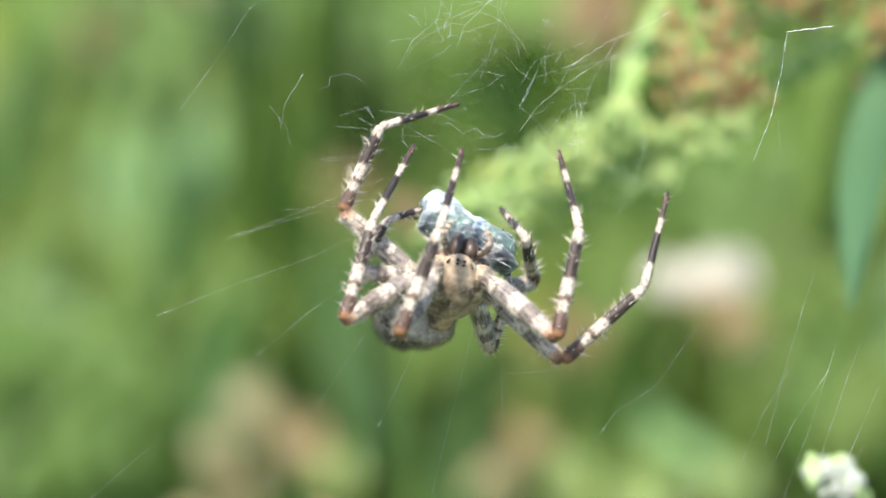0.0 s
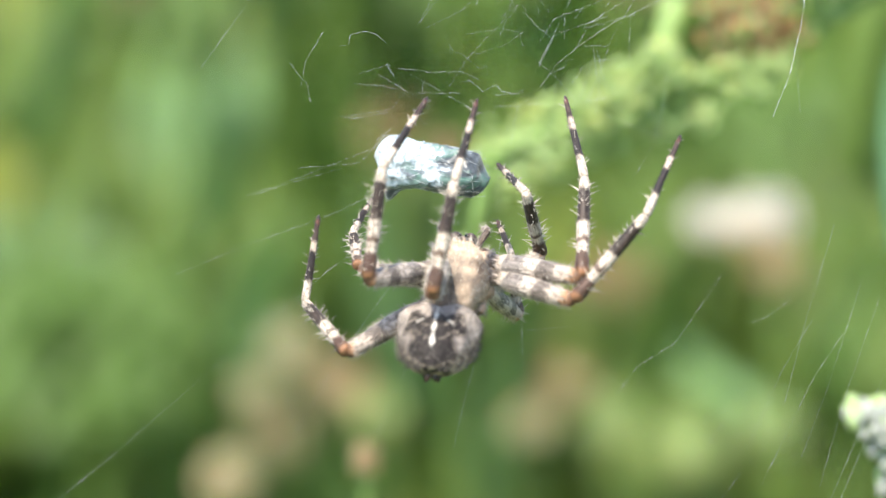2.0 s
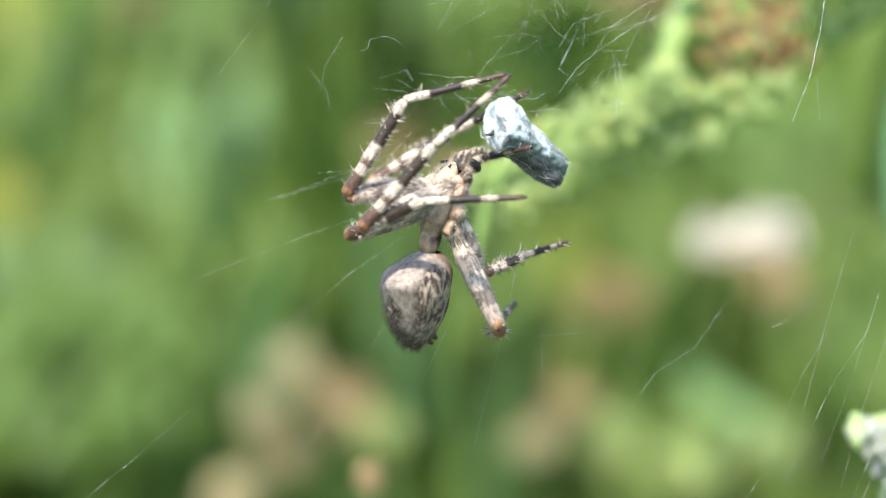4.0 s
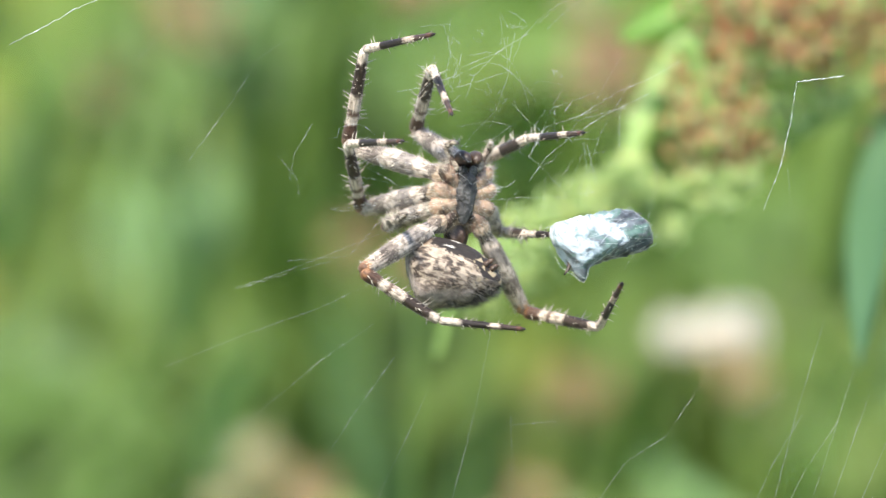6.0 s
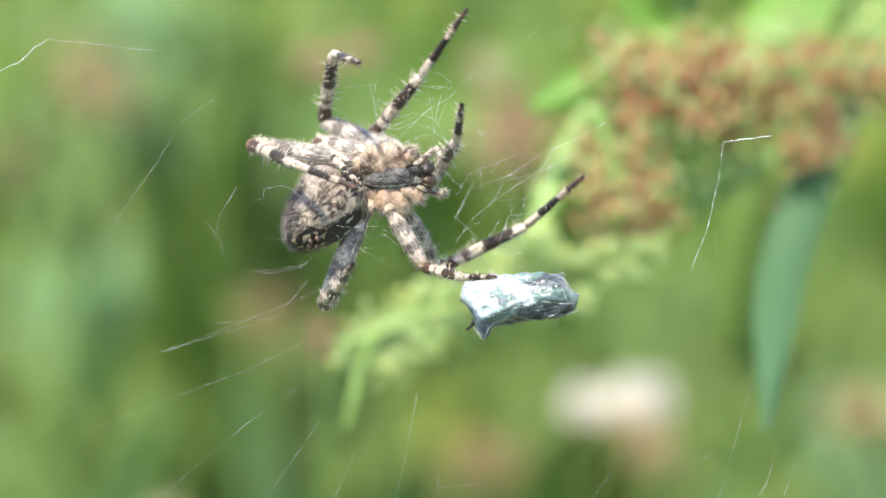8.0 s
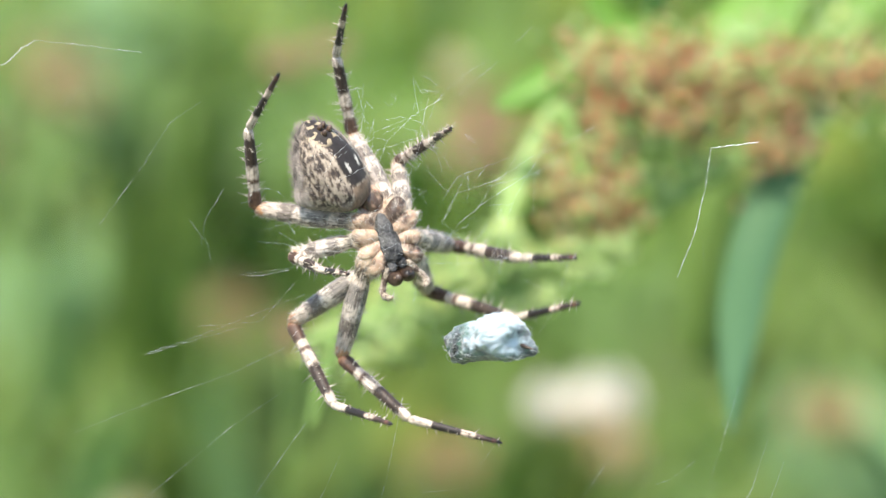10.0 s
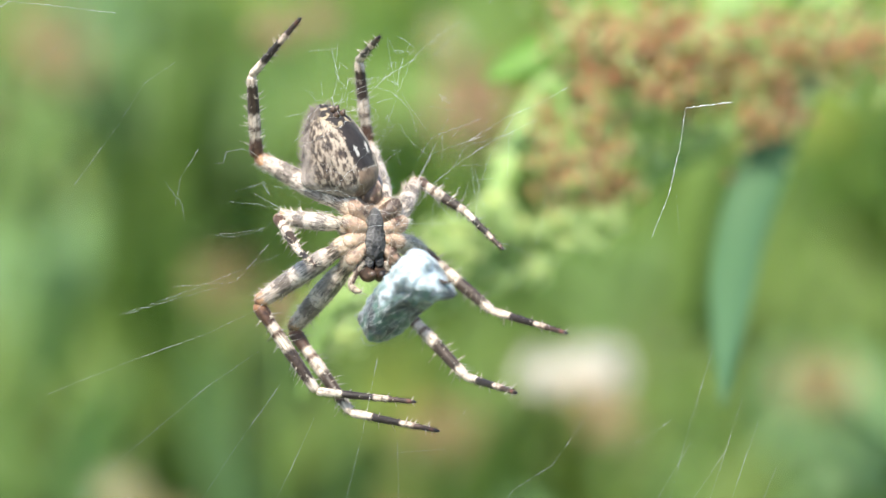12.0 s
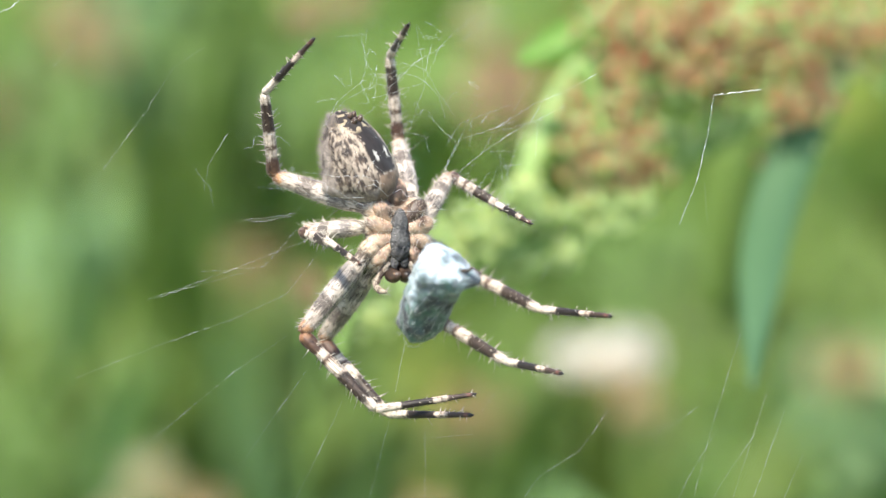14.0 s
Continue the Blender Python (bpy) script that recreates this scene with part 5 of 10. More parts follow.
# ---- the wrapped prey ----
def build_prey():
    rnd = random.Random(11)
    prey = thing("wrapped_prey", "insect bundled in shiny bluish-white silk", "prey")

    def r_at(u, a):
        """Radius of the bundle: a squared, creased packet, waisted in the middle, with a flap near its foot."""
        base = float(np.interp(u, [-1, -0.8, -0.5, -0.1, 0.3, 0.65, 0.9, 1], [1.85, 2.1, 2.0, 1.85, 1.8, 1.8, 1.65, 1.35]))
        t = a + 0.5 * u
        x, y = math.cos(t), math.sin(t)
        flat = 1 / (abs(x) ** 3.4 + abs(y * 1.12) ** 3.4) ** (1 / 3.4)
        fold = abs(noise.noise((x * 1.7, y * 1.7, u * 2.2 + 3))) + 0.5 * abs(noise.noise((x * 3.6, y * 3.6, u * 5 + 1)))
        flap = 0.55 * math.exp(-((u + 0.78) / 0.18) ** 2) * math.exp(-(((a - 0.4 + math.pi) % (2 * math.pi) - math.pi) / 0.32) ** 2)
        crease = 1 - abs(noise.noise((x * 4.5 + u * 3, y * 4.5, u * 6 + 8))) * 2
        return 0.91 * base * (0.80 * flat + 0.14 - 0.2 * fold + flap + 0.06 * max(0, crease) ** 3 + 0.012 * noise.noise((x * 8, y * 8, u * 14)))

    g = Mesh()
    rings, segs = 90, 84
    for i in range(rings + 1):
        u = -1 + 2 * i / rings
        for k in range(segs):
            a = 2 * math.pi * k / segs
            r = r_at(u, a) * max(0.02, 1 - abs(u) ** 11) ** 0.5
            g.v.append(Vector((math.cos(a) * r, math.sin(a) * r * 0.92, 3.6 * u + 0.35 * math.cos(a - 1.0) * u ** 2)))
    for i in range(rings):
        for k in range(segs):
            a, b = i * segs + k, i * segs + (k + 1) % segs
            g.f.append((a, b, b + segs, a + segs))
    g.f.append(tuple(reversed(range(segs))))
    g.f.append(tuple(rings * segs + k for k in range(segs)))
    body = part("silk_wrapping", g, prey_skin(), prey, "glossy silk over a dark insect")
    s = Mesh()
    for _ in range(90):
        a0, u0 = rnd.uniform(0, 6.28), rnd.uniform(-0.95, 0.9)
        da, du = rnd.uniform(-1.0, 1.0), rnd.uniform(-1.1, 1.1)
        pts = []
        for i in range(10):
            a, u = a0 + da * i / 9, max(-0.97, min(0.97, u0 + du * i / 9))
            r = r_at(u, a) + 0.02
            pts.append(Vector((math.cos(a) * r, math.sin(a) * r * 0.92, 3.6 * u + 0.35 * math.cos(a - 1.0) * u ** 2)))
        s.tube(pts, rnd.choice((0.004, 0.006, 0.009, 0.013)), 4)
    tagged(part("loose_silk", s, SILK, body), kind="stuff")
    for z, a, l in ((3.3, 0.4, 0.35), (-3.0, 0.5, 0.9)):
        out = Vector((math.cos(a), math.sin(a), 0.3 if z > 0 else -0.5))
        p = Vector((math.cos(a) * 0.9, math.sin(a) * 0.9, z))
        part("insect_leg", Mesh().tube(curve([p, p + out * l * 0.6, p + out * l + Vector((0, 0, -0.3))], 7), [0.16, 0.15, 0.14, 0.12, 0.1, 0.08, 0.04], 7), JAW, prey, "dark stub of a leg")
    return prey


prey = build_prey()


# ---- what moves ----
def at(t, x, y, z, rx, ry, rz):
    return t, pose(x * MM, y * MM, z * MM, rx, ry, rz)


def motions():
    walk(spider, [
        at(0, 1.06, -5.19, -4.64, 113.6, 16.0, -0.6), at(0.27, 0.47, -5.62, -6.10, 98.0, 18.9, -1.9), at(0.5, -0.15, -6.00, -7.62, 82.1, 21.2, -3.7),
        at(0.73, -0.38, -6.09, -7.91, 68.9, 16.1, -6.1), at(1, -0.69, -6.18, -8.19, 56.3, 10.4, -7.1), at(1.27, -1.30, -6.16, -8.17, 54.9, 9.4, -6.2),
        at(1.5, -1.54, -6.17, -8.17, 53.4, 8.2, -5.4), at(1.73, -1.27, -6.09, -7.92, 53.5, 6.8, -4.2), at(2, -1.10, -6.05, -7.73, 53.5, 5.3, -3.0),
        at(2.27, -0.89, -5.97, -7.44, 53.4, 5.5, -2.9), at(2.5, -0.80, -5.85, -7.04, 53.4, 5.5, -2.7), at(2.7, -1.07, -5.66, -6.37, 53.2, 5.5, -2.8),
        at(3.1, -1.23, -4.91, -5.87, 53.1, 1.6, -12.3), at(3.5, -1.64, -3.11, -4.74, 55.4, -7.7, -35.1), at(3.9, -2.15, -0.89, -3.37, 63.3, -16.8, -64.5),
        at(4.3, -2.61, 1.15, -2.18, 74.2, -20.7, -92.5), at(4.8, -2.90, 2.43, -1.53, 81.1, -20.5, -108.8), at(5, -1.60, 2.59, -1.14, 86.7, -7.2, -114.6),
        at(5.27, -1.19, 3.59, -0.46, 87.2, -9.3, -123.2), at(5.5, -0.89, 4.61, 0.22, 88.0, -11.3, -131.9), at(5.73, 0.08, 4.84, 1.24, 90.3, -9.5, -146.3),
        at(6, 1.23, 5.10, 2.23, 92.1, -7.0, -160.4), at(6.27, 0.66, 5.40, 3.38, 92.7, -5.5, -159.1), at(6.5, 0.12, 5.71, 4.61, 93.3, -4.4, -158.0),
        at(6.73, 0.32, 5.93, 5.51, 90.9, -10.8, -162.1), at(7, 0.57, 6.16, 6.46, -91.0, -162.4, 13.8), at(7.27, 0.77, 6.30, 6.99, -93.5, -156.5, 12.7),
        at(7.5, 0.75, 6.41, 7.47, -95.8, -150.8, 11.9), at(7.73, 1.70, 6.45, 7.77, -94.0, -124.4, -0.3), at(8, 2.69, 6.50, 8.06, -56.5, -101.0, -46.9),
        at(8.27, 3.87, 6.39, 7.81, -24.4, -95.6, -80.3), at(8.5, 5.08, 6.31, 7.58, -133.1, -83.7, 26.9), at(8.7, 4.79, 6.48, 8.22, -115.4, -63.0, 11.1),
        at(9.1, 4.65, 6.31, 7.65, -113.7, -56.5, 10.5), at(9.5, 4.60, 5.95, 6.24, -110.8, -41.0, 10.6), at(9.9, 4.61, 5.53, 4.50, -107.9, -22.1, 12.1),
        at(10.3, 4.68, 5.17, 2.95, -104.9, -5.5, 14.4), at(10.8, 4.77, 4.97, 2.06, -103.0, 3.9, 16.2), at(11, 5.56, 5.10, 2.60, -104.3, 1.5, 17.0),
        at(11.27, 4.94, 5.10, 2.53, -104.0, 2.8, 16.4), at(11.3, 4.81, 5.10, 2.51, -103.9, 3.1, 16.3), at(11.5, 4.33, 5.11, 2.44, -103.7, 4.1, 15.8),
        at(11.6, 4.32, 5.12, 2.46, -103.7, 4.1, 15.8), at(11.7, 4.28, 5.12, 2.48, -103.8, 4.0, 15.8), at(11.8, 4.23, 5.13, 2.50, -103.9, 4.0, 15.8),
        at(12, 4.22, 5.15, 2.57, -104.0, 4.1, 15.8), at(12.5, 3.96, 5.04, 2.12, -103.9, 4.2, 16.0), at(13, 3.78, 5.03, 2.12, -104.1, 4.2, 16.5),
        at(13.5, 3.61, 5.03, 2.10, -104.3, 4.2, 16.5), at(14, 3.91, 4.85, 1.42, -104.1, 4.1, 16.9),
    ])
    walk(abdomen, [
        at(0, -0.57, -1.69, -1.95, 105.4, -7.7, -19.8), at(0.27, -0.44, -2.08, -0.76, 96.7, -12.9, -36.2), at(0.5, -0.30, -2.47, 0.43, 85.4, -20.7, -51.8),
        at(0.73, -0.11, -2.92, 0.24, 68.6, -22.4, -40.0), at(1, 0.09, -3.38, 0.05, 46.5, -19.4, -26.5), at(1.27, -0.29, -3.53, -0.31, 44.0, -14.1, -11.8),
        at(1.5, -0.66, -3.69, -0.67, 42.9, -8.4, 2.6), at(1.73, -0.61, -3.72, -0.69, 43.1, -7.6, 1.7), at(2, -0.57, -3.75, -0.72, 43.2, -6.8, 0.8),
        at(2.27, -0.61, -3.62, -0.55, 42.6, -6.9, 0.7), at(2.5, -0.66, -3.49, -0.39, 42.0, -7.0, 0.7), at(2.7, -0.76, -3.59, -0.57, 42.4, -7.2, 0.4),
        at(3.1, -0.66, -3.55, -0.52, 52.4, -8.5, -2.6), at(3.5, -0.42, -3.48, -0.38, 76.2, -9.1, -11.0), at(3.9, -0.12, -3.38, -0.22, 100.7, -5.9, -14.9),
        at(4.3, 0.15, -3.30, -0.07, 124.2, -1.2, -20.1), at(4.8, 0.54, -3.83, 0.78, 152.2, 6.4, -24.5), at(5, 1.64, -3.47, 1.21, 160.1, 18.7, 1.1),
        at(5.27, 1.05, -2.91, 0.63, 150.4, 16.6, 3.7), at(5.5, 0.35, -2.41, 0.24, 140.5, 18.2, 6.2), at(5.73, 1.73, -3.27, 0.02, 151.2, 36.1, -6.9),
        at(6, 3.26, -3.94, -0.22, 170.5, 48.1, -9.0), at(6.27, 3.26, -3.56, 0.70, 143.7, 39.8, -13.8), at(6.5, 3.29, -2.62, 1.79, 128.6, 27.2, -4.0),
        at(6.73, 1.99, -2.33, 1.08, 141.7, 18.8, 29.1), at(7, 0.74, -2.44, 0.32, 143.9, 9.5, 67.9), at(7.27, 0.65, -2.62, 0.32, 147.9, 6.1, 61.0),
        at(7.5, 0.57, -2.80, 0.32, 152.0, 4.1, 54.4), at(7.73, -0.01, -2.58, 0.08, 162.0, 19.0, 41.1), at(8, -0.64, -2.30, -0.16, 167.2, 36.3, 28.1),
        at(8.27, -0.50, -2.39, -0.37, 149.4, 0.0, -2.1), at(8.5, -0.46, -2.51, -0.48, 151.1, -29.0, -7.0), at(8.7, -0.97, -2.14, -0.89, 167.7, -50.2, -32.1),
        at(9.1, -0.99, -2.21, -0.78, 159.5, -49.7, -30.9), at(9.5, -1.08, -2.36, -0.50, 138.6, -47.7, -26.0), at(9.9, -1.19, -2.54, -0.16, 113.9, -44.1, -21.0),
        at(10.3, -1.28, -2.70, 0.15, 89.6, -40.1, -15.2), at(10.8, -1.34, -2.80, 0.32, 83.1, -38.1, -17.9), at(11, -1.02, -1.91, -0.58, 95.5, -37.1, -26.4),
        at(11.27, -0.90, -2.13, -0.52, 92.0, -37.4, -22.3), at(11.3, -0.88, -2.16, -0.51, 91.0, -37.4, -21.3), at(11.5, -0.75, -2.36, -0.36, 85.5, -37.3, -15.7),
        at(11.6, -0.75, -2.37, -0.31, 85.5, -37.2, -15.9), at(11.7, -0.75, -2.38, -0.25, 85.6, -37.3, -16.2), at(11.8, -0.75, -2.40, -0.19, 85.6, -37.3, -16.2),
        at(12, -0.71, -2.44, 0.10, 85.6, -37.4, -16.6), at(12.5, -0.93, -2.17, -0.00, 84.2, -38.1, -18.7), at(13, -0.96, -2.13, -0.10, 84.0, -37.9, -18.6),
        at(13.5, -0.96, -2.13, -0.10, 84.4, -37.9, -18.8), at(14, -0.93, -2.18, 0.03, 83.8, -38.0, -18.4),
    ])
    walk(legs['L1'][0], [
        at(0, -1.15, 1.45, -0.45, 5.0, -12.7, 0.4), at(0.27, -1.15, 1.45, -0.45, 9.9, -6.2, 1.1), at(0.5, -1.15, 1.45, -0.45, 14.9, 0.1, 2.6),
        at(0.73, -1.15, 1.45, -0.45, 24.0, 1.3, 3.1), at(1, -1.15, 1.45, -0.45, 33.2, 2.5, 3.7), at(1.27, -1.15, 1.45, -0.45, 35.0, 4.3, 4.9),
        at(1.5, -1.15, 1.45, -0.45, 36.9, 6.0, 6.1), at(1.73, -1.15, 1.45, -0.45, 37.5, 1.7, 3.0), at(2, -1.15, 1.45, -0.45, 38.3, -2.4, -0.2),
        at(2.27, -1.15, 1.45, -0.45, 38.4, -2.0, 0.1), at(2.5, -1.15, 1.45, -0.45, 38.4, -1.6, 0.4), at(2.7, -1.15, 1.45, -0.45, 39.0, 0.5, 2.1),
        at(3.1, -1.15, 1.45, -0.45, 37.3, 1.7, 3.0), at(3.5, -1.15, 1.45, -0.45, 33.1, 4.9, 5.2), at(3.9, -1.15, 1.45, -0.45, 28.1, 9.6, 8.0),
        at(4.3, -1.15, 1.45, -0.45, 24.2, 14.3, 10.4), at(4.8, -1.15, 1.45, -0.45, 23.2, 19.6, 12.9), at(5, -1.15, 1.45, -0.45, 8.8, 9.2, 11.0),
        at(5.27, -1.15, 1.45, -0.45, 5.1, 3.8, 10.8), at(5.5, -1.15, 1.45, -0.45, 1.3, -1.5, 10.8), at(5.73, -1.15, 1.45, -0.45, -4.1, 7.9, 10.2),
        at(6, -1.15, 1.45, -0.45, -10.1, 17.2, 8.5), at(6.27, -1.15, 1.45, -0.45, -5.9, 10.0, 9.2), at(6.5, -1.15, 1.45, -0.45, -1.8, 2.8, 9.3),
        at(6.73, -1.15, 1.45, -0.45, -7.2, 3.4, 9.4), at(7, -1.15, 1.45, -0.45, -12.6, 3.9, 9.4), at(7.27, -1.15, 1.45, -0.45, -8.2, -0.7, 10.0),
        at(7.5, -1.15, 1.45, -0.45, -3.8, -5.4, 10.3), at(7.73, -1.15, 1.45, -0.45, -1.4, -1.5, 10.1), at(8, -1.15, 1.45, -0.45, 1.2, 2.2, 10.1),
        at(8.27, -1.15, 1.45, -0.45, 2.1, -46.1, 8.9), at(8.5, -1.15, 1.45, -0.45, -11.3, -97.9, 21.8), at(8.7, -1.15, 1.45, -0.45, 14.4, -78.0, -12.3),
        at(9.1, -1.15, 1.45, -0.45, 10.0, -74.7, -10.1), at(9.5, -1.15, 1.45, -0.45, 3.5, -66.2, -9.1), at(9.9, -1.15, 1.45, -0.45, -2.2, -55.4, -10.9),
        at(10.3, -1.15, 1.45, -0.45, -6.7, -46.2, -13.2), at(10.8, -1.15, 1.45, -0.45, -9.2, -41.4, -14.5), at(11, -1.15, 1.45, -0.45, -29.3, -44.1, -13.1),
        at(11.27, -1.15, 1.45, -0.45, -30.2, -42.2, -14.9), at(11.3, -1.15, 1.45, -0.45, -30.3, -41.8, -15.2), at(11.5, -1.15, 1.45, -0.45, -31.1, -40.3, -16.5),
        at(11.6, -1.15, 1.45, -0.45, -30.5, -39.5, -17.0), at(11.7, -1.15, 1.45, -0.45, -29.9, -38.8, -17.6), at(11.8, -1.15, 1.45, -0.45, -29.4, -38.1, -18.2),
        at(12, -1.15, 1.45, -0.45, -28.5, -36.6, -19.1), at(12.5, -1.15, 1.45, -0.45, -33.8, -37.3, -18.8), at(13, -1.15, 1.45, -0.45, -33.7, -37.1, -19.0),
        at(13.5, -1.15, 1.45, -0.45, -33.6, -36.9, -19.2), at(14, -1.15, 1.45, -0.45, -35.5, -38.6, -17.7),
    ])
    walk(legs['L1'][1], [
        at(0, -2.89, 0.74, 7.33, -45.3, 171.4, 0.2), at(0.27, -1.98, 0.06, 7.38, -67.2, 173.7, 3.1), at(0.5, -1.05, -0.61, 7.28, -82.5, 174.3, 6.9),
        at(0.73, -0.81, -1.80, 6.85, 84.8, 5.7, -177.7), at(1, -0.58, -2.90, 6.24, 72.4, 5.1, 177.1), at(1.27, -0.26, -3.08, 6.08, 70.8, 4.9, 177.1),
        at(1.5, 0.02, -3.26, 5.91, 70.6, 4.7, 176.9), at(1.73, -0.70, -3.40, 5.90, 69.1, 4.7, 174.4), at(2, -1.43, -3.51, 5.82, 68.9, 4.8, 172.3),
        at(2.27, -1.37, -3.52, 5.81, 83.8, 5.1, 176.4), at(2.5, -1.29, -3.52, 5.82, -87.9, 175.0, -0.4), at(2.7, -0.91, -3.58, 5.77, 87.0, 4.9, 177.0),
        at(3.1, -0.71, -3.38, 5.91, 88.1, 5.4, 173.2), at(3.5, -0.18, -2.85, 6.23, 84.6, 6.9, 157.5), at(3.9, 0.53, -2.12, 6.51, -80.1, 171.8, -15.1),
        at(4.3, 1.22, -1.44, 6.62, 99.9, 9.8, 158.0), at(4.8, 1.97, -1.06, 6.48, 100.2, 10.9, 151.8), at(5, 0.33, 0.49, 7.35, -82.7, 171.0, -13.1),
        at(5.27, -0.50, 0.86, 7.50, -75.2, 169.6, -19.9), at(5.5, -1.32, 1.23, 7.55, -67.7, 167.6, -25.8), at(5.73, -0.17, 2.21, 7.45, -56.5, 172.8, -18.6),
        at(6, 0.95, 3.18, 7.07, -46.0, 179.2, -12.6), at(6.27, 0.09, 2.48, 7.39, -58.1, -169.8, 4.7), at(6.5, -0.81, 1.76, 7.54, -67.4, -165.3, 19.2),
        at(6.73, -0.86, 2.52, 7.47, -47.6, -176.4, 10.3), at(7, -0.91, 3.27, 7.34, -21.8, 167.6, 4.3), at(7.27, -1.45, 2.55, 7.47, -21.9, 165.4, 3.3),
        at(7.5, -1.99, 1.84, 7.50, -22.2, 163.0, 2.2), at(7.73, -1.39, 1.60, 7.54, -23.9, 160.1, 0.8), at(8, -0.81, 1.35, 7.54, -25.8, 157.2, -1.0),
        at(8.27, -6.80, 0.28, 5.09, -34.0, 163.9, 2.9), at(8.5, -8.95, 0.01, -1.53, -43.8, 169.2, 7.0), at(8.7, -8.98, 1.12, 1.16, -58.4, 166.8, 3.1),
        at(9.1, -8.88, 1.41, 1.62, -57.8, 167.1, 3.5), at(9.5, -8.44, 2.12, 2.77, -56.7, 167.9, 4.5), at(9.9, -7.55, 2.99, 4.09, -55.0, 168.8, 5.7),
        at(10.3, -6.52, 3.67, 5.05, -53.8, 169.6, 6.9), at(10.8, -5.89, 3.99, 5.47, -53.2, 170.1, 7.5), at(11, -4.99, 6.36, 4.56, -70.6, 161.7, -17.8),
        at(11.27, -4.60, 6.53, 4.68, -70.7, 162.3, -14.4), at(11.3, -4.53, 6.55, 4.70, -71.6, 162.3, -14.2), at(11.5, -4.23, 6.67, 4.78, -71.8, 162.7, -11.7),
        at(11.6, -4.15, 6.62, 4.87, -70.9, 162.3, -13.5), at(11.7, -4.08, 6.57, 4.95, -69.9, 161.8, -15.5), at(11.8, -4.00, 6.53, 5.04, -68.4, 161.5, -17.4),
        at(12, -3.86, 6.43, 5.19, -57.5, 162.8, -17.4), at(12.5, -3.53, 6.96, 4.84, -49.7, 163.2, -16.9), at(13, -3.49, 6.95, 4.86, -49.7, 163.3, -16.7),
        at(13.5, -3.48, 6.94, 4.88, -49.8, 163.4, -16.7), at(14, -3.61, 7.11, 4.64, -49.6, 162.5, -17.9),
    ])
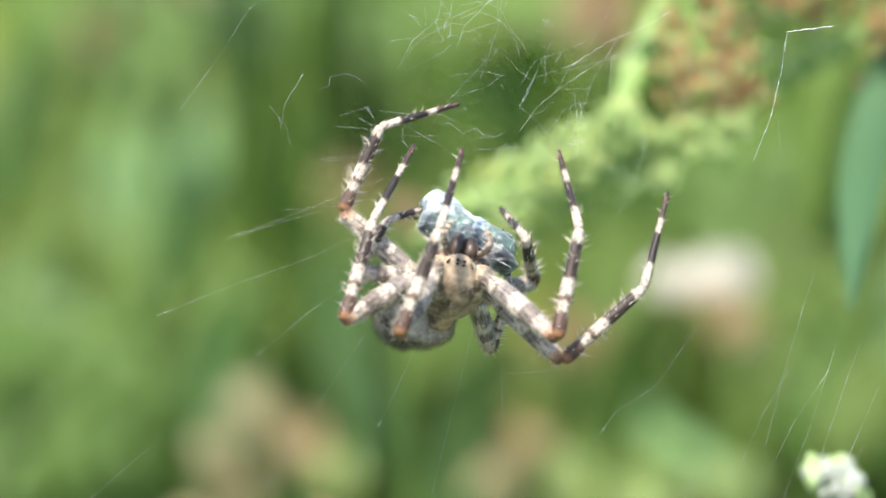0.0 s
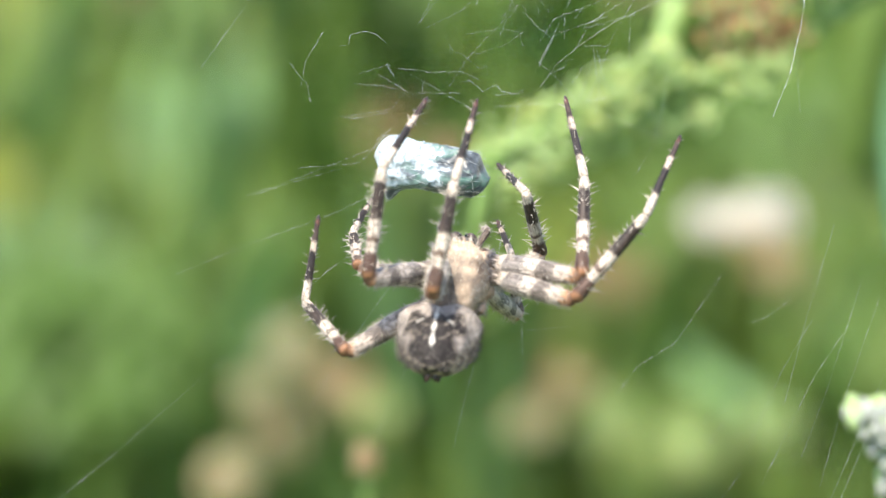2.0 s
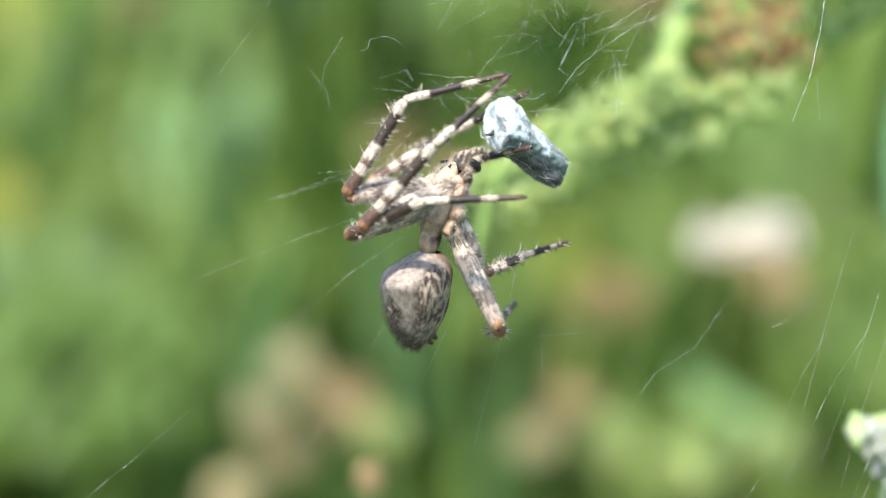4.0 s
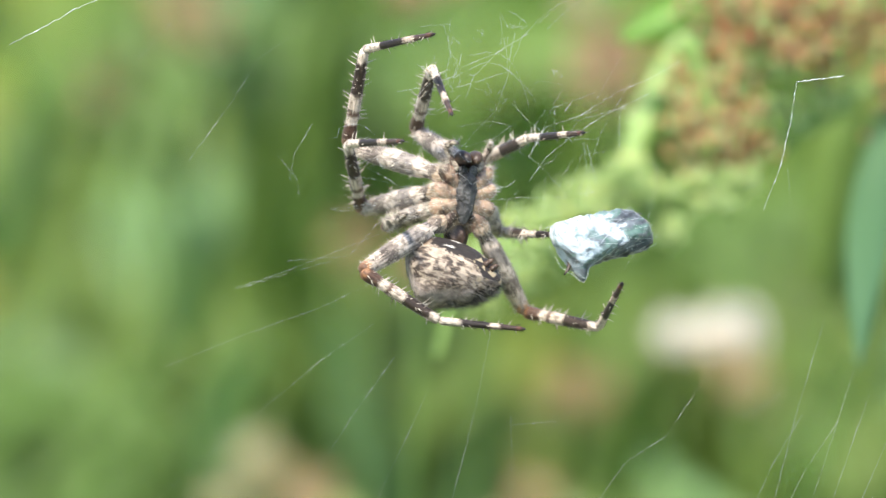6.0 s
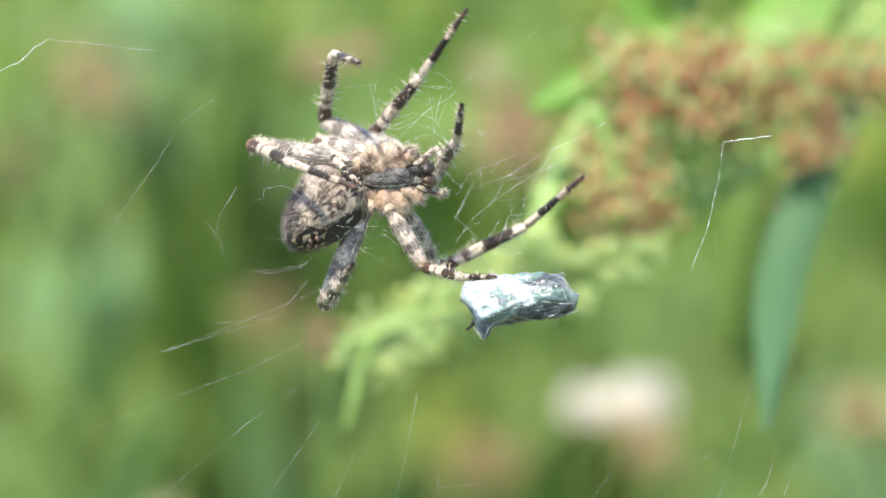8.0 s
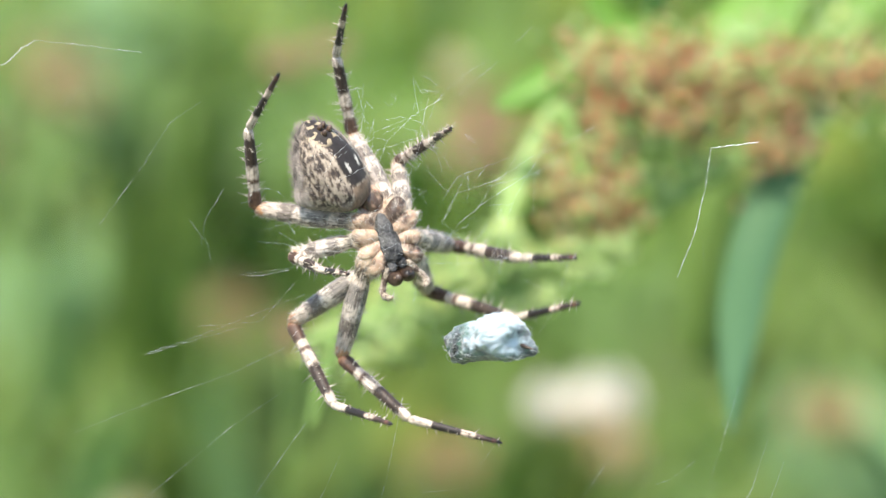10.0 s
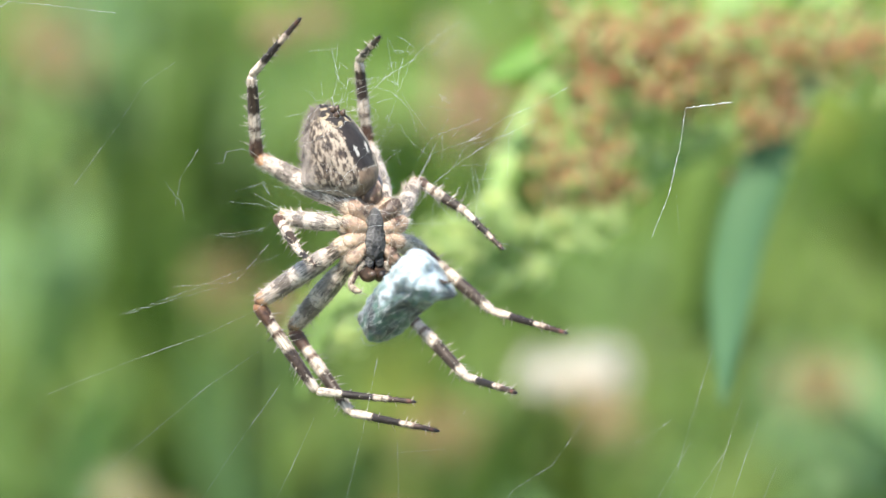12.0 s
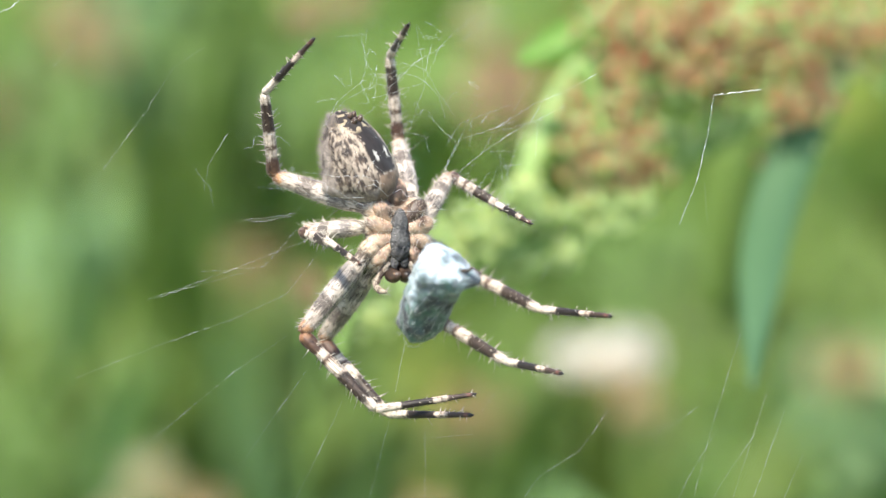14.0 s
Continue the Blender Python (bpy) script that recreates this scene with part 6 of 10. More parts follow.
    walk(legs['L1'][2], [
        at(0, -2.14, 5.93, 2.25, -14.6, 176.8, 0.5), at(0.27, -2.03, 6.80, 4.58, -44.0, -178.2, 4.0), at(0.5, -1.82, 6.59, 6.33, -83.7, -174.8, 10.5),
        at(0.73, -1.17, 5.47, 7.52, -80.8, -175.9, 7.3), at(1, -0.42, 4.06, 8.44, -82.5, -176.1, 5.2), at(1.27, -0.11, 3.82, 8.47, -81.5, -176.1, 4.0),
        at(1.5, 0.19, 3.63, 8.32, -80.8, -176.2, 3.0), at(1.73, -0.26, 3.41, 8.50, -76.7, -177.6, -2.3), at(2, -0.73, 3.27, 8.44, -73.0, -179.3, -7.5),
        at(2.27, -0.98, 3.73, 6.60, -72.2, -179.6, -8.1), at(2.5, -1.22, 3.77, 5.55, -71.6, -179.9, -8.7), at(2.7, -0.57, 3.70, 6.15, -65.3, -179.9, -9.2),
        at(3.1, 0.13, 3.87, 6.15, -60.9, 179.7, -9.2), at(3.5, 2.52, 3.90, 6.91, -49.8, 178.4, -9.5), at(3.9, 2.59, 4.78, 5.27, -40.9, 163.1, -20.3),
        at(4.3, 4.11, 5.14, 5.39, -23.5, -176.4, -6.4), at(4.8, 5.58, 5.15, 5.20, -17.5, 179.1, -9.2), at(5, 2.10, 7.51, 6.44, -5.4, -178.8, -10.0),
        at(5.27, 2.23, 7.38, 5.66, -4.5, 173.5, -11.1), at(5.5, 2.15, 7.05, 4.84, -3.2, 166.6, -11.9), at(5.73, 2.25, 7.82, 3.45, 6.0, 167.9, -12.8),
        at(6, 2.16, 8.29, 2.00, 15.6, 168.8, -13.7), at(6.27, -1.10, 8.60, 3.59, 0.8, -174.2, -13.3), at(6.5, -3.69, 7.89, 4.82, -14.4, -159.9, -9.5),
        at(6.73, -2.13, 7.77, 2.56, -16.7, -164.1, -11.0), at(7, 0.34, 6.07, 0.72, -18.6, -170.1, -13.5), at(7.27, 0.10, 5.38, 0.92, -22.4, -175.5, -15.6),
        at(7.5, -0.12, 4.67, 1.03, -26.4, 179.4, -18.2), at(7.73, 0.84, 4.58, 1.27, -26.2, 171.7, -22.0), at(8, 1.79, 4.48, 1.49, -26.5, 164.0, -25.9),
        at(8.27, -5.34, 4.43, -0.73, -27.8, 173.4, -21.3), at(8.5, -8.58, 5.15, -6.70, -30.7, -178.1, -16.9), at(8.7, -8.44, 7.38, -2.56, -42.9, 162.8, -33.0),
        at(9.1, -8.39, 7.63, -2.17, -40.8, 163.9, -32.3), at(9.5, -8.08, 8.26, -1.15, -35.5, 166.7, -30.9), at(9.9, -7.33, 9.02, -0.02, -29.0, 170.3, -29.6),
        at(10.3, -6.45, 9.61, 0.82, -23.3, 173.2, -28.9), at(10.8, -5.90, 9.88, 1.16, -20.2, 174.7, -28.5), at(11, -2.16, 12.69, 2.26, 118.2, 18.2, 124.5),
        at(11.27, -2.18, 13.02, 2.38, 118.5, 16.5, 128.0), at(11.3, -2.16, 13.09, 2.50, 118.3, 16.2, 128.6), at(11.5, -2.15, 13.32, 2.61, -47.5, 171.0, -44.0),
        at(11.6, -1.83, 13.15, 2.59, -43.7, 168.9, -45.8), at(11.7, -1.49, 12.96, 2.56, -40.6, 166.8, -47.5), at(11.8, -1.16, 12.75, 2.49, -38.1, 164.5, -49.1),
        at(12, -0.91, 11.95, 1.44, -37.9, 160.0, -52.2), at(12.5, -0.60, 11.89, 0.32, -35.3, 156.3, -54.7), at(13, -0.59, 11.90, 0.34, -35.0, 156.4, -54.5),
        at(13.5, -0.58, 11.89, 0.36, -34.9, 156.6, -54.3), at(14, -0.55, 11.96, 0.13, -28.6, 156.5, -54.2),
    ])
    walk(legs['R1'][0], [
        at(0, 1.15, 1.45, -0.45, -5.8, 46.1, -1.4), at(0.27, 1.15, 1.45, -0.45, -8.3, 49.1, -2.1), at(0.5, 1.15, 1.45, -0.45, -10.7, 51.7, -2.9),
        at(0.73, 1.15, 1.45, -0.45, -2.4, 55.8, -2.3), at(1, 1.15, 1.45, -0.45, 7.2, 59.5, -0.4), at(1.27, 1.15, 1.45, -0.45, 11.0, 61.5, 0.7),
        at(1.5, 1.15, 1.45, -0.45, 15.2, 63.2, 2.1), at(1.73, 1.15, 1.45, -0.45, 14.7, 61.7, 1.1), at(2, 1.15, 1.45, -0.45, 14.3, 59.9, 0.3),
        at(2.27, 1.15, 1.45, -0.45, 13.0, 59.7, -0.0), at(2.5, 1.15, 1.45, -0.45, 11.5, 59.3, -0.2), at(2.7, 1.15, 1.45, -0.45, 12.1, 64.6, 2.0),
        at(3.1, 1.15, 1.45, -0.45, 14.3, 60.4, -0.1), at(3.5, 1.15, 1.45, -0.45, 20.4, 47.7, -8.0), at(3.9, 1.15, 1.45, -0.45, 30.8, 31.5, -21.0),
        at(4.3, 1.15, 1.45, -0.45, 38.7, 25.5, -27.6), at(4.8, 1.15, 1.45, -0.45, 44.8, 18.6, -34.7), at(5, 1.15, 1.45, -0.45, 31.5, 21.2, -32.5),
        at(5.27, 1.15, 1.45, -0.45, 19.4, 25.8, -30.4), at(5.5, 1.15, 1.45, -0.45, 6.8, 30.6, -29.5), at(5.73, 1.15, 1.45, -0.45, -8.1, 31.7, -29.4),
        at(6, 1.15, 1.45, -0.45, -23.2, 33.0, -29.6), at(6.27, 1.15, 1.45, -0.45, -16.5, 31.9, -29.4), at(6.5, 1.15, 1.45, -0.45, -10.0, 30.8, -29.4),
        at(6.73, 1.15, 1.45, -0.45, -7.9, 23.9, -28.2), at(7, 1.15, 1.45, -0.45, -6.2, 17.0, -27.4), at(7.27, 1.15, 1.45, -0.45, -7.4, 16.7, -27.3),
        at(7.5, 1.15, 1.45, -0.45, -8.8, 16.5, -27.2), at(7.73, 1.15, 1.45, -0.45, 6.7, 19.3, -27.2), at(8, 1.15, 1.45, -0.45, 22.6, 22.0, -26.4),
        at(8.27, 1.15, 1.45, -0.45, 13.4, 13.9, -28.3), at(8.5, 1.15, 1.45, -0.45, 4.8, 5.8, -28.8), at(8.7, 1.15, 1.45, -0.45, -0.4, 15.7, -28.9),
        at(9.1, 1.15, 1.45, -0.45, -3.4, 13.5, -28.7), at(9.5, 1.15, 1.45, -0.45, -11.2, 8.1, -27.4), at(9.9, 1.15, 1.45, -0.45, -21.4, 1.9, -24.8),
        at(10.3, 1.15, 1.45, -0.45, -30.6, -3.0, -21.9), at(10.8, 1.15, 1.45, -0.45, -35.6, -5.5, -20.2), at(11, 1.15, 1.45, -0.45, -34.9, -1.8, -23.0),
        at(11.27, 1.15, 1.45, -0.45, -38.8, -0.6, -24.0), at(11.3, 1.15, 1.45, -0.45, -39.5, -0.3, -24.3), at(11.5, 1.15, 1.45, -0.45, -42.8, 0.6, -25.3),
        at(11.6, 1.15, 1.45, -0.45, -41.1, 1.9, -26.4), at(11.7, 1.15, 1.45, -0.45, -39.6, 3.2, -27.6), at(11.8, 1.15, 1.45, -0.45, -38.2, 4.4, -28.6),
        at(12, 1.15, 1.45, -0.45, -35.5, 7.0, -30.5), at(12.5, 1.15, 1.45, -0.45, -33.8, 6.8, -30.3), at(13, 1.15, 1.45, -0.45, -34.0, 7.1, -30.5),
        at(13.5, 1.15, 1.45, -0.45, -33.8, 7.2, -30.6), at(14, 1.15, 1.45, -0.45, -40.9, 7.3, -30.9),
    ])
    walk(legs['R1'][1], [
        at(0, 6.91, 2.11, 5.07, -40.0, -175.7, -1.3), at(0.27, 7.17, 2.39, 4.74, -44.3, -171.5, 2.9), at(0.5, 7.39, 2.62, 4.42, -50.6, -168.0, 7.6),
        at(0.73, 7.77, 1.52, 4.05, -62.3, -168.3, 7.6), at(1, 7.98, 0.41, 3.58, -74.2, -168.8, 7.6), at(1.27, 8.07, 0.01, 3.30, -83.5, -168.6, 8.6),
        at(1.5, 8.12, -0.39, 3.03, 86.8, -11.2, -170.4), at(1.73, 8.00, -0.45, 3.22, -87.4, -169.0, 5.7), at(2, 7.87, -0.50, 3.43, -81.9, -169.5, 1.9),
        at(2.27, 7.88, -0.35, 3.48, -77.1, -169.9, 0.4), at(2.5, 7.88, -0.18, 3.55, -72.0, -170.3, -1.2), at(2.7, 8.27, 0.01, 2.90, -66.2, -171.2, -3.5),
        at(3.1, 7.89, -0.54, 3.38, -67.9, -173.0, -7.0), at(3.5, 6.26, -2.08, 4.59, 104.9, -0.7, 159.3), at(3.9, 3.03, -3.66, 5.41, -70.4, 179.2, -20.4),
        at(4.3, 1.21, -4.23, 5.18, 101.6, 6.0, 142.6), at(4.8, -0.57, -4.21, 4.93, 99.4, 7.2, 135.9), at(5, 0.99, -3.40, 5.91, 77.8, 7.7, 136.0),
        at(5.27, 2.64, -2.51, 6.34, 83.5, 8.8, 146.1), at(5.5, 4.20, -1.37, 6.39, 89.5, 8.8, 155.9), at(5.73, 5.33, 0.39, 6.29, -80.2, 173.6, -12.9),
        at(6, 6.19, 2.20, 5.72, -70.5, 177.9, -2.5), at(6.27, 5.79, 1.44, 6.06, -79.9, 179.0, 3.4), at(6.5, 5.35, 0.68, 6.32, 95.8, 1.1, -172.9),
        at(6.73, 4.50, 0.91, 6.80, -77.0, 176.8, -1.8), at(7, 3.61, 1.14, 7.15, -65.5, 172.4, -11.9), at(7.27, 3.65, 1.32, 7.15, -56.0, 169.3, -16.2),
        at(7.5, 3.71, 1.51, 7.13, -46.1, 165.6, -20.0), at(7.73, 3.05, -0.59, 7.05, -51.9, 162.8, -23.8), at(8, 2.26, -2.53, 6.40, -58.2, 160.8, -27.7),
        at(8.27, 1.92, -1.07, 7.10, -53.8, 157.6, -32.8), at(8.5, 1.54, 0.48, 7.48, -49.8, 154.1, -37.8), at(8.7, 3.07, 0.45, 7.25, -31.5, 153.5, -38.0),
        at(9.1, 3.01, 0.98, 7.32, -33.6, 154.6, -37.1), at(9.5, 2.85, 2.32, 7.32, -38.6, 157.5, -34.9), at(9.9, 2.59, 4.01, 6.99, -44.5, 161.0, -32.0),
        at(10.3, 2.33, 5.36, 6.43, -49.4, 163.8, -29.2), at(10.8, 2.17, 6.04, 6.02, -52.1, 165.3, -27.6), at(11, 2.75, 5.75, 6.10, -55.6, 165.5, -26.4),
        at(11.27, 3.13, 6.05, 5.79, -43.1, 170.2, -22.8), at(11.3, 3.22, 6.10, 5.72, -40.2, 171.3, -21.9), at(11.5, 3.53, 6.33, 5.42, -32.8, 173.9, -20.2),
        at(11.6, 3.67, 6.07, 5.57, -35.2, 173.3, -20.5), at(11.7, 3.81, 5.81, 5.70, -37.8, 172.7, -20.9), at(11.8, 3.94, 5.56, 5.82, -40.4, 172.1, -21.4),
        at(12, 4.20, 5.05, 6.01, -46.3, 170.5, -22.7), at(12.5, 4.07, 4.89, 6.15, -45.8, 165.9, -28.0), at(13, 4.13, 4.89, 6.13, -45.5, 166.2, -27.8),
        at(13.5, 4.13, 4.86, 6.15, -45.7, 166.1, -27.8), at(14, 4.50, 5.55, 5.55, -34.2, 166.8, -27.9),
    ])
    walk(legs['R1'][2], [
        at(0, 6.59, 6.81, -0.51, -5.5, -160.6, -2.9), at(0.27, 6.15, 7.44, -0.43, -22.0, -155.6, -0.3), at(0.5, 5.68, 8.09, -0.11, -39.4, -151.9, 3.3),
        at(0.73, 6.23, 7.84, 0.73, -59.0, -148.6, 9.5), at(1, 6.67, 7.32, 1.64, -79.6, -147.3, 16.4), at(1.27, 6.82, 7.15, 2.49, -77.2, -148.0, 11.7),
        at(1.5, 6.98, 6.81, 3.43, -74.8, -148.9, 7.2), at(1.73, 7.21, 6.80, 2.89, -72.6, -149.0, 6.2), at(2, 7.44, 6.72, 2.42, -70.3, -149.2, 5.3),
        at(2.27, 7.55, 6.76, 1.88, -70.5, -149.3, 4.8), at(2.5, 7.64, 6.77, 1.33, -70.7, -149.5, 4.3), at(2.7, 8.23, 6.71, -0.01, -74.5, -147.7, 11.3),
        at(3.1, 8.38, 6.22, 0.66, -72.6, -148.2, 10.0), at(3.5, 8.73, 4.52, 2.72, -66.9, -151.9, 3.6), at(3.9, 5.46, 2.77, 2.96, -62.1, -164.0, -14.0),
        at(4.3, 5.68, 1.36, 3.72, -51.5, -166.7, -13.9), at(4.8, 4.55, 0.86, 3.75, -50.7, -159.4, -4.8), at(5, 5.79, 1.88, 7.44, -55.0, 173.8, -38.6),
        at(5.27, 6.58, 3.58, 7.15, -47.2, -176.7, -28.6), at(5.5, 7.17, 5.30, 6.45, -40.6, -166.1, -20.1), at(5.73, 7.07, 7.37, 5.05, -26.0, -159.9, -18.4),
        at(6, 6.57, 9.08, 3.28, -10.4, -153.2, -18.3), at(6.27, 5.39, 8.61, 4.79, -8.5, -158.9, -19.5), at(6.5, 4.46, 7.89, 5.59, -6.7, -164.7, -20.3),
        at(6.73, 4.82, 8.01, 5.16, -6.6, -174.7, -21.7), at(7, 5.38, 7.55, 4.15, -6.6, 174.8, -23.3), at(7.27, 6.07, 6.92, 3.13, -15.6, 172.6, -23.9),
        at(7.5, 6.69, 6.02, 2.23, -24.6, 170.5, -24.8), at(7.73, 6.59, 4.13, 2.74, -43.4, 165.5, -29.3), at(8, 6.27, 2.38, 2.77, -61.8, 162.7, -34.7),
        at(8.27, 6.50, 2.99, 3.12, -46.5, 160.4, -36.6), at(8.5, 6.58, 3.62, 3.25, -30.8, 157.9, -37.8), at(8.7, 7.61, 1.75, 1.68, -20.4, 146.5, -41.5),
        at(9.1, 7.53, 2.62, 1.82, -20.6, 148.0, -40.9), at(9.5, 7.25, 4.81, 2.05, -21.1, 151.7, -39.8), at(9.9, 6.74, 7.45, 2.07, -21.5, 156.1, -39.0),
        at(10.3, 6.19, 9.55, 1.87, -21.7, 159.7, -38.5), at(10.8, 5.85, 10.61, 1.68, -21.7, 161.5, -38.5), at(11, 6.34, 10.69, 2.11, -21.7, 170.7, -34.7),
        at(11.27, 5.90, 10.30, 0.53, -21.5, 172.8, -33.8), at(11.3, 5.75, 10.16, 0.21, -21.4, 173.3, -33.6), at(11.5, 5.50, 9.82, -0.68, -21.5, 175.0, -32.8),
        at(11.6, 5.79, 9.78, -0.35, -19.6, 175.1, -32.8), at(11.7, 6.09, 9.74, -0.01, -17.8, 175.2, -32.7), at(11.8, 6.38, 9.69, 0.32, -16.0, 175.1, -32.7),
        at(12, 7.00, 9.60, 1.04, -12.5, 175.3, -32.6), at(12.5, 7.62, 8.93, 1.21, -12.2, 172.5, -33.0), at(13, 7.64, 8.92, 1.16, -12.1, 172.9, -32.9),
        at(13.5, 7.65, 8.90, 1.19, -12.3, 173.1, -32.9), at(14, 7.64, 8.53, -0.33, -12.2, 172.1, -33.1),
    ])
    walk(legs['L2'][0], [
        at(0, -1.55, 0.55, -0.50, 9.3, -38.6, 0.4), at(0.27, -1.55, 0.55, -0.50, 13.0, -30.4, 2.1), at(0.5, -1.55, 0.55, -0.50, 16.7, -22.2, 4.4),
        at(0.73, -1.55, 0.55, -0.50, 23.4, -25.2, 2.7), at(1, -1.55, 0.55, -0.50, 30.3, -27.9, 0.6), at(1.27, -1.55, 0.55, -0.50, 27.5, -26.9, 1.2),
        at(1.5, -1.55, 0.55, -0.50, 24.8, -26.0, 1.7), at(1.73, -1.55, 0.55, -0.50, 25.4, -30.1, -0.4), at(2, -1.55, 0.55, -0.50, 26.4, -34.2, -2.7),
        at(2.27, -1.55, 0.55, -0.50, 27.8, -36.2, -4.1), at(2.5, -1.55, 0.55, -0.50, 29.2, -38.4, -5.5), at(2.7, -1.55, 0.55, -0.50, 31.5, -35.1, -3.1),
        at(3.1, -1.55, 0.55, -0.50, 29.1, -38.3, -5.2), at(3.5, -1.55, 0.55, -0.50, 21.5, -44.2, -7.5), at(3.9, -1.55, 0.55, -0.50, 12.2, -59.7, -12.5),
        at(4.3, -1.55, 0.55, -0.50, 1.4, -67.2, -11.4), at(4.8, -1.55, 0.55, -0.50, -4.8, -70.6, -10.2), at(5, -1.55, 0.55, -0.50, -6.7, -53.9, -17.7),
        at(5.27, -1.55, 0.55, -0.50, -2.8, -44.9, -19.0), at(5.5, -1.55, 0.55, -0.50, 0.4, -36.0, -19.3), at(5.73, -1.55, 0.55, -0.50, 0.7, -25.7, -19.3),
        at(6, -1.55, 0.55, -0.50, 1.0, -15.5, -19.4), at(6.27, -1.55, 0.55, -0.50, 5.0, -19.4, -19.7), at(6.5, -1.55, 0.55, -0.50, 9.3, -23.3, -20.3),
        at(6.73, -1.55, 0.55, -0.50, 18.9, -25.7, -21.2), at(7, -1.55, 0.55, -0.50, 28.9, -28.0, -22.5), at(7.27, -1.55, 0.55, -0.50, 32.1, -29.2, -23.4),
        at(7.5, -1.55, 0.55, -0.50, 35.5, -30.3, -24.3), at(7.73, -1.55, 0.55, -0.50, 26.8, -36.0, -27.9), at(8, -1.55, 0.55, -0.50, 17.8, -42.0, -30.6),
        at(8.27, -1.55, 0.55, -0.50, 20.2, -37.2, -28.0), at(8.5, -1.55, 0.55, -0.50, 22.9, -32.4, -25.3), at(8.7, -1.55, 0.55, -0.50, 10.0, -40.3, -27.3),
        at(9.1, -1.55, 0.55, -0.50, 5.9, -42.3, -27.8), at(9.5, -1.55, 0.55, -0.50, -6.6, -47.8, -27.5), at(9.9, -1.55, 0.55, -0.50, -27.1, -55.0, -23.2),
        at(10.3, -1.55, 0.55, -0.50, -49.4, -60.5, -14.2), at(10.8, -1.55, 0.55, -0.50, -65.5, -63.1, -4.4), at(11, -1.55, 0.55, -0.50, -80.7, -64.4, 8.6),
        at(11.27, -1.55, 0.55, -0.50, -77.4, -64.2, 10.3), at(11.3, -1.55, 0.55, -0.50, -76.7, -64.3, 10.7), at(11.5, -1.55, 0.55, -0.50, -44.2, -53.8, -17.4),
        at(11.6, -1.55, 0.55, -0.50, -37.0, -52.3, -19.3), at(11.7, -1.55, 0.55, -0.50, -31.3, -51.8, -19.7), at(11.8, -1.55, 0.55, -0.50, -26.6, -52.4, -19.0),
        at(12, -1.55, 0.55, -0.50, -18.9, -57.5, -15.8), at(12.5, -1.55, 0.55, -0.50, -57.0, -69.7, 11.1), at(13, -1.55, 0.55, -0.50, -56.1, -69.4, 10.1),
        at(13.5, -1.55, 0.55, -0.50, -55.7, -69.4, 9.7), at(14, -1.55, 0.55, -0.50, -59.3, -69.4, 8.5),
    ])
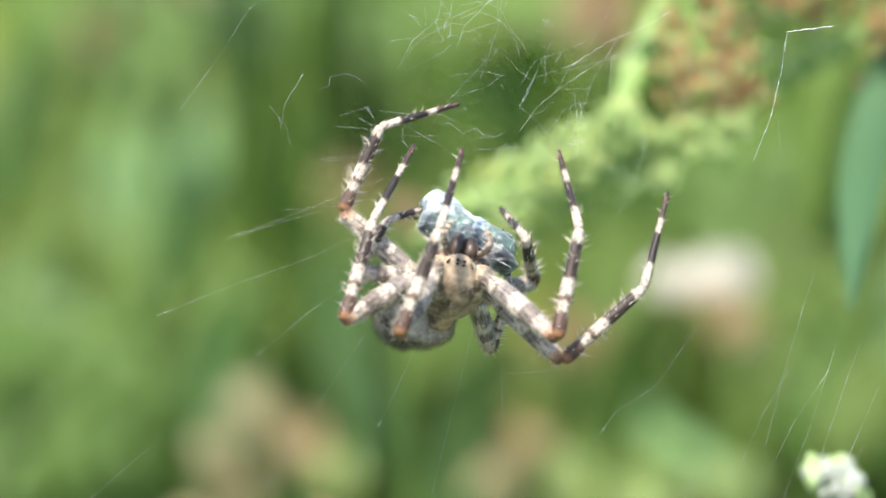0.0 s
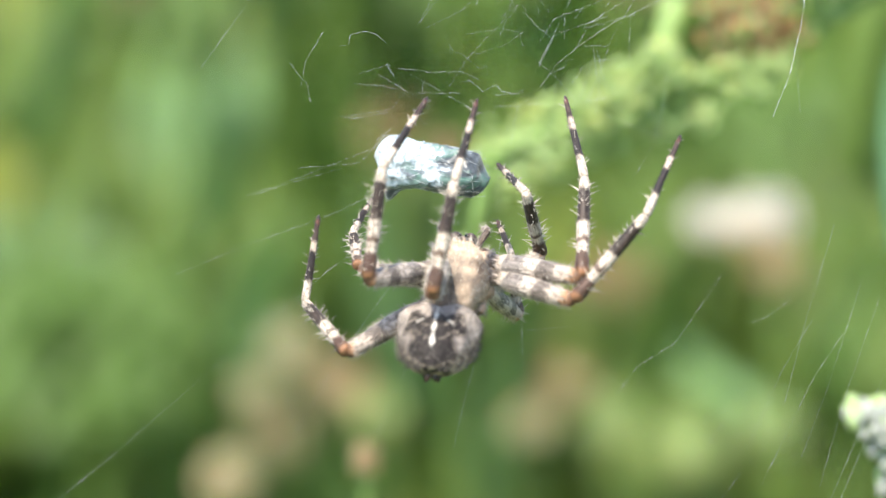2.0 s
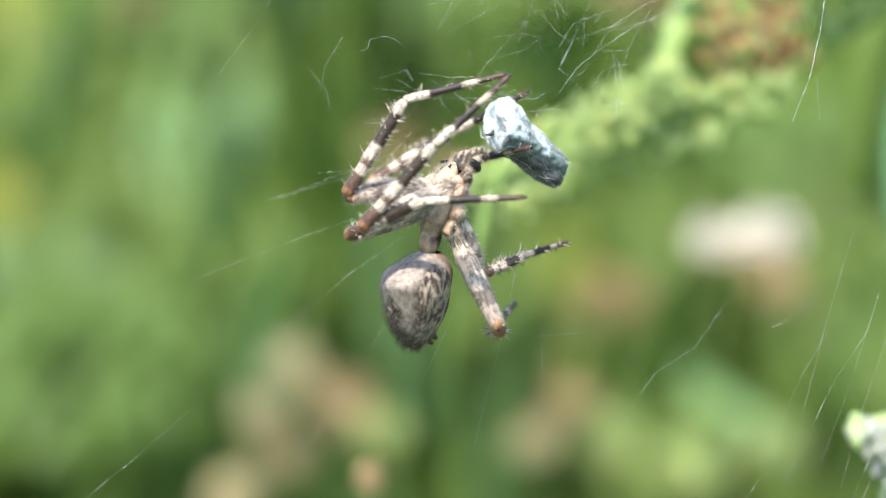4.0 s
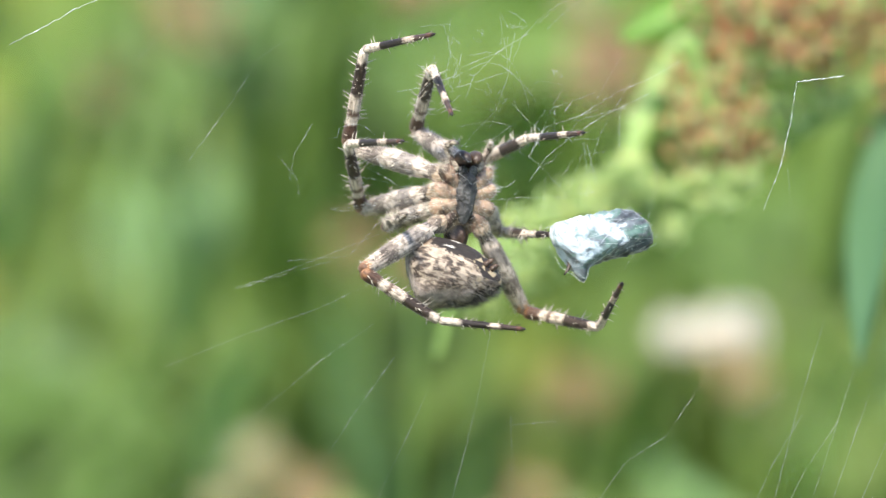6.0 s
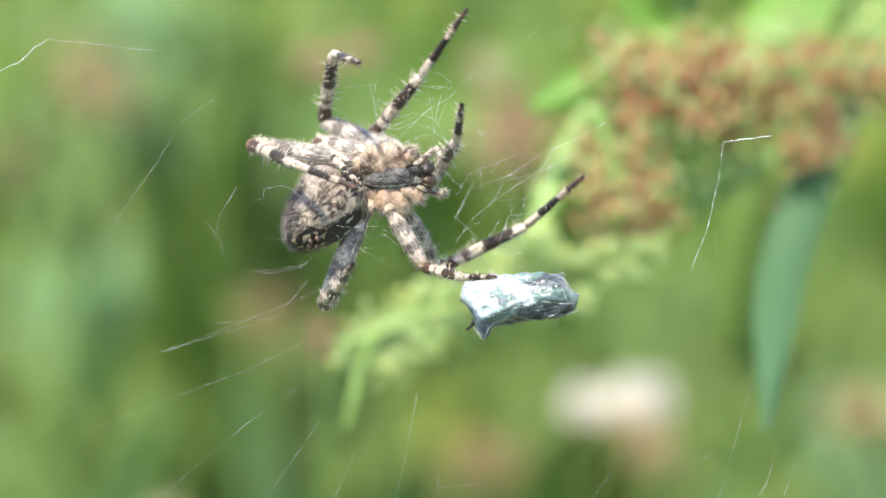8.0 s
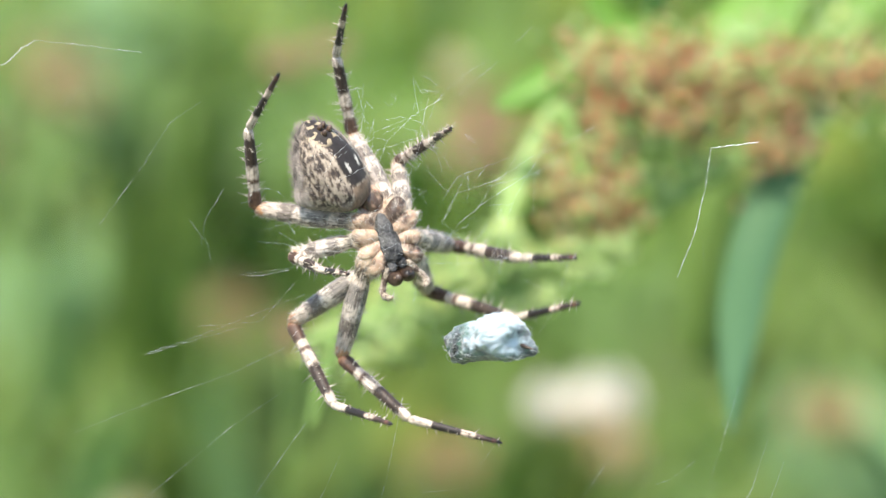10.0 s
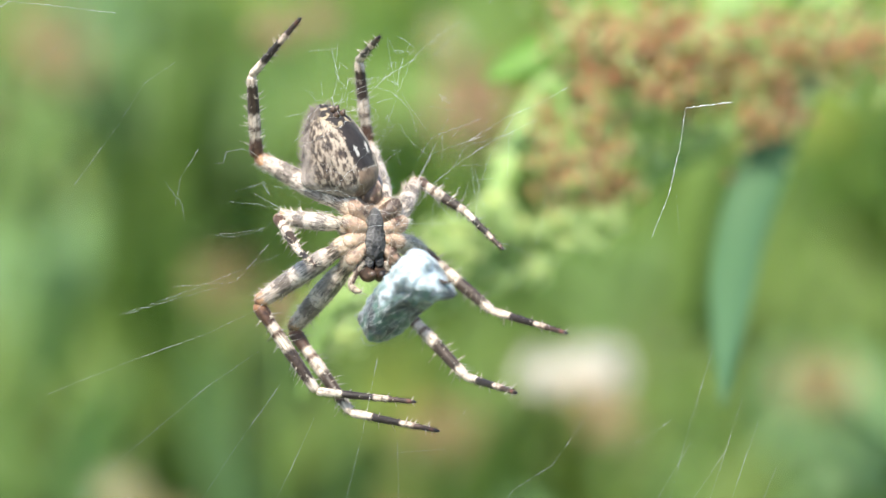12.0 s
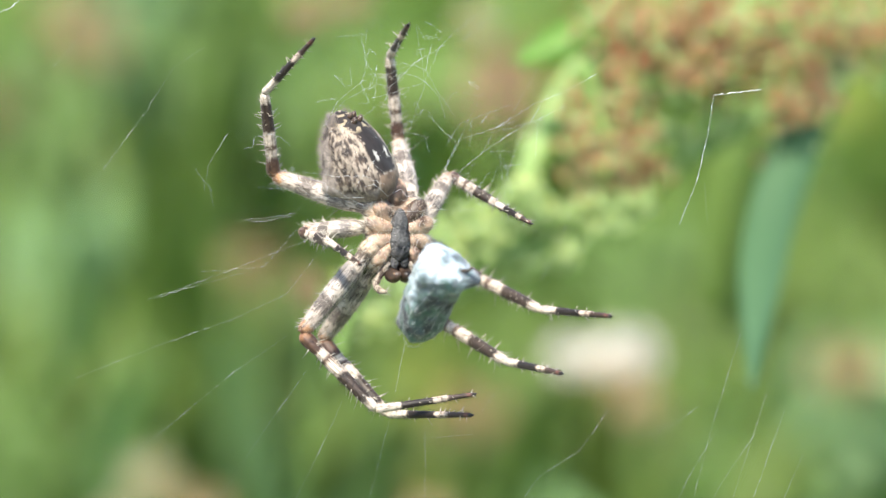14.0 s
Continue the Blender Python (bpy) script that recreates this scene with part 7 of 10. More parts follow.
    walk(legs['L2'][1], [
        at(0, -6.34, -0.75, 5.51, -31.5, 176.9, 1.6), at(0.27, -5.33, -1.34, 6.06, -48.9, -177.4, 6.5), at(0.5, -4.19, -1.90, 6.42, -67.4, -173.2, 13.1),
        at(0.73, -4.45, -2.68, 5.98, 84.9, -5.9, -171.9), at(1, -4.66, -3.42, 5.45, 72.4, -7.2, -177.4), at(1.27, -4.61, -3.12, 5.67, 70.8, -7.5, -179.1),
        at(1.5, -4.55, -2.82, 5.86, 69.2, -7.8, 179.1), at(1.73, -5.11, -2.77, 5.59, 68.8, -7.3, 179.7), at(2, -5.63, -2.73, 5.28, 68.5, -6.8, -179.7),
        at(2.27, -5.88, -2.79, 5.07, 68.4, -6.5, -179.4), at(2.5, -6.12, -2.84, 4.83, 68.4, -6.4, -179.0), at(2.7, -5.60, -3.31, 4.94, -96.0, -173.2, -0.0),
        at(3.1, -6.11, -2.84, 4.85, -88.5, -173.9, -4.0), at(3.5, -6.94, -1.62, 4.70, -72.4, -176.2, -10.2), at(3.9, -8.33, 0.37, 3.35, -53.9, -174.5, -9.9),
        at(4.3, -8.63, 1.79, 2.53, -46.8, 170.0, -30.2), at(4.8, -8.65, 2.49, 2.09, -39.6, 169.9, -29.8), at(5, -7.23, 3.33, 4.06, -41.6, -165.2, -8.8),
        at(5.27, -6.63, 2.70, 5.02, -36.1, -168.1, -10.0), at(5.5, -5.89, 2.02, 5.81, -31.1, -175.9, -14.9), at(5.73, -4.77, 1.58, 6.53, -26.7, -170.8, -12.5),
        at(6, -3.56, 1.12, 7.01, -22.3, -165.8, -10.8), at(6.27, -4.21, 0.77, 6.83, -17.3, -166.0, -10.9), at(6.5, -4.84, 0.43, 6.57, -12.3, -166.4, -11.1),
        at(6.73, -5.45, -0.66, 6.15, -17.4, -161.2, -9.8), at(7, -5.96, -1.70, 5.53, -22.8, -156.1, -8.0), at(7.27, -6.15, -1.98, 5.27, -35.5, -149.0, -2.8),
        at(7.5, -6.33, -2.26, 4.98, -49.3, -143.7, 3.8), at(7.73, -6.82, -0.64, 5.13, -71.5, -143.8, -7.3), at(8, -7.04, 1.03, 5.02, -86.9, -139.8, -21.6),
        at(8.27, -6.72, 0.25, 5.33, -85.6, -141.3, -14.1), at(8.5, -6.33, -0.55, 5.57, -83.7, -142.9, -7.0), at(8.7, -6.59, 1.62, 5.36, -56.5, -157.7, -30.7),
        at(9.1, -6.54, 2.28, 5.24, -55.7, -158.1, -31.7), at(9.5, -6.23, 4.01, 4.70, -54.0, -159.2, -33.9), at(9.9, -5.38, 6.06, 3.48, -52.6, -160.7, -36.6),
        at(10.3, -4.38, 7.37, 2.00, -51.8, -162.6, -39.1), at(10.8, -3.88, 7.85, 0.96, -51.4, -164.0, -40.7), at(11, -3.82, 7.99, 0.04, -32.9, -150.7, -33.4),
        at(11.27, -4.43, 7.76, 0.24, -34.7, -157.0, -37.7), at(11.3, -4.55, 7.71, 0.28, -35.0, -158.2, -38.5), at(11.5, -4.23, 7.09, 2.80, -43.1, -160.1, -39.8),
        at(11.6, -4.65, 6.61, 3.31, -49.4, -159.7, -39.4), at(11.7, -5.11, 6.13, 3.62, -56.9, -159.2, -38.9), at(11.8, -5.63, 5.65, 3.76, -69.1, -158.7, -37.6),
        at(12, -6.85, 4.68, 3.46, 105.9, -21.4, 142.4), at(12.5, -6.72, 6.21, 0.97, 104.8, -17.7, 128.2), at(13, -6.70, 6.21, 1.03, 105.1, -17.7, 128.1),
        at(13.5, -6.68, 6.21, 1.05, 104.9, -17.7, 128.2), at(14, -6.23, 6.63, 0.90, 114.9, -19.6, 130.8),
    ])
    walk(legs['L2'][2], [
        at(0, -6.12, 2.98, -0.53, -18.2, 165.5, 1.9), at(0.27, -6.15, 3.96, 1.40, -29.9, 170.2, 4.5), at(0.5, -5.99, 4.41, 3.71, -41.5, 174.2, 7.7),
        at(0.73, -5.38, 4.33, 6.61, -55.4, 171.0, 2.7), at(1, -4.69, 3.36, 7.59, -71.1, 168.5, -3.6), at(1.27, -4.40, 3.59, 7.98, -70.8, 168.0, -5.2),
        at(1.5, -4.11, 3.81, 8.37, -69.2, 167.6, -6.5), at(1.73, -4.75, 3.85, 8.13, -71.3, 165.5, -11.2), at(2, -5.36, 3.88, 7.86, -71.5, 163.5, -15.5),
        at(2.27, -5.66, 3.82, 7.66, -73.3, 162.0, -19.4), at(2.5, -5.95, 3.77, 7.43, -73.3, 160.8, -22.9), at(2.7, -5.51, 3.75, 5.68, -71.3, 162.6, -18.2),
        at(3.1, -5.63, 4.24, 4.66, -69.4, 161.3, -20.6), at(3.5, -5.88, 5.06, 2.56, -62.4, 160.3, -23.3), at(3.9, -7.74, 6.08, -0.82, -64.9, 152.7, -42.1),
        at(4.3, -5.30, 5.84, -2.26, -59.6, 150.6, -48.2), at(4.8, -5.56, 5.93, -3.30, -57.4, 149.1, -52.3), at(5, -7.85, 8.19, -1.07, -12.2, -164.4, -44.7),
        at(5.27, -7.07, 7.02, -0.60, -15.5, -160.3, -44.6), at(5.5, -5.36, 5.67, -0.25, -21.4, -158.3, -44.5), at(5.73, -5.07, 4.91, 0.27, -11.3, -160.0, -45.7),
        at(6, -4.64, 4.07, 0.65, -1.3, -162.3, -46.6), at(6.27, -5.42, 3.16, 0.25, -1.0, -163.2, -46.8), at(6.5, -6.15, 2.22, -0.17, -0.8, -164.1, -47.0),
        at(6.73, -7.24, 1.80, -0.27, -5.7, -163.2, -47.1), at(7, -8.19, 1.39, -0.46, -10.7, -162.7, -47.0), at(7.27, -8.92, 2.29, 0.31, -16.8, -152.7, -43.6),
        at(7.5, -9.43, 2.93, 1.25, -24.2, -143.8, -38.9), at(7.73, -7.28, 6.21, 3.31, -42.4, -148.1, -42.9), at(8, -4.66, 7.71, 4.72, -58.8, -151.5, -48.9),
        at(8.27, -5.33, 7.19, 4.90, -57.9, -150.4, -46.8), at(8.5, -5.94, 6.52, 4.95, -56.9, -149.4, -44.8), at(8.7, -4.84, 7.48, 1.74, -91.3, -147.3, -14.8),
        at(9.1, -4.73, 8.05, 1.53, -89.0, -147.2, -19.4), at(9.5, -4.25, 9.60, 0.80, -79.0, -149.4, -35.4), at(9.9, -3.16, 11.43, -0.59, 117.3, -20.1, 121.5),
        at(10.3, -1.88, 12.53, -2.19, 126.6, -7.6, 106.1), at(10.8, -1.19, 12.85, -3.30, 129.4, -1.1, 99.6), at(11, -4.13, 12.82, -5.15, -7.9, 179.5, -80.6),
        at(11.27, -3.76, 12.35, -5.13, 160.9, -5.9, 101.3), at(11.3, -3.70, 12.24, -5.12, 158.5, -7.2, 101.7), at(11.5, -2.48, 11.95, -2.07, 145.6, -11.9, 104.7),
        at(11.6, -2.46, 11.79, -1.02, 142.4, -8.8, 102.6), at(11.7, -2.45, 11.63, -0.00, 138.2, -5.8, 100.5), at(11.8, -2.32, 11.47, 1.40, 132.8, -3.2, 97.9),
        at(12, -3.25, 10.52, 1.65, 112.8, -2.0, 95.6), at(12.5, -1.66, 10.88, -0.76, 137.0, 4.6, 90.7), at(13, -1.65, 10.88, -0.73, 137.6, 4.4, 90.8),
        at(13.5, -1.63, 10.89, -0.69, 137.8, 4.4, 90.9), at(14, -2.02, 11.60, -1.91, 109.4, 8.9, 83.8),
    ])
    walk(legs['R2'][0], [
        at(0, 1.55, 0.55, -0.50, 7.3, 55.3, -0.3), at(0.27, 1.55, 0.55, -0.50, -2.4, 56.7, -1.1), at(0.5, 1.55, 0.55, -0.50, -12.1, 57.8, -2.1),
        at(0.73, 1.55, 0.55, -0.50, -0.8, 58.8, -0.8), at(1, 1.55, 0.55, -0.50, 10.9, 59.5, 0.7), at(1.27, 1.55, 0.55, -0.50, 14.5, 63.3, 2.9),
        at(1.5, 1.55, 0.55, -0.50, 18.9, 66.9, 6.0), at(1.73, 1.55, 0.55, -0.50, 18.1, 60.8, 1.2), at(2, 1.55, 0.55, -0.50, 18.5, 54.8, -2.8),
        at(2.27, 1.55, 0.55, -0.50, 17.1, 52.0, -4.3), at(2.5, 1.55, 0.55, -0.50, 15.9, 49.3, -5.5), at(2.7, 1.55, 0.55, -0.50, 19.6, 54.0, -2.8),
        at(3.1, 1.55, 0.55, -0.50, 20.8, 49.0, -5.9), at(3.5, 1.55, 0.55, -0.50, 25.6, 34.3, -15.6), at(3.9, 1.55, 0.55, -0.50, 36.7, 14.9, -31.5),
        at(4.3, 1.55, 0.55, -0.50, 45.6, 5.9, -41.7), at(4.8, 1.55, 0.55, -0.50, 50.9, 1.5, -47.2), at(5, 1.55, 0.55, -0.50, 35.3, 11.9, -39.7),
        at(5.27, 1.55, 0.55, -0.50, 31.4, 18.0, -35.9), at(5.5, 1.55, 0.55, -0.50, 27.9, 24.3, -32.2), at(5.73, 1.55, 0.55, -0.50, 17.3, 27.6, -30.8),
        at(6, 1.55, 0.55, -0.50, 6.4, 31.0, -30.0), at(6.27, 1.55, 0.55, -0.50, -0.9, 29.7, -29.7), at(6.5, 1.55, 0.55, -0.50, -8.2, 28.5, -29.2),
        at(6.73, 1.55, 0.55, -0.50, -7.3, 28.2, -29.3), at(7, 1.55, 0.55, -0.50, -6.4, 28.0, -29.2), at(7.27, 1.55, 0.55, -0.50, -2.7, 28.6, -29.4),
        at(7.5, 1.55, 0.55, -0.50, 1.0, 29.4, -29.5), at(7.73, 1.55, 0.55, -0.50, 15.9, 36.1, -27.6), at(8, 1.55, 0.55, -0.50, 32.6, 42.0, -23.4),
        at(8.27, 1.55, 0.55, -0.50, 20.4, 32.4, -27.9), at(8.5, 1.55, 0.55, -0.50, 10.0, 22.4, -29.7), at(8.7, 1.55, 0.55, -0.50, 15.2, 22.1, -29.8),
        at(9.1, 1.55, 0.55, -0.50, 10.5, 21.7, -29.8), at(9.5, 1.55, 0.55, -0.50, -2.0, 20.5, -29.5), at(9.9, 1.55, 0.55, -0.50, -18.7, 19.3, -28.7),
        at(10.3, 1.55, 0.55, -0.50, -32.5, 18.5, -28.1), at(10.8, 1.55, 0.55, -0.50, -39.4, 18.3, -27.7), at(11, 1.55, 0.55, -0.50, -23.6, 14.4, -25.9),
        at(11.27, 1.55, 0.55, -0.50, -19.4, 17.8, -27.2), at(11.3, 1.55, 0.55, -0.50, -18.5, 18.5, -27.5), at(11.5, 1.55, 0.55, -0.50, -15.0, 21.0, -28.2),
        at(11.6, 1.55, 0.55, -0.50, -15.8, 22.0, -28.5), at(11.7, 1.55, 0.55, -0.50, -16.5, 22.9, -28.8), at(11.8, 1.55, 0.55, -0.50, -17.2, 23.9, -29.1),
        at(12, 1.55, 0.55, -0.50, -18.8, 25.7, -29.8), at(12.5, 1.55, 0.55, -0.50, -29.9, 26.3, -30.1), at(13, 1.55, 0.55, -0.50, -30.1, 26.6, -30.3),
        at(13.5, 1.55, 0.55, -0.50, -30.0, 26.8, -30.4), at(14, 1.55, 0.55, -0.50, -33.8, 29.6, -32.6),
    ])
    walk(legs['R2'][1], [
        at(0, 7.90, -0.48, 3.91, -41.3, 139.2, -4.7), at(0.27, 8.07, 0.75, 3.78, -66.3, 136.4, -11.8), at(0.5, 8.06, 1.95, 3.56, -83.5, 136.7, -14.9),
        at(0.73, 8.22, 0.56, 3.54, -97.6, 136.5, -29.1), at(1, 8.17, -0.85, 3.39, 74.7, 42.7, 140.0), at(1.27, 8.38, -1.05, 2.90, 68.1, 41.2, 134.4),
        at(1.5, 8.56, -1.25, 2.40, 66.3, 40.5, 132.6), at(1.73, 8.07, -1.74, 3.11, 66.3, 40.3, 130.1), at(2, 7.47, -2.21, 3.76, 66.3, 40.2, 127.4),
        at(2.27, 7.24, -2.17, 4.09, 77.8, 42.3, 133.8), at(2.5, 7.01, -2.12, 4.39, -92.1, 136.8, -40.7), at(2.7, 7.35, -2.36, 3.82, 81.6, 42.7, 133.0),
        at(3.1, 6.74, -2.77, 4.28, 79.1, 42.8, 125.3), at(3.5, 4.46, -3.76, 5.31, -69.2, 137.1, -32.7), at(3.9, 0.49, -4.27, 5.54, -59.7, 136.0, -37.2),
        at(4.3, -1.74, -3.98, 4.93, -50.5, 134.0, -42.3), at(4.8, -2.80, -3.65, 4.42, -43.6, 134.0, -42.0), at(5, -0.32, -3.76, 5.73, -37.6, 137.9, -37.9),
        at(5.27, 0.84, -3.95, 5.83, -50.4, 141.6, -30.8), at(5.5, 2.01, -4.04, 5.79, -63.3, 144.0, -23.5), at(5.73, 3.32, -3.21, 6.10, -56.8, 147.7, -15.9),
        at(6, 4.57, -2.20, 6.14, -50.9, 152.2, -9.0), at(6.27, 4.97, -1.26, 6.27, -51.3, 158.7, 0.4), at(6.5, 5.31, -0.27, 6.28, -52.7, 165.1, 9.6),
        at(6.73, 5.23, -0.37, 6.32, -50.9, 159.9, 3.2), at(7, 5.15, -0.47, 6.34, -49.5, 154.6, -3.1), at(7.27, 4.99, -0.96, 6.34, -54.6, 151.7, -7.6),
        at(7.5, 4.81, -1.46, 6.30, -60.3, 149.2, -12.5), at(7.73, 4.47, -3.39, 5.56, -46.6, 145.8, -16.1), at(8, 3.92, -5.05, 4.38, -32.7, 141.8, -18.6),
        at(8.27, 3.74, -3.68, 5.67, -42.6, 141.5, -19.8), at(8.5, 3.43, -2.08, 6.60, -52.4, 141.3, -21.1), at(8.7, 2.99, -2.63, 6.47, -26.2, 141.2, -20.6),
        at(9.1, 3.30, -2.10, 6.63, -25.8, 143.3, -19.3), at(9.5, 4.06, -0.55, 6.80, -25.3, 148.6, -16.5), at(9.9, 4.89, 1.57, 6.47, -24.9, 155.2, -13.4),
        at(10.3, 5.37, 3.27, 5.74, -25.3, 160.7, -11.0), at(10.8, 5.53, 4.05, 5.23, -25.7, 163.8, -9.9), at(11, 4.51, 2.58, 6.42, -49.7, 153.6, -24.9),
        at(11.27, 4.74, 1.83, 6.50, -51.5, 153.1, -25.1), at(11.3, 4.77, 1.67, 6.51, -51.6, 153.0, -25.0), at(11.5, 4.89, 1.05, 6.53, -52.2, 152.7, -24.7),
        at(11.6, 5.03, 1.07, 6.46, -52.2, 152.7, -24.5), at(11.7, 5.17, 1.09, 6.39, -52.3, 152.8, -24.3), at(11.8, 5.31, 1.10, 6.31, -50.1, 154.3, -22.9),
        at(12, 5.58, 1.14, 6.15, -44.6, 157.8, -19.3), at(12.5, 6.09, 2.41, 5.56, -33.0, 159.0, -19.7), at(13, 6.13, 2.40, 5.53, -32.8, 159.2, -19.4),
        at(13.5, 6.15, 2.37, 5.53, -32.9, 159.3, -19.3), at(14, 6.59, 2.48, 5.13, -30.4, 158.1, -20.2),
    ])
    walk(legs['R2'][2], [
        at(0, 11.76, 3.90, -0.13, -34.4, -178.6, -3.3), at(0.27, 11.33, 6.71, 1.71, -46.6, -176.8, -1.0), at(0.5, 10.40, 8.63, 2.98, -56.1, -175.7, 1.6),
        at(0.73, 11.07, 7.03, 4.23, -66.7, -177.3, -0.9), at(1, 11.60, 5.21, 4.76, -78.1, -178.0, -3.2), at(1.27, 11.87, 4.80, 4.89, -79.2, -178.2, -5.3),
        at(1.5, 12.09, 4.52, 4.57, -80.8, -178.6, -7.3), at(1.73, 11.86, 3.86, 5.29, -78.9, -179.5, -11.5), at(2, 11.52, 3.20, 5.94, 102.9, 0.6, 164.3),
        at(2.27, 11.55, 3.36, 5.20, -71.2, 178.8, -17.2), at(2.5, 11.50, 3.37, 4.58, -66.4, 178.1, -18.9), at(2.7, 12.01, 2.94, 4.58, -65.7, 179.0, -17.5),
        at(3.1, 11.90, 2.00, 5.27, -64.8, 176.6, -21.2), at(3.5, 9.49, 0.90, 3.47, 108.2, 19.4, 134.0), at(3.9, 6.18, -0.89, 2.97, -33.7, 166.8, -29.6),
        at(4.3, 4.35, -2.11, 1.79, -21.5, 157.8, -36.4), at(4.8, 3.23, -2.50, 0.85, -15.8, 151.9, -39.1), at(5, 5.32, -2.66, 1.55, -10.4, 177.1, -33.1),
        at(5.27, 6.05, -0.70, 2.28, -14.1, -179.2, -30.9), at(5.5, 6.26, 1.02, 3.21, -18.1, -175.7, -28.9), at(5.73, 6.95, 1.93, 2.81, -11.5, -169.3, -27.7),
        at(6, 7.50, 2.91, 2.18, -4.7, -162.6, -27.4), at(6.27, 6.54, 4.29, 2.14, -2.2, -163.1, -27.1), at(6.5, 5.46, 5.48, 2.13, 0.3, -163.4, -26.8),
        at(6.73, 6.45, 5.22, 2.12, 4.3, -158.1, -27.4), at(7, 7.42, 4.81, 2.18, 8.6, -153.0, -28.5), at(7.27, 7.69, 4.52, 2.72, -5.9, -163.2, -29.2),
        at(7.5, 7.91, 4.17, 3.27, -20.3, -172.7, -32.4), at(7.73, 8.54, 0.80, 1.53, -21.2, -167.3, -30.7), at(8, 8.64, -2.59, -0.31, -22.1, -161.8, -28.9),
        at(8.27, 8.43, -0.27, 1.58, -28.1, -172.8, -34.5), at(8.5, 7.98, 2.20, 3.22, -35.3, 177.5, -41.3), at(8.7, 7.83, -1.10, 1.51, -39.7, 171.8, -44.9),
        at(9.1, 7.93, -0.44, 1.50, -37.2, 171.9, -44.8), at(9.5, 8.13, 1.40, 1.32, -31.0, 171.9, -44.8), at(9.9, 8.21, 3.86, 0.63, -23.2, 171.9, -45.1),
        at(10.3, 8.02, 5.84, -0.32, -16.3, 172.0, -45.7), at(10.8, 7.81, 6.78, -0.92, -12.5, 171.8, -46.2), at(11, 8.65, 6.64, 2.31, -25.5, 172.6, -45.9),
        at(11.27, 8.91, 6.00, 2.56, -31.0, 171.4, -46.3), at(11.3, 8.94, 5.87, 2.59, -32.0, 171.2, -46.5), at(11.5, 9.04, 5.32, 2.66, -37.5, 169.8, -47.3),
        at(11.6, 9.17, 5.35, 2.59, -35.0, 169.9, -47.3), at(11.7, 9.29, 5.39, 2.52, -32.6, 169.9, -47.3), at(11.8, 9.25, 5.36, 2.21, -31.7, 169.6, -47.5),
        at(12, 9.03, 5.22, 1.47, -31.3, 168.5, -48.2), at(12.5, 9.41, 5.33, 0.01, -24.1, 165.0, -49.7), at(13, 9.41, 5.32, -0.04, -23.9, 165.3, -49.6),
        at(13.5, 9.42, 5.31, -0.04, -23.9, 165.5, -49.5), at(14, 9.97, 5.07, -0.55, -21.4, 165.7, -49.3),
    ])
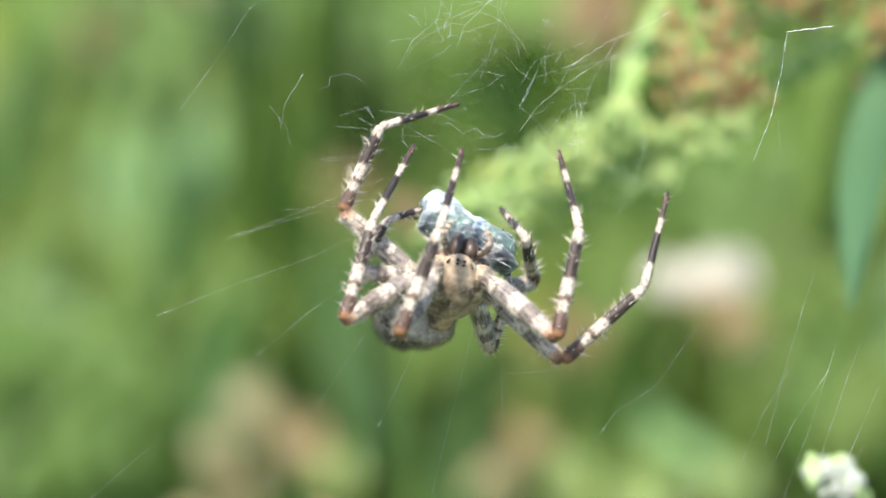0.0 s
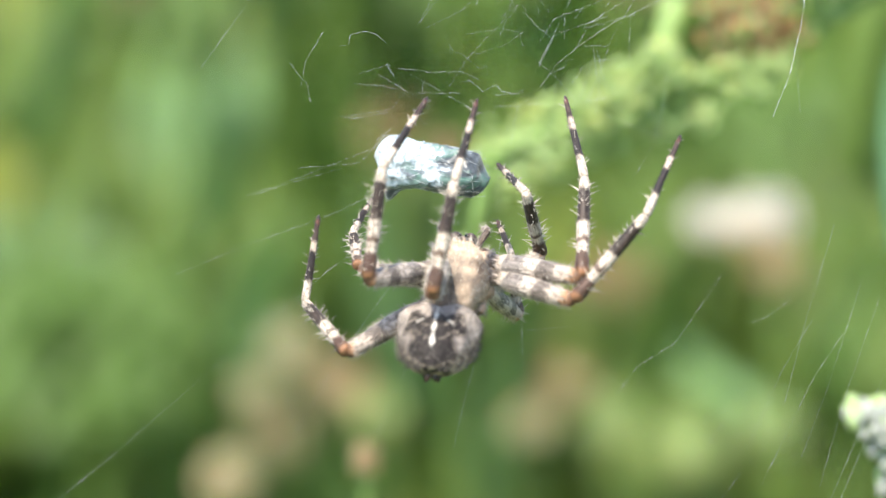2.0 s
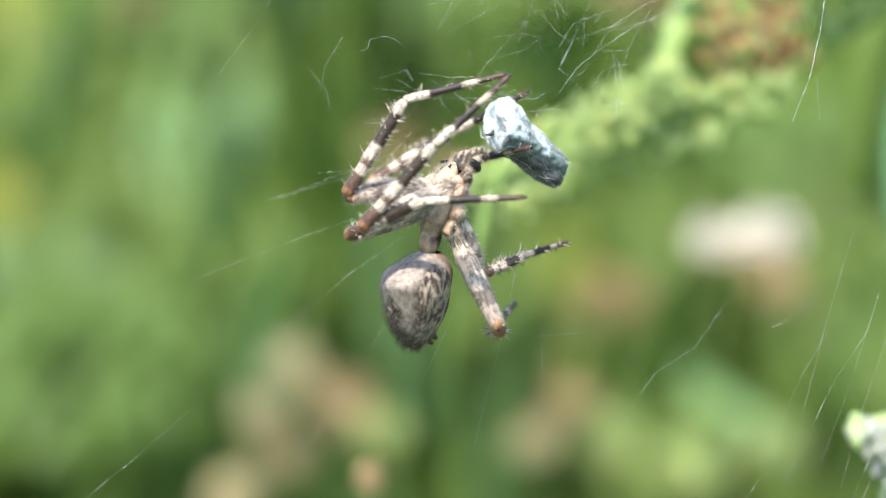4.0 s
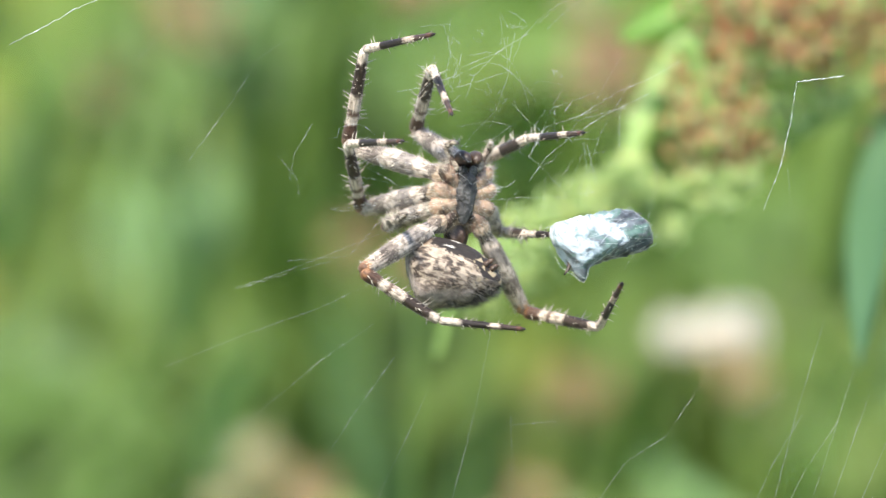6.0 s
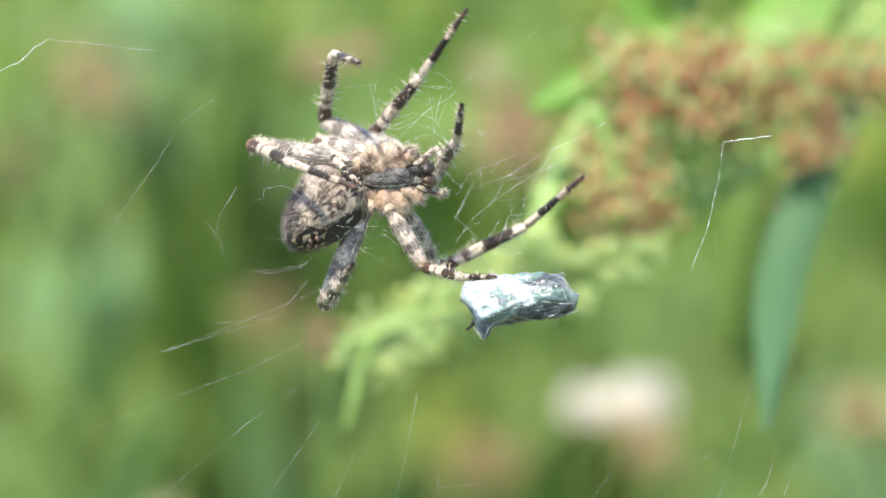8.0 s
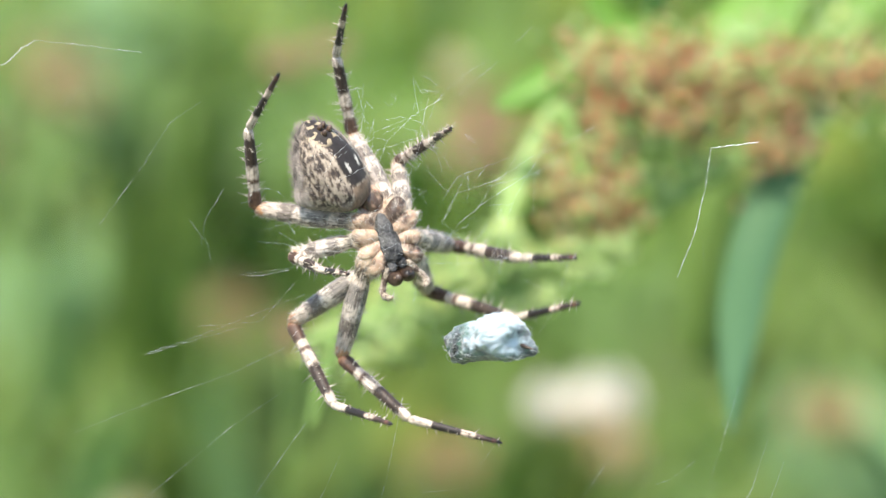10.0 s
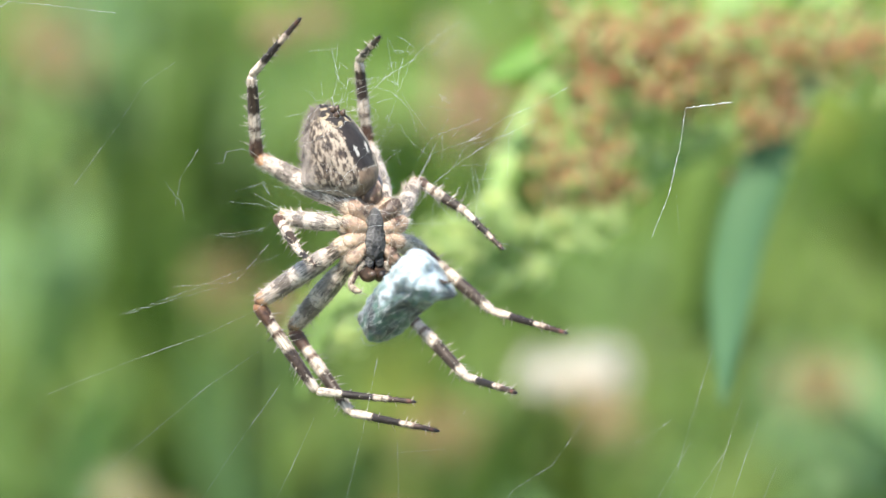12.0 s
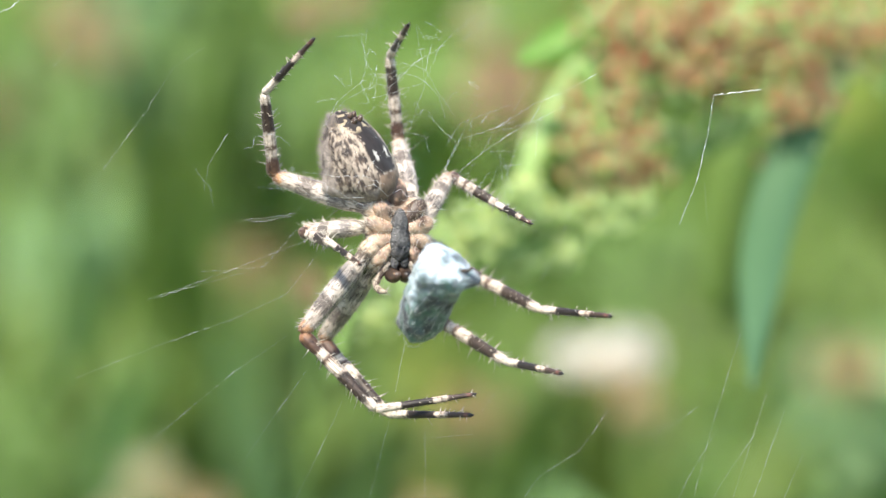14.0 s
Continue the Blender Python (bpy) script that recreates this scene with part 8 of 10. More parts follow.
    walk(legs['L3'][0], [
        at(0, -1.55, -0.45, -0.50, -4.8, -70.8, 0.7), at(0.27, -1.55, -0.45, -0.50, 2.1, -69.5, 0.0), at(0.5, -1.55, -0.45, -0.50, 8.5, -68.1, -0.2),
        at(0.73, -1.55, -0.45, -0.50, 11.6, -63.2, 1.8), at(1, -1.55, -0.45, -0.50, 14.6, -58.2, 4.2), at(1.27, -1.55, -0.45, -0.50, 9.5, -65.4, 2.1),
        at(1.5, -1.55, -0.45, -0.50, 3.4, -72.5, 1.4), at(1.73, -1.55, -0.45, -0.50, -2.5, -78.3, 2.5), at(2, -1.55, -0.45, -0.50, -10.4, -81.8, 6.4),
        at(2.27, -1.55, -0.45, -0.50, -10.4, -82.4, 7.3), at(2.5, -1.55, -0.45, -0.50, -10.3, -82.8, 8.1), at(2.7, -1.55, -0.45, -0.50, -10.5, -82.0, 6.4),
        at(3.1, -1.55, -0.45, -0.50, -33.4, -86.7, 25.8), at(3.5, -1.55, -0.45, -0.50, -41.2, -86.5, 29.5), at(3.9, -1.55, -0.45, -0.50, -47.1, -86.0, 30.5),
        at(4.3, -1.55, -0.45, -0.50, -49.4, -85.4, 28.3), at(4.8, -1.55, -0.45, -0.50, -50.5, -85.2, 27.1), at(5, -1.55, -0.45, -0.50, -11.4, -74.6, 1.0),
        at(5.27, -1.55, -0.45, -0.50, -0.2, -67.5, 1.2), at(5.5, -1.55, -0.45, -0.50, 8.6, -60.6, 4.2), at(5.73, -1.55, -0.45, -0.50, 13.1, -50.4, 9.5),
        at(6, -1.55, -0.45, -0.50, 18.3, -40.7, 15.0), at(6.27, -1.55, -0.45, -0.50, 17.8, -35.5, 17.2), at(6.5, -1.55, -0.45, -0.50, 17.6, -30.3, 19.4),
        at(6.73, -1.55, -0.45, -0.50, 28.0, -48.2, 8.6), at(7, -1.55, -0.45, -0.50, 51.5, -63.1, -15.0), at(7.27, -1.55, -0.45, -0.50, 53.7, -67.4, -27.6),
        at(7.5, -1.55, -0.45, -0.50, 58.7, -71.4, -42.9), at(7.73, -1.55, -0.45, -0.50, 68.9, -76.7, -73.2), at(8, -1.55, -0.45, -0.50, -89.7, -100.8, 65.3),
        at(8.27, -1.55, -0.45, -0.50, -59.4, -101.5, 48.1), at(8.5, -1.55, -0.45, -0.50, -33.6, -103.9, 35.3), at(8.7, -1.55, -0.45, -0.50, 59.9, -82.6, -52.2),
        at(9.1, -1.55, -0.45, -0.50, 44.8, -80.9, -37.4), at(9.5, -1.55, -0.45, -0.50, 25.5, -75.3, -19.0), at(9.9, -1.55, -0.45, -0.50, 15.5, -67.2, -10.0),
        at(10.3, -1.55, -0.45, -0.50, 10.8, -59.6, -6.3), at(10.8, -1.55, -0.45, -0.50, 8.8, -55.4, -5.0), at(11, -1.55, -0.45, -0.50, -2.9, -52.9, -5.0),
        at(11.27, -1.55, -0.45, -0.50, 3.8, -51.2, -4.9), at(11.3, -1.55, -0.45, -0.50, 5.2, -50.9, -4.8), at(11.5, -1.55, -0.45, -0.50, 11.1, -52.1, -5.1),
        at(11.6, -1.55, -0.45, -0.50, 11.4, -53.2, -5.6), at(11.7, -1.55, -0.45, -0.50, 11.9, -54.6, -6.0), at(11.8, -1.55, -0.45, -0.50, 12.3, -55.9, -6.6),
        at(12, -1.55, -0.45, -0.50, 13.7, -59.1, -7.9), at(12.5, -1.55, -0.45, -0.50, 9.5, -63.9, -9.2), at(13, -1.55, -0.45, -0.50, 9.5, -64.2, -9.3),
        at(13.5, -1.55, -0.45, -0.50, 9.5, -64.1, -9.3), at(14, -1.55, -0.45, -0.50, 3.0, -58.5, -8.1),
    ])
    walk(legs['L3'][1], [
        at(0, -6.26, -0.09, 1.14, -25.9, 161.5, 1.6), at(0.27, -6.23, -0.64, 1.25, -29.3, 169.1, 5.7), at(0.5, -6.14, -1.17, 1.35, -33.5, 176.5, 10.2),
        at(0.73, -5.89, -1.60, 1.71, -51.6, 174.0, 6.3), at(1, -5.56, -2.00, 2.05, -69.9, 172.8, 1.9), at(1.27, -6.00, -1.44, 1.55, -67.1, 173.2, 3.1),
        at(1.5, -6.30, -0.86, 1.00, -64.6, 173.6, 4.3), at(1.73, -6.45, -0.45, 0.52, -59.2, 176.1, 8.8), at(2, -6.49, -0.10, 0.20, -54.0, 179.0, 12.9),
        at(2.27, -6.50, -0.17, 0.15, -52.6, 179.3, 13.2), at(2.5, -6.51, -0.25, 0.11, -51.2, 179.6, 13.6), at(2.7, -6.49, -0.09, 0.19, 94.0, 2.0, 157.1),
        at(3.1, -6.50, 0.22, -0.26, 98.6, 2.0, 156.3), at(3.5, -6.44, 0.57, -0.27, 111.6, 1.1, 156.6), at(3.9, -6.34, 0.98, -0.26, 114.1, 8.5, 139.2),
        at(4.3, -6.21, 1.35, -0.24, -50.5, 171.6, -38.2), at(4.8, -6.13, 1.55, -0.23, -43.9, 171.6, -38.3), at(5, -6.29, 0.46, 0.80, -26.8, 175.9, -35.6),
        at(5.27, -6.17, -0.52, 1.42, -22.3, 179.3, -34.5), at(5.5, -5.79, -1.51, 1.93, -17.8, -176.9, -33.6), at(5.73, -5.06, -2.19, 2.60, -10.6, -172.7, -32.7),
        at(6, -4.13, -2.77, 3.10, -3.4, -168.7, -32.4), at(6.27, -3.74, -2.73, 3.37, 9.8, -166.8, -32.8), at(6.5, -3.31, -2.67, 3.62, 23.0, -165.1, -33.5),
        at(6.73, -4.45, -3.26, 2.44, 8.3, -165.2, -33.8), at(7, -5.25, -3.51, 0.91, -7.1, -165.5, -34.0), at(7.27, -5.84, -2.75, 0.64, -6.9, -164.5, -33.8),
        at(7.5, -6.26, -1.90, 0.33, -6.8, -163.6, -33.5), at(7.73, -6.52, -0.12, -0.09, -21.5, -153.9, -29.4), at(8, -6.10, 1.61, -0.50, -39.3, -145.9, -22.0),
        at(8.27, -6.42, 0.57, -1.01, -67.4, -134.9, 1.5), at(8.5, -6.45, -0.53, -1.50, -101.0, -135.3, 29.5), at(8.7, -6.49, -1.14, -0.18, -50.2, -145.9, -66.0),
        at(9.1, -6.47, -1.12, 0.06, -45.7, -147.5, -68.2), at(9.5, -6.38, -1.07, 0.64, -34.6, -152.6, -72.5), at(9.9, -6.16, -0.99, 1.37, -21.2, -160.3, -75.9),
        at(10.3, -5.86, -0.91, 1.99, -10.4, -167.1, -77.3), at(10.8, -5.67, -0.86, 2.31, -4.9, -170.8, -77.5), at(11, -5.50, 0.15, 2.51, 7.9, -177.6, -76.6),
        at(11.27, -5.45, -0.45, 2.63, 4.3, -161.2, -77.8), at(11.3, -5.44, -0.58, 2.64, 3.5, -157.8, -78.0), at(11.5, -5.49, -1.06, 2.51, -1.5, -143.7, -77.7),
        at(11.6, -5.55, -1.05, 2.43, -3.4, -144.8, -77.8), at(11.7, -5.62, -1.05, 2.34, -5.5, -145.9, -77.9), at(11.8, -5.69, -1.05, 2.24, -7.4, -146.9, -78.0),
        at(12, -5.84, -1.05, 2.00, -11.5, -148.6, -78.3), at(12.5, -6.06, -0.56, 1.67, -14.6, -157.4, -80.8), at(13, -6.06, -0.55, 1.65, -14.3, -157.5, -80.8),
        at(13.5, -6.06, -0.55, 1.65, -14.4, -157.2, -80.7), at(14, -5.80, -0.11, 2.11, -10.1, -170.4, -83.2),
    ])
    walk(legs['L3'][2], [
        at(0, -5.11, 1.78, -2.45, 6.1, 139.0, 2.3), at(0.27, -5.75, 1.48, -2.35, -6.4, 146.1, 3.3), at(0.5, -6.34, 1.15, -2.15, -18.6, 152.3, 5.8),
        at(0.73, -5.98, 1.71, -0.89, -25.9, 154.2, 6.4), at(1, -5.51, 1.95, 0.62, -32.9, 156.1, 7.4), at(1.27, -6.02, 2.44, -0.06, -42.2, 156.3, 7.9),
        at(1.5, -6.39, 2.94, -0.79, -51.2, 156.5, 8.6), at(1.73, -6.85, 3.14, -1.63, -51.6, 154.8, 6.2), at(2, -7.20, 3.22, -2.27, -51.9, 153.2, 4.0),
        at(2.27, -7.23, 3.08, -2.40, -48.4, 155.4, 6.8), at(2.5, -7.26, 2.93, -2.52, -45.1, 157.7, 9.5), at(2.7, -4.85, 3.77, -0.10, -48.5, 148.7, -2.0),
        at(3.1, -4.81, 4.01, -0.89, -47.3, 148.6, -2.1), at(3.5, -4.86, 4.14, -1.82, -44.1, 149.6, -1.3), at(3.9, -3.64, 3.72, -1.96, -40.9, 161.2, 8.4),
        at(4.3, -3.90, 3.66, -2.88, -41.4, 142.9, -11.6), at(4.8, -3.97, 3.56, -3.22, -40.0, 142.9, -12.3), at(5, -4.97, 1.84, -2.94, -20.7, 160.6, -4.1),
        at(5.27, -5.23, 0.76, -2.47, -19.9, 164.6, -3.1), at(5.5, -5.26, -0.32, -2.07, -19.1, 168.6, -2.0), at(5.73, -5.09, -1.25, -1.49, -15.6, -178.1, 1.7),
        at(6, -4.69, -2.12, -1.01, -12.8, -164.7, 4.7), at(6.27, -4.92, -2.82, -0.66, -8.8, -165.1, 4.3), at(6.5, -5.05, -3.49, -0.12, -5.0, -165.7, 4.0),
        at(6.73, -5.67, -3.18, -1.57, -12.8, -162.5, 4.9), at(7, -5.82, -2.50, -3.13, -21.1, -159.5, 6.3), at(7.27, -6.49, -1.71, -3.38, -23.5, -163.2, 4.9),
        at(7.5, -6.97, -0.84, -3.67, -26.1, -166.9, 3.2), at(7.73, -7.26, 2.06, -3.60, -34.8, -172.8, -0.0), at(8, -6.80, 4.76, -3.20, -44.1, -178.6, -4.6),
        at(8.27, -7.67, 4.41, -2.15, -54.0, -174.6, 0.2), at(8.5, -7.99, 3.33, -0.93, -63.5, -171.9, 5.3), at(8.7, -4.16, 1.55, -2.40, -23.2, 151.9, -9.6),
        at(9.1, -4.27, 1.46, -2.41, -21.8, 153.8, -8.8), at(9.5, -4.59, 1.17, -2.43, -18.5, 158.5, -7.3), at(9.9, -5.01, 0.66, -2.32, -14.7, 164.1, -5.8),
        at(10.3, -5.33, 0.15, -2.04, -11.3, 169.0, -4.7), at(10.8, -5.46, -0.13, -1.82, -9.4, 171.8, -4.1), at(11, -6.10, 0.19, -1.64, -3.1, -175.8, -3.4),
        at(11.27, -6.05, 0.80, -1.34, -11.5, -174.1, -3.2), at(11.3, -6.02, 0.91, -1.24, -13.1, -173.7, -3.2), at(11.5, -5.92, 1.39, -0.87, -20.2, -172.9, -3.0),
        at(11.6, -5.82, 1.36, -0.99, -18.9, -174.0, -3.4), at(11.7, -5.73, 1.32, -1.13, -17.8, -175.2, -3.7), at(11.8, -5.63, 1.29, -1.25, -16.7, -176.4, -4.0),
        at(12, -5.46, 1.22, -1.51, -14.5, -178.8, -4.5), at(12.5, -5.26, 1.15, -2.09, -9.1, 169.0, -6.2), at(13, -5.29, 1.16, -2.11, -9.1, 169.4, -6.2),
        at(13.5, -5.28, 1.17, -2.10, -9.3, 169.6, -6.2), at(14, -5.15, 0.66, -1.97, -22.2, 169.5, -6.5),
    ])
    walk(legs['R3'][0], [
        at(0, 1.55, -0.45, -0.50, 99.2, 87.1, 36.6), at(0.27, 1.55, -0.45, -0.50, -4.2, 116.0, -47.7), at(0.5, 1.55, -0.45, -0.50, -13.0, 139.4, -33.2),
        at(0.73, 1.55, -0.45, -0.50, -14.4, 142.4, -32.1), at(1, 1.55, -0.45, -0.50, -15.8, 145.3, -30.9), at(1.27, 1.55, -0.45, -0.50, -20.2, 149.8, -28.7),
        at(1.5, 1.55, -0.45, -0.50, -24.7, 154.1, -26.1), at(1.73, 1.55, -0.45, -0.50, -18.4, 153.0, -26.7), at(2, 1.55, -0.45, -0.50, -12.1, 152.0, -27.1),
        at(2.27, 1.55, -0.45, -0.50, -19.7, 158.2, -24.4), at(2.5, 1.55, -0.45, -0.50, -27.5, 163.9, -20.8), at(2.7, 1.55, -0.45, -0.50, -26.8, 149.6, -28.3),
        at(3.1, 1.55, -0.45, -0.50, -21.0, 151.6, -27.6), at(3.5, 1.55, -0.45, -0.50, -0.3, 159.0, -28.3), at(3.9, 1.55, -0.45, -0.50, 37.5, 168.0, -36.9),
        at(4.3, 1.55, -0.45, -0.50, -116.3, 9.5, 136.5), at(4.8, 1.55, -0.45, -0.50, -107.3, 9.1, 134.6), at(5, 1.55, -0.45, -0.50, -108.2, 11.6, 141.5),
        at(5.27, 1.55, -0.45, -0.50, -90.1, 12.0, 150.7), at(5.5, 1.55, -0.45, -0.50, -72.0, 9.7, 159.1), at(5.73, 1.55, -0.45, -0.50, -50.9, -5.5, 178.8),
        at(6, 1.55, -0.45, -0.50, -32.1, -25.0, -168.9), at(6.27, 1.55, -0.45, -0.50, -24.4, -34.0, -164.2), at(6.5, 1.55, -0.45, -0.50, -16.6, -43.8, -160.6),
        at(6.73, 1.55, -0.45, -0.50, -17.0, -61.2, -153.5), at(7, 1.55, -0.45, -0.50, -15.9, -71.0, -148.4), at(7.27, 1.55, -0.45, -0.50, -17.9, -65.2, -155.4),
        at(7.5, 1.55, -0.45, -0.50, -18.2, -50.5, -165.6), at(7.73, 1.55, -0.45, -0.50, -40.3, -44.3, -173.8), at(8, 1.55, -0.45, -0.50, 117.6, -138.4, -2.5),
        at(8.27, 1.55, -0.45, -0.50, 123.5, -130.0, 12.7), at(8.5, 1.55, -0.45, -0.50, -53.3, -59.5, -150.2), at(8.7, 1.55, -0.45, -0.50, 122.3, -125.2, 12.9),
        at(9.1, 1.55, -0.45, -0.50, 125.1, -127.0, 8.2), at(9.5, 1.55, -0.45, -0.50, 130.3, -131.8, -2.1), at(9.9, 1.55, -0.45, -0.50, -45.6, -42.0, 167.2),
        at(10.3, 1.55, -0.45, -0.50, -43.8, -36.4, 159.2), at(10.8, 1.55, -0.45, -0.50, -43.3, -33.4, 155.3), at(11, 1.55, -0.45, -0.50, -26.7, -30.7, 153.9),
        at(11.27, 1.55, -0.45, -0.50, -27.4, -37.8, 158.4), at(11.3, 1.55, -0.45, -0.50, -27.8, -39.2, 159.3), at(11.5, 1.55, -0.45, -0.50, -30.6, -45.1, 164.0),
        at(11.6, 1.55, -0.45, -0.50, -30.1, -45.4, 164.2), at(11.7, 1.55, -0.45, -0.50, -29.7, -45.6, 164.4), at(11.8, 1.55, -0.45, -0.50, -29.2, -45.9, 164.7),
        at(12, 1.55, -0.45, -0.50, -28.3, -46.5, 165.1), at(12.5, 1.55, -0.45, -0.50, -26.6, -46.3, 165.1), at(13, 1.55, -0.45, -0.50, -26.8, -46.6, 165.4),
        at(13.5, 1.55, -0.45, -0.50, -27.1, -46.8, 165.5), at(14, 1.55, -0.45, -0.50, -39.8, -54.6, 174.7),
    ])
    walk(legs['R3'][1], [
        at(0, 3.85, -4.89, -0.54, -64.4, 178.4, -0.2), at(0.27, 4.84, -3.52, -2.69, 93.6, 0.6, -173.7), at(0.5, 4.82, -1.25, -4.20, 66.3, 2.7, -167.9),
        at(0.73, 4.71, -0.97, -4.34, 51.7, 2.7, -167.4), at(1, 4.60, -0.69, -4.45, 37.3, 3.0, -167.0), at(1.27, 4.45, -0.06, -4.56, 21.3, 0.8, -167.8),
        at(1.5, 4.25, 0.55, -4.58, 5.2, -1.5, -168.0), at(1.73, 4.18, -0.01, -4.73, 35.6, -0.5, -167.3), at(2, 4.07, -0.57, -4.82, 56.4, 0.2, -165.7),
        at(2.27, 3.84, 0.37, -4.87, 46.3, 3.7, -162.2), at(2.5, 3.52, 1.27, -4.76, 29.5, 8.2, -159.5), at(2.7, 4.61, 0.47, -4.35, 58.3, 12.2, -147.7),
        at(3.1, 4.35, 0.11, -4.61, 83.4, 12.8, -144.8), at(3.5, 3.14, -1.28, -5.17, 97.4, 12.0, -139.8), at(3.9, 0.38, -3.38, -4.38, 126.1, 7.0, -134.6),
        at(4.3, -1.27, -3.96, -2.68, -31.7, 178.7, 47.8), at(4.8, -1.68, -3.97, -1.97, -16.7, 176.7, 46.8), at(5, -1.16, -4.36, -2.03, 6.2, 142.2, 52.1),
        at(5.27, -0.90, -4.81, -0.51, -15.2, 164.2, 59.9), at(5.5, -0.39, -4.80, 1.02, 146.2, 2.2, -107.3), at(5.73, 1.77, -4.34, 2.64, -17.4, 170.7, 71.7),
        at(6, 3.82, -2.71, 3.34, 6.4, 161.3, 73.2), at(6.27, 4.56, -1.75, 3.27, 4.7, 172.0, 72.4), at(6.5, 5.15, -0.69, 2.96, 3.1, -177.1, 71.8),
        at(6.73, 5.95, 0.12, 1.81, -2.0, -178.1, 71.9), at(7, 6.14, 0.77, 1.06, -6.3, -179.7, 71.9), at(7.27, 6.12, -0.05, 1.50, -10.5, 177.9, 71.4),
        at(7.5, 5.49, -1.05, 2.52, -14.0, 174.9, 70.5), at(7.73, 4.55, -3.37, 2.23, -22.5, 166.8, 66.8), at(8, 2.89, -4.94, 1.23, -32.5, 159.5, 61.7),
        at(8.27, 4.53, -4.06, 1.27, -22.2, 161.4, 62.7), at(8.5, 5.77, -2.65, 1.02, -12.1, 163.2, 63.3), at(8.7, 4.63, -4.08, 1.04, -14.9, 171.4, 65.5),
        at(9.1, 4.41, -4.17, 1.23, -9.5, 171.8, 65.7), at(9.5, 3.82, -4.35, 1.66, 5.1, 172.5, 65.9), at(9.9, 3.04, -4.45, 2.10, 24.7, 173.4, 65.9),
        at(10.3, 2.33, -4.44, 2.40, -139.9, 5.8, -114.4), at(10.8, 1.94, -4.40, 2.54, -133.2, 5.4, -114.8), at(11, 2.61, -3.47, 3.34, -122.6, 6.3, -113.2),
        at(11.27, 3.23, -3.59, 3.01, -144.3, 18.8, -102.4), at(11.3, 3.34, -3.62, 2.93, 30.2, 158.9, 79.0), at(11.5, 3.78, -3.74, 2.54, 22.0, 140.9, 87.0),
        at(11.6, 3.84, -3.70, 2.54, 24.6, 140.7, 87.1), at(11.7, 3.88, -3.67, 2.54, 27.7, 140.2, 87.4), at(11.8, 3.93, -3.63, 2.54, 30.5, 139.9, 87.6),
        at(12, 4.03, -3.56, 2.53, 38.1, 138.4, 89.0), at(12.5, 4.09, -3.45, 2.59, -131.7, 41.3, -91.7), at(13, 4.12, -3.45, 2.57, -132.3, 41.1, -91.9),
        at(13.5, 4.12, -3.47, 2.55, -132.2, 41.2, -91.9), at(14, 4.37, -3.93, 1.73, 33.7, 143.4, 88.0),
    ])
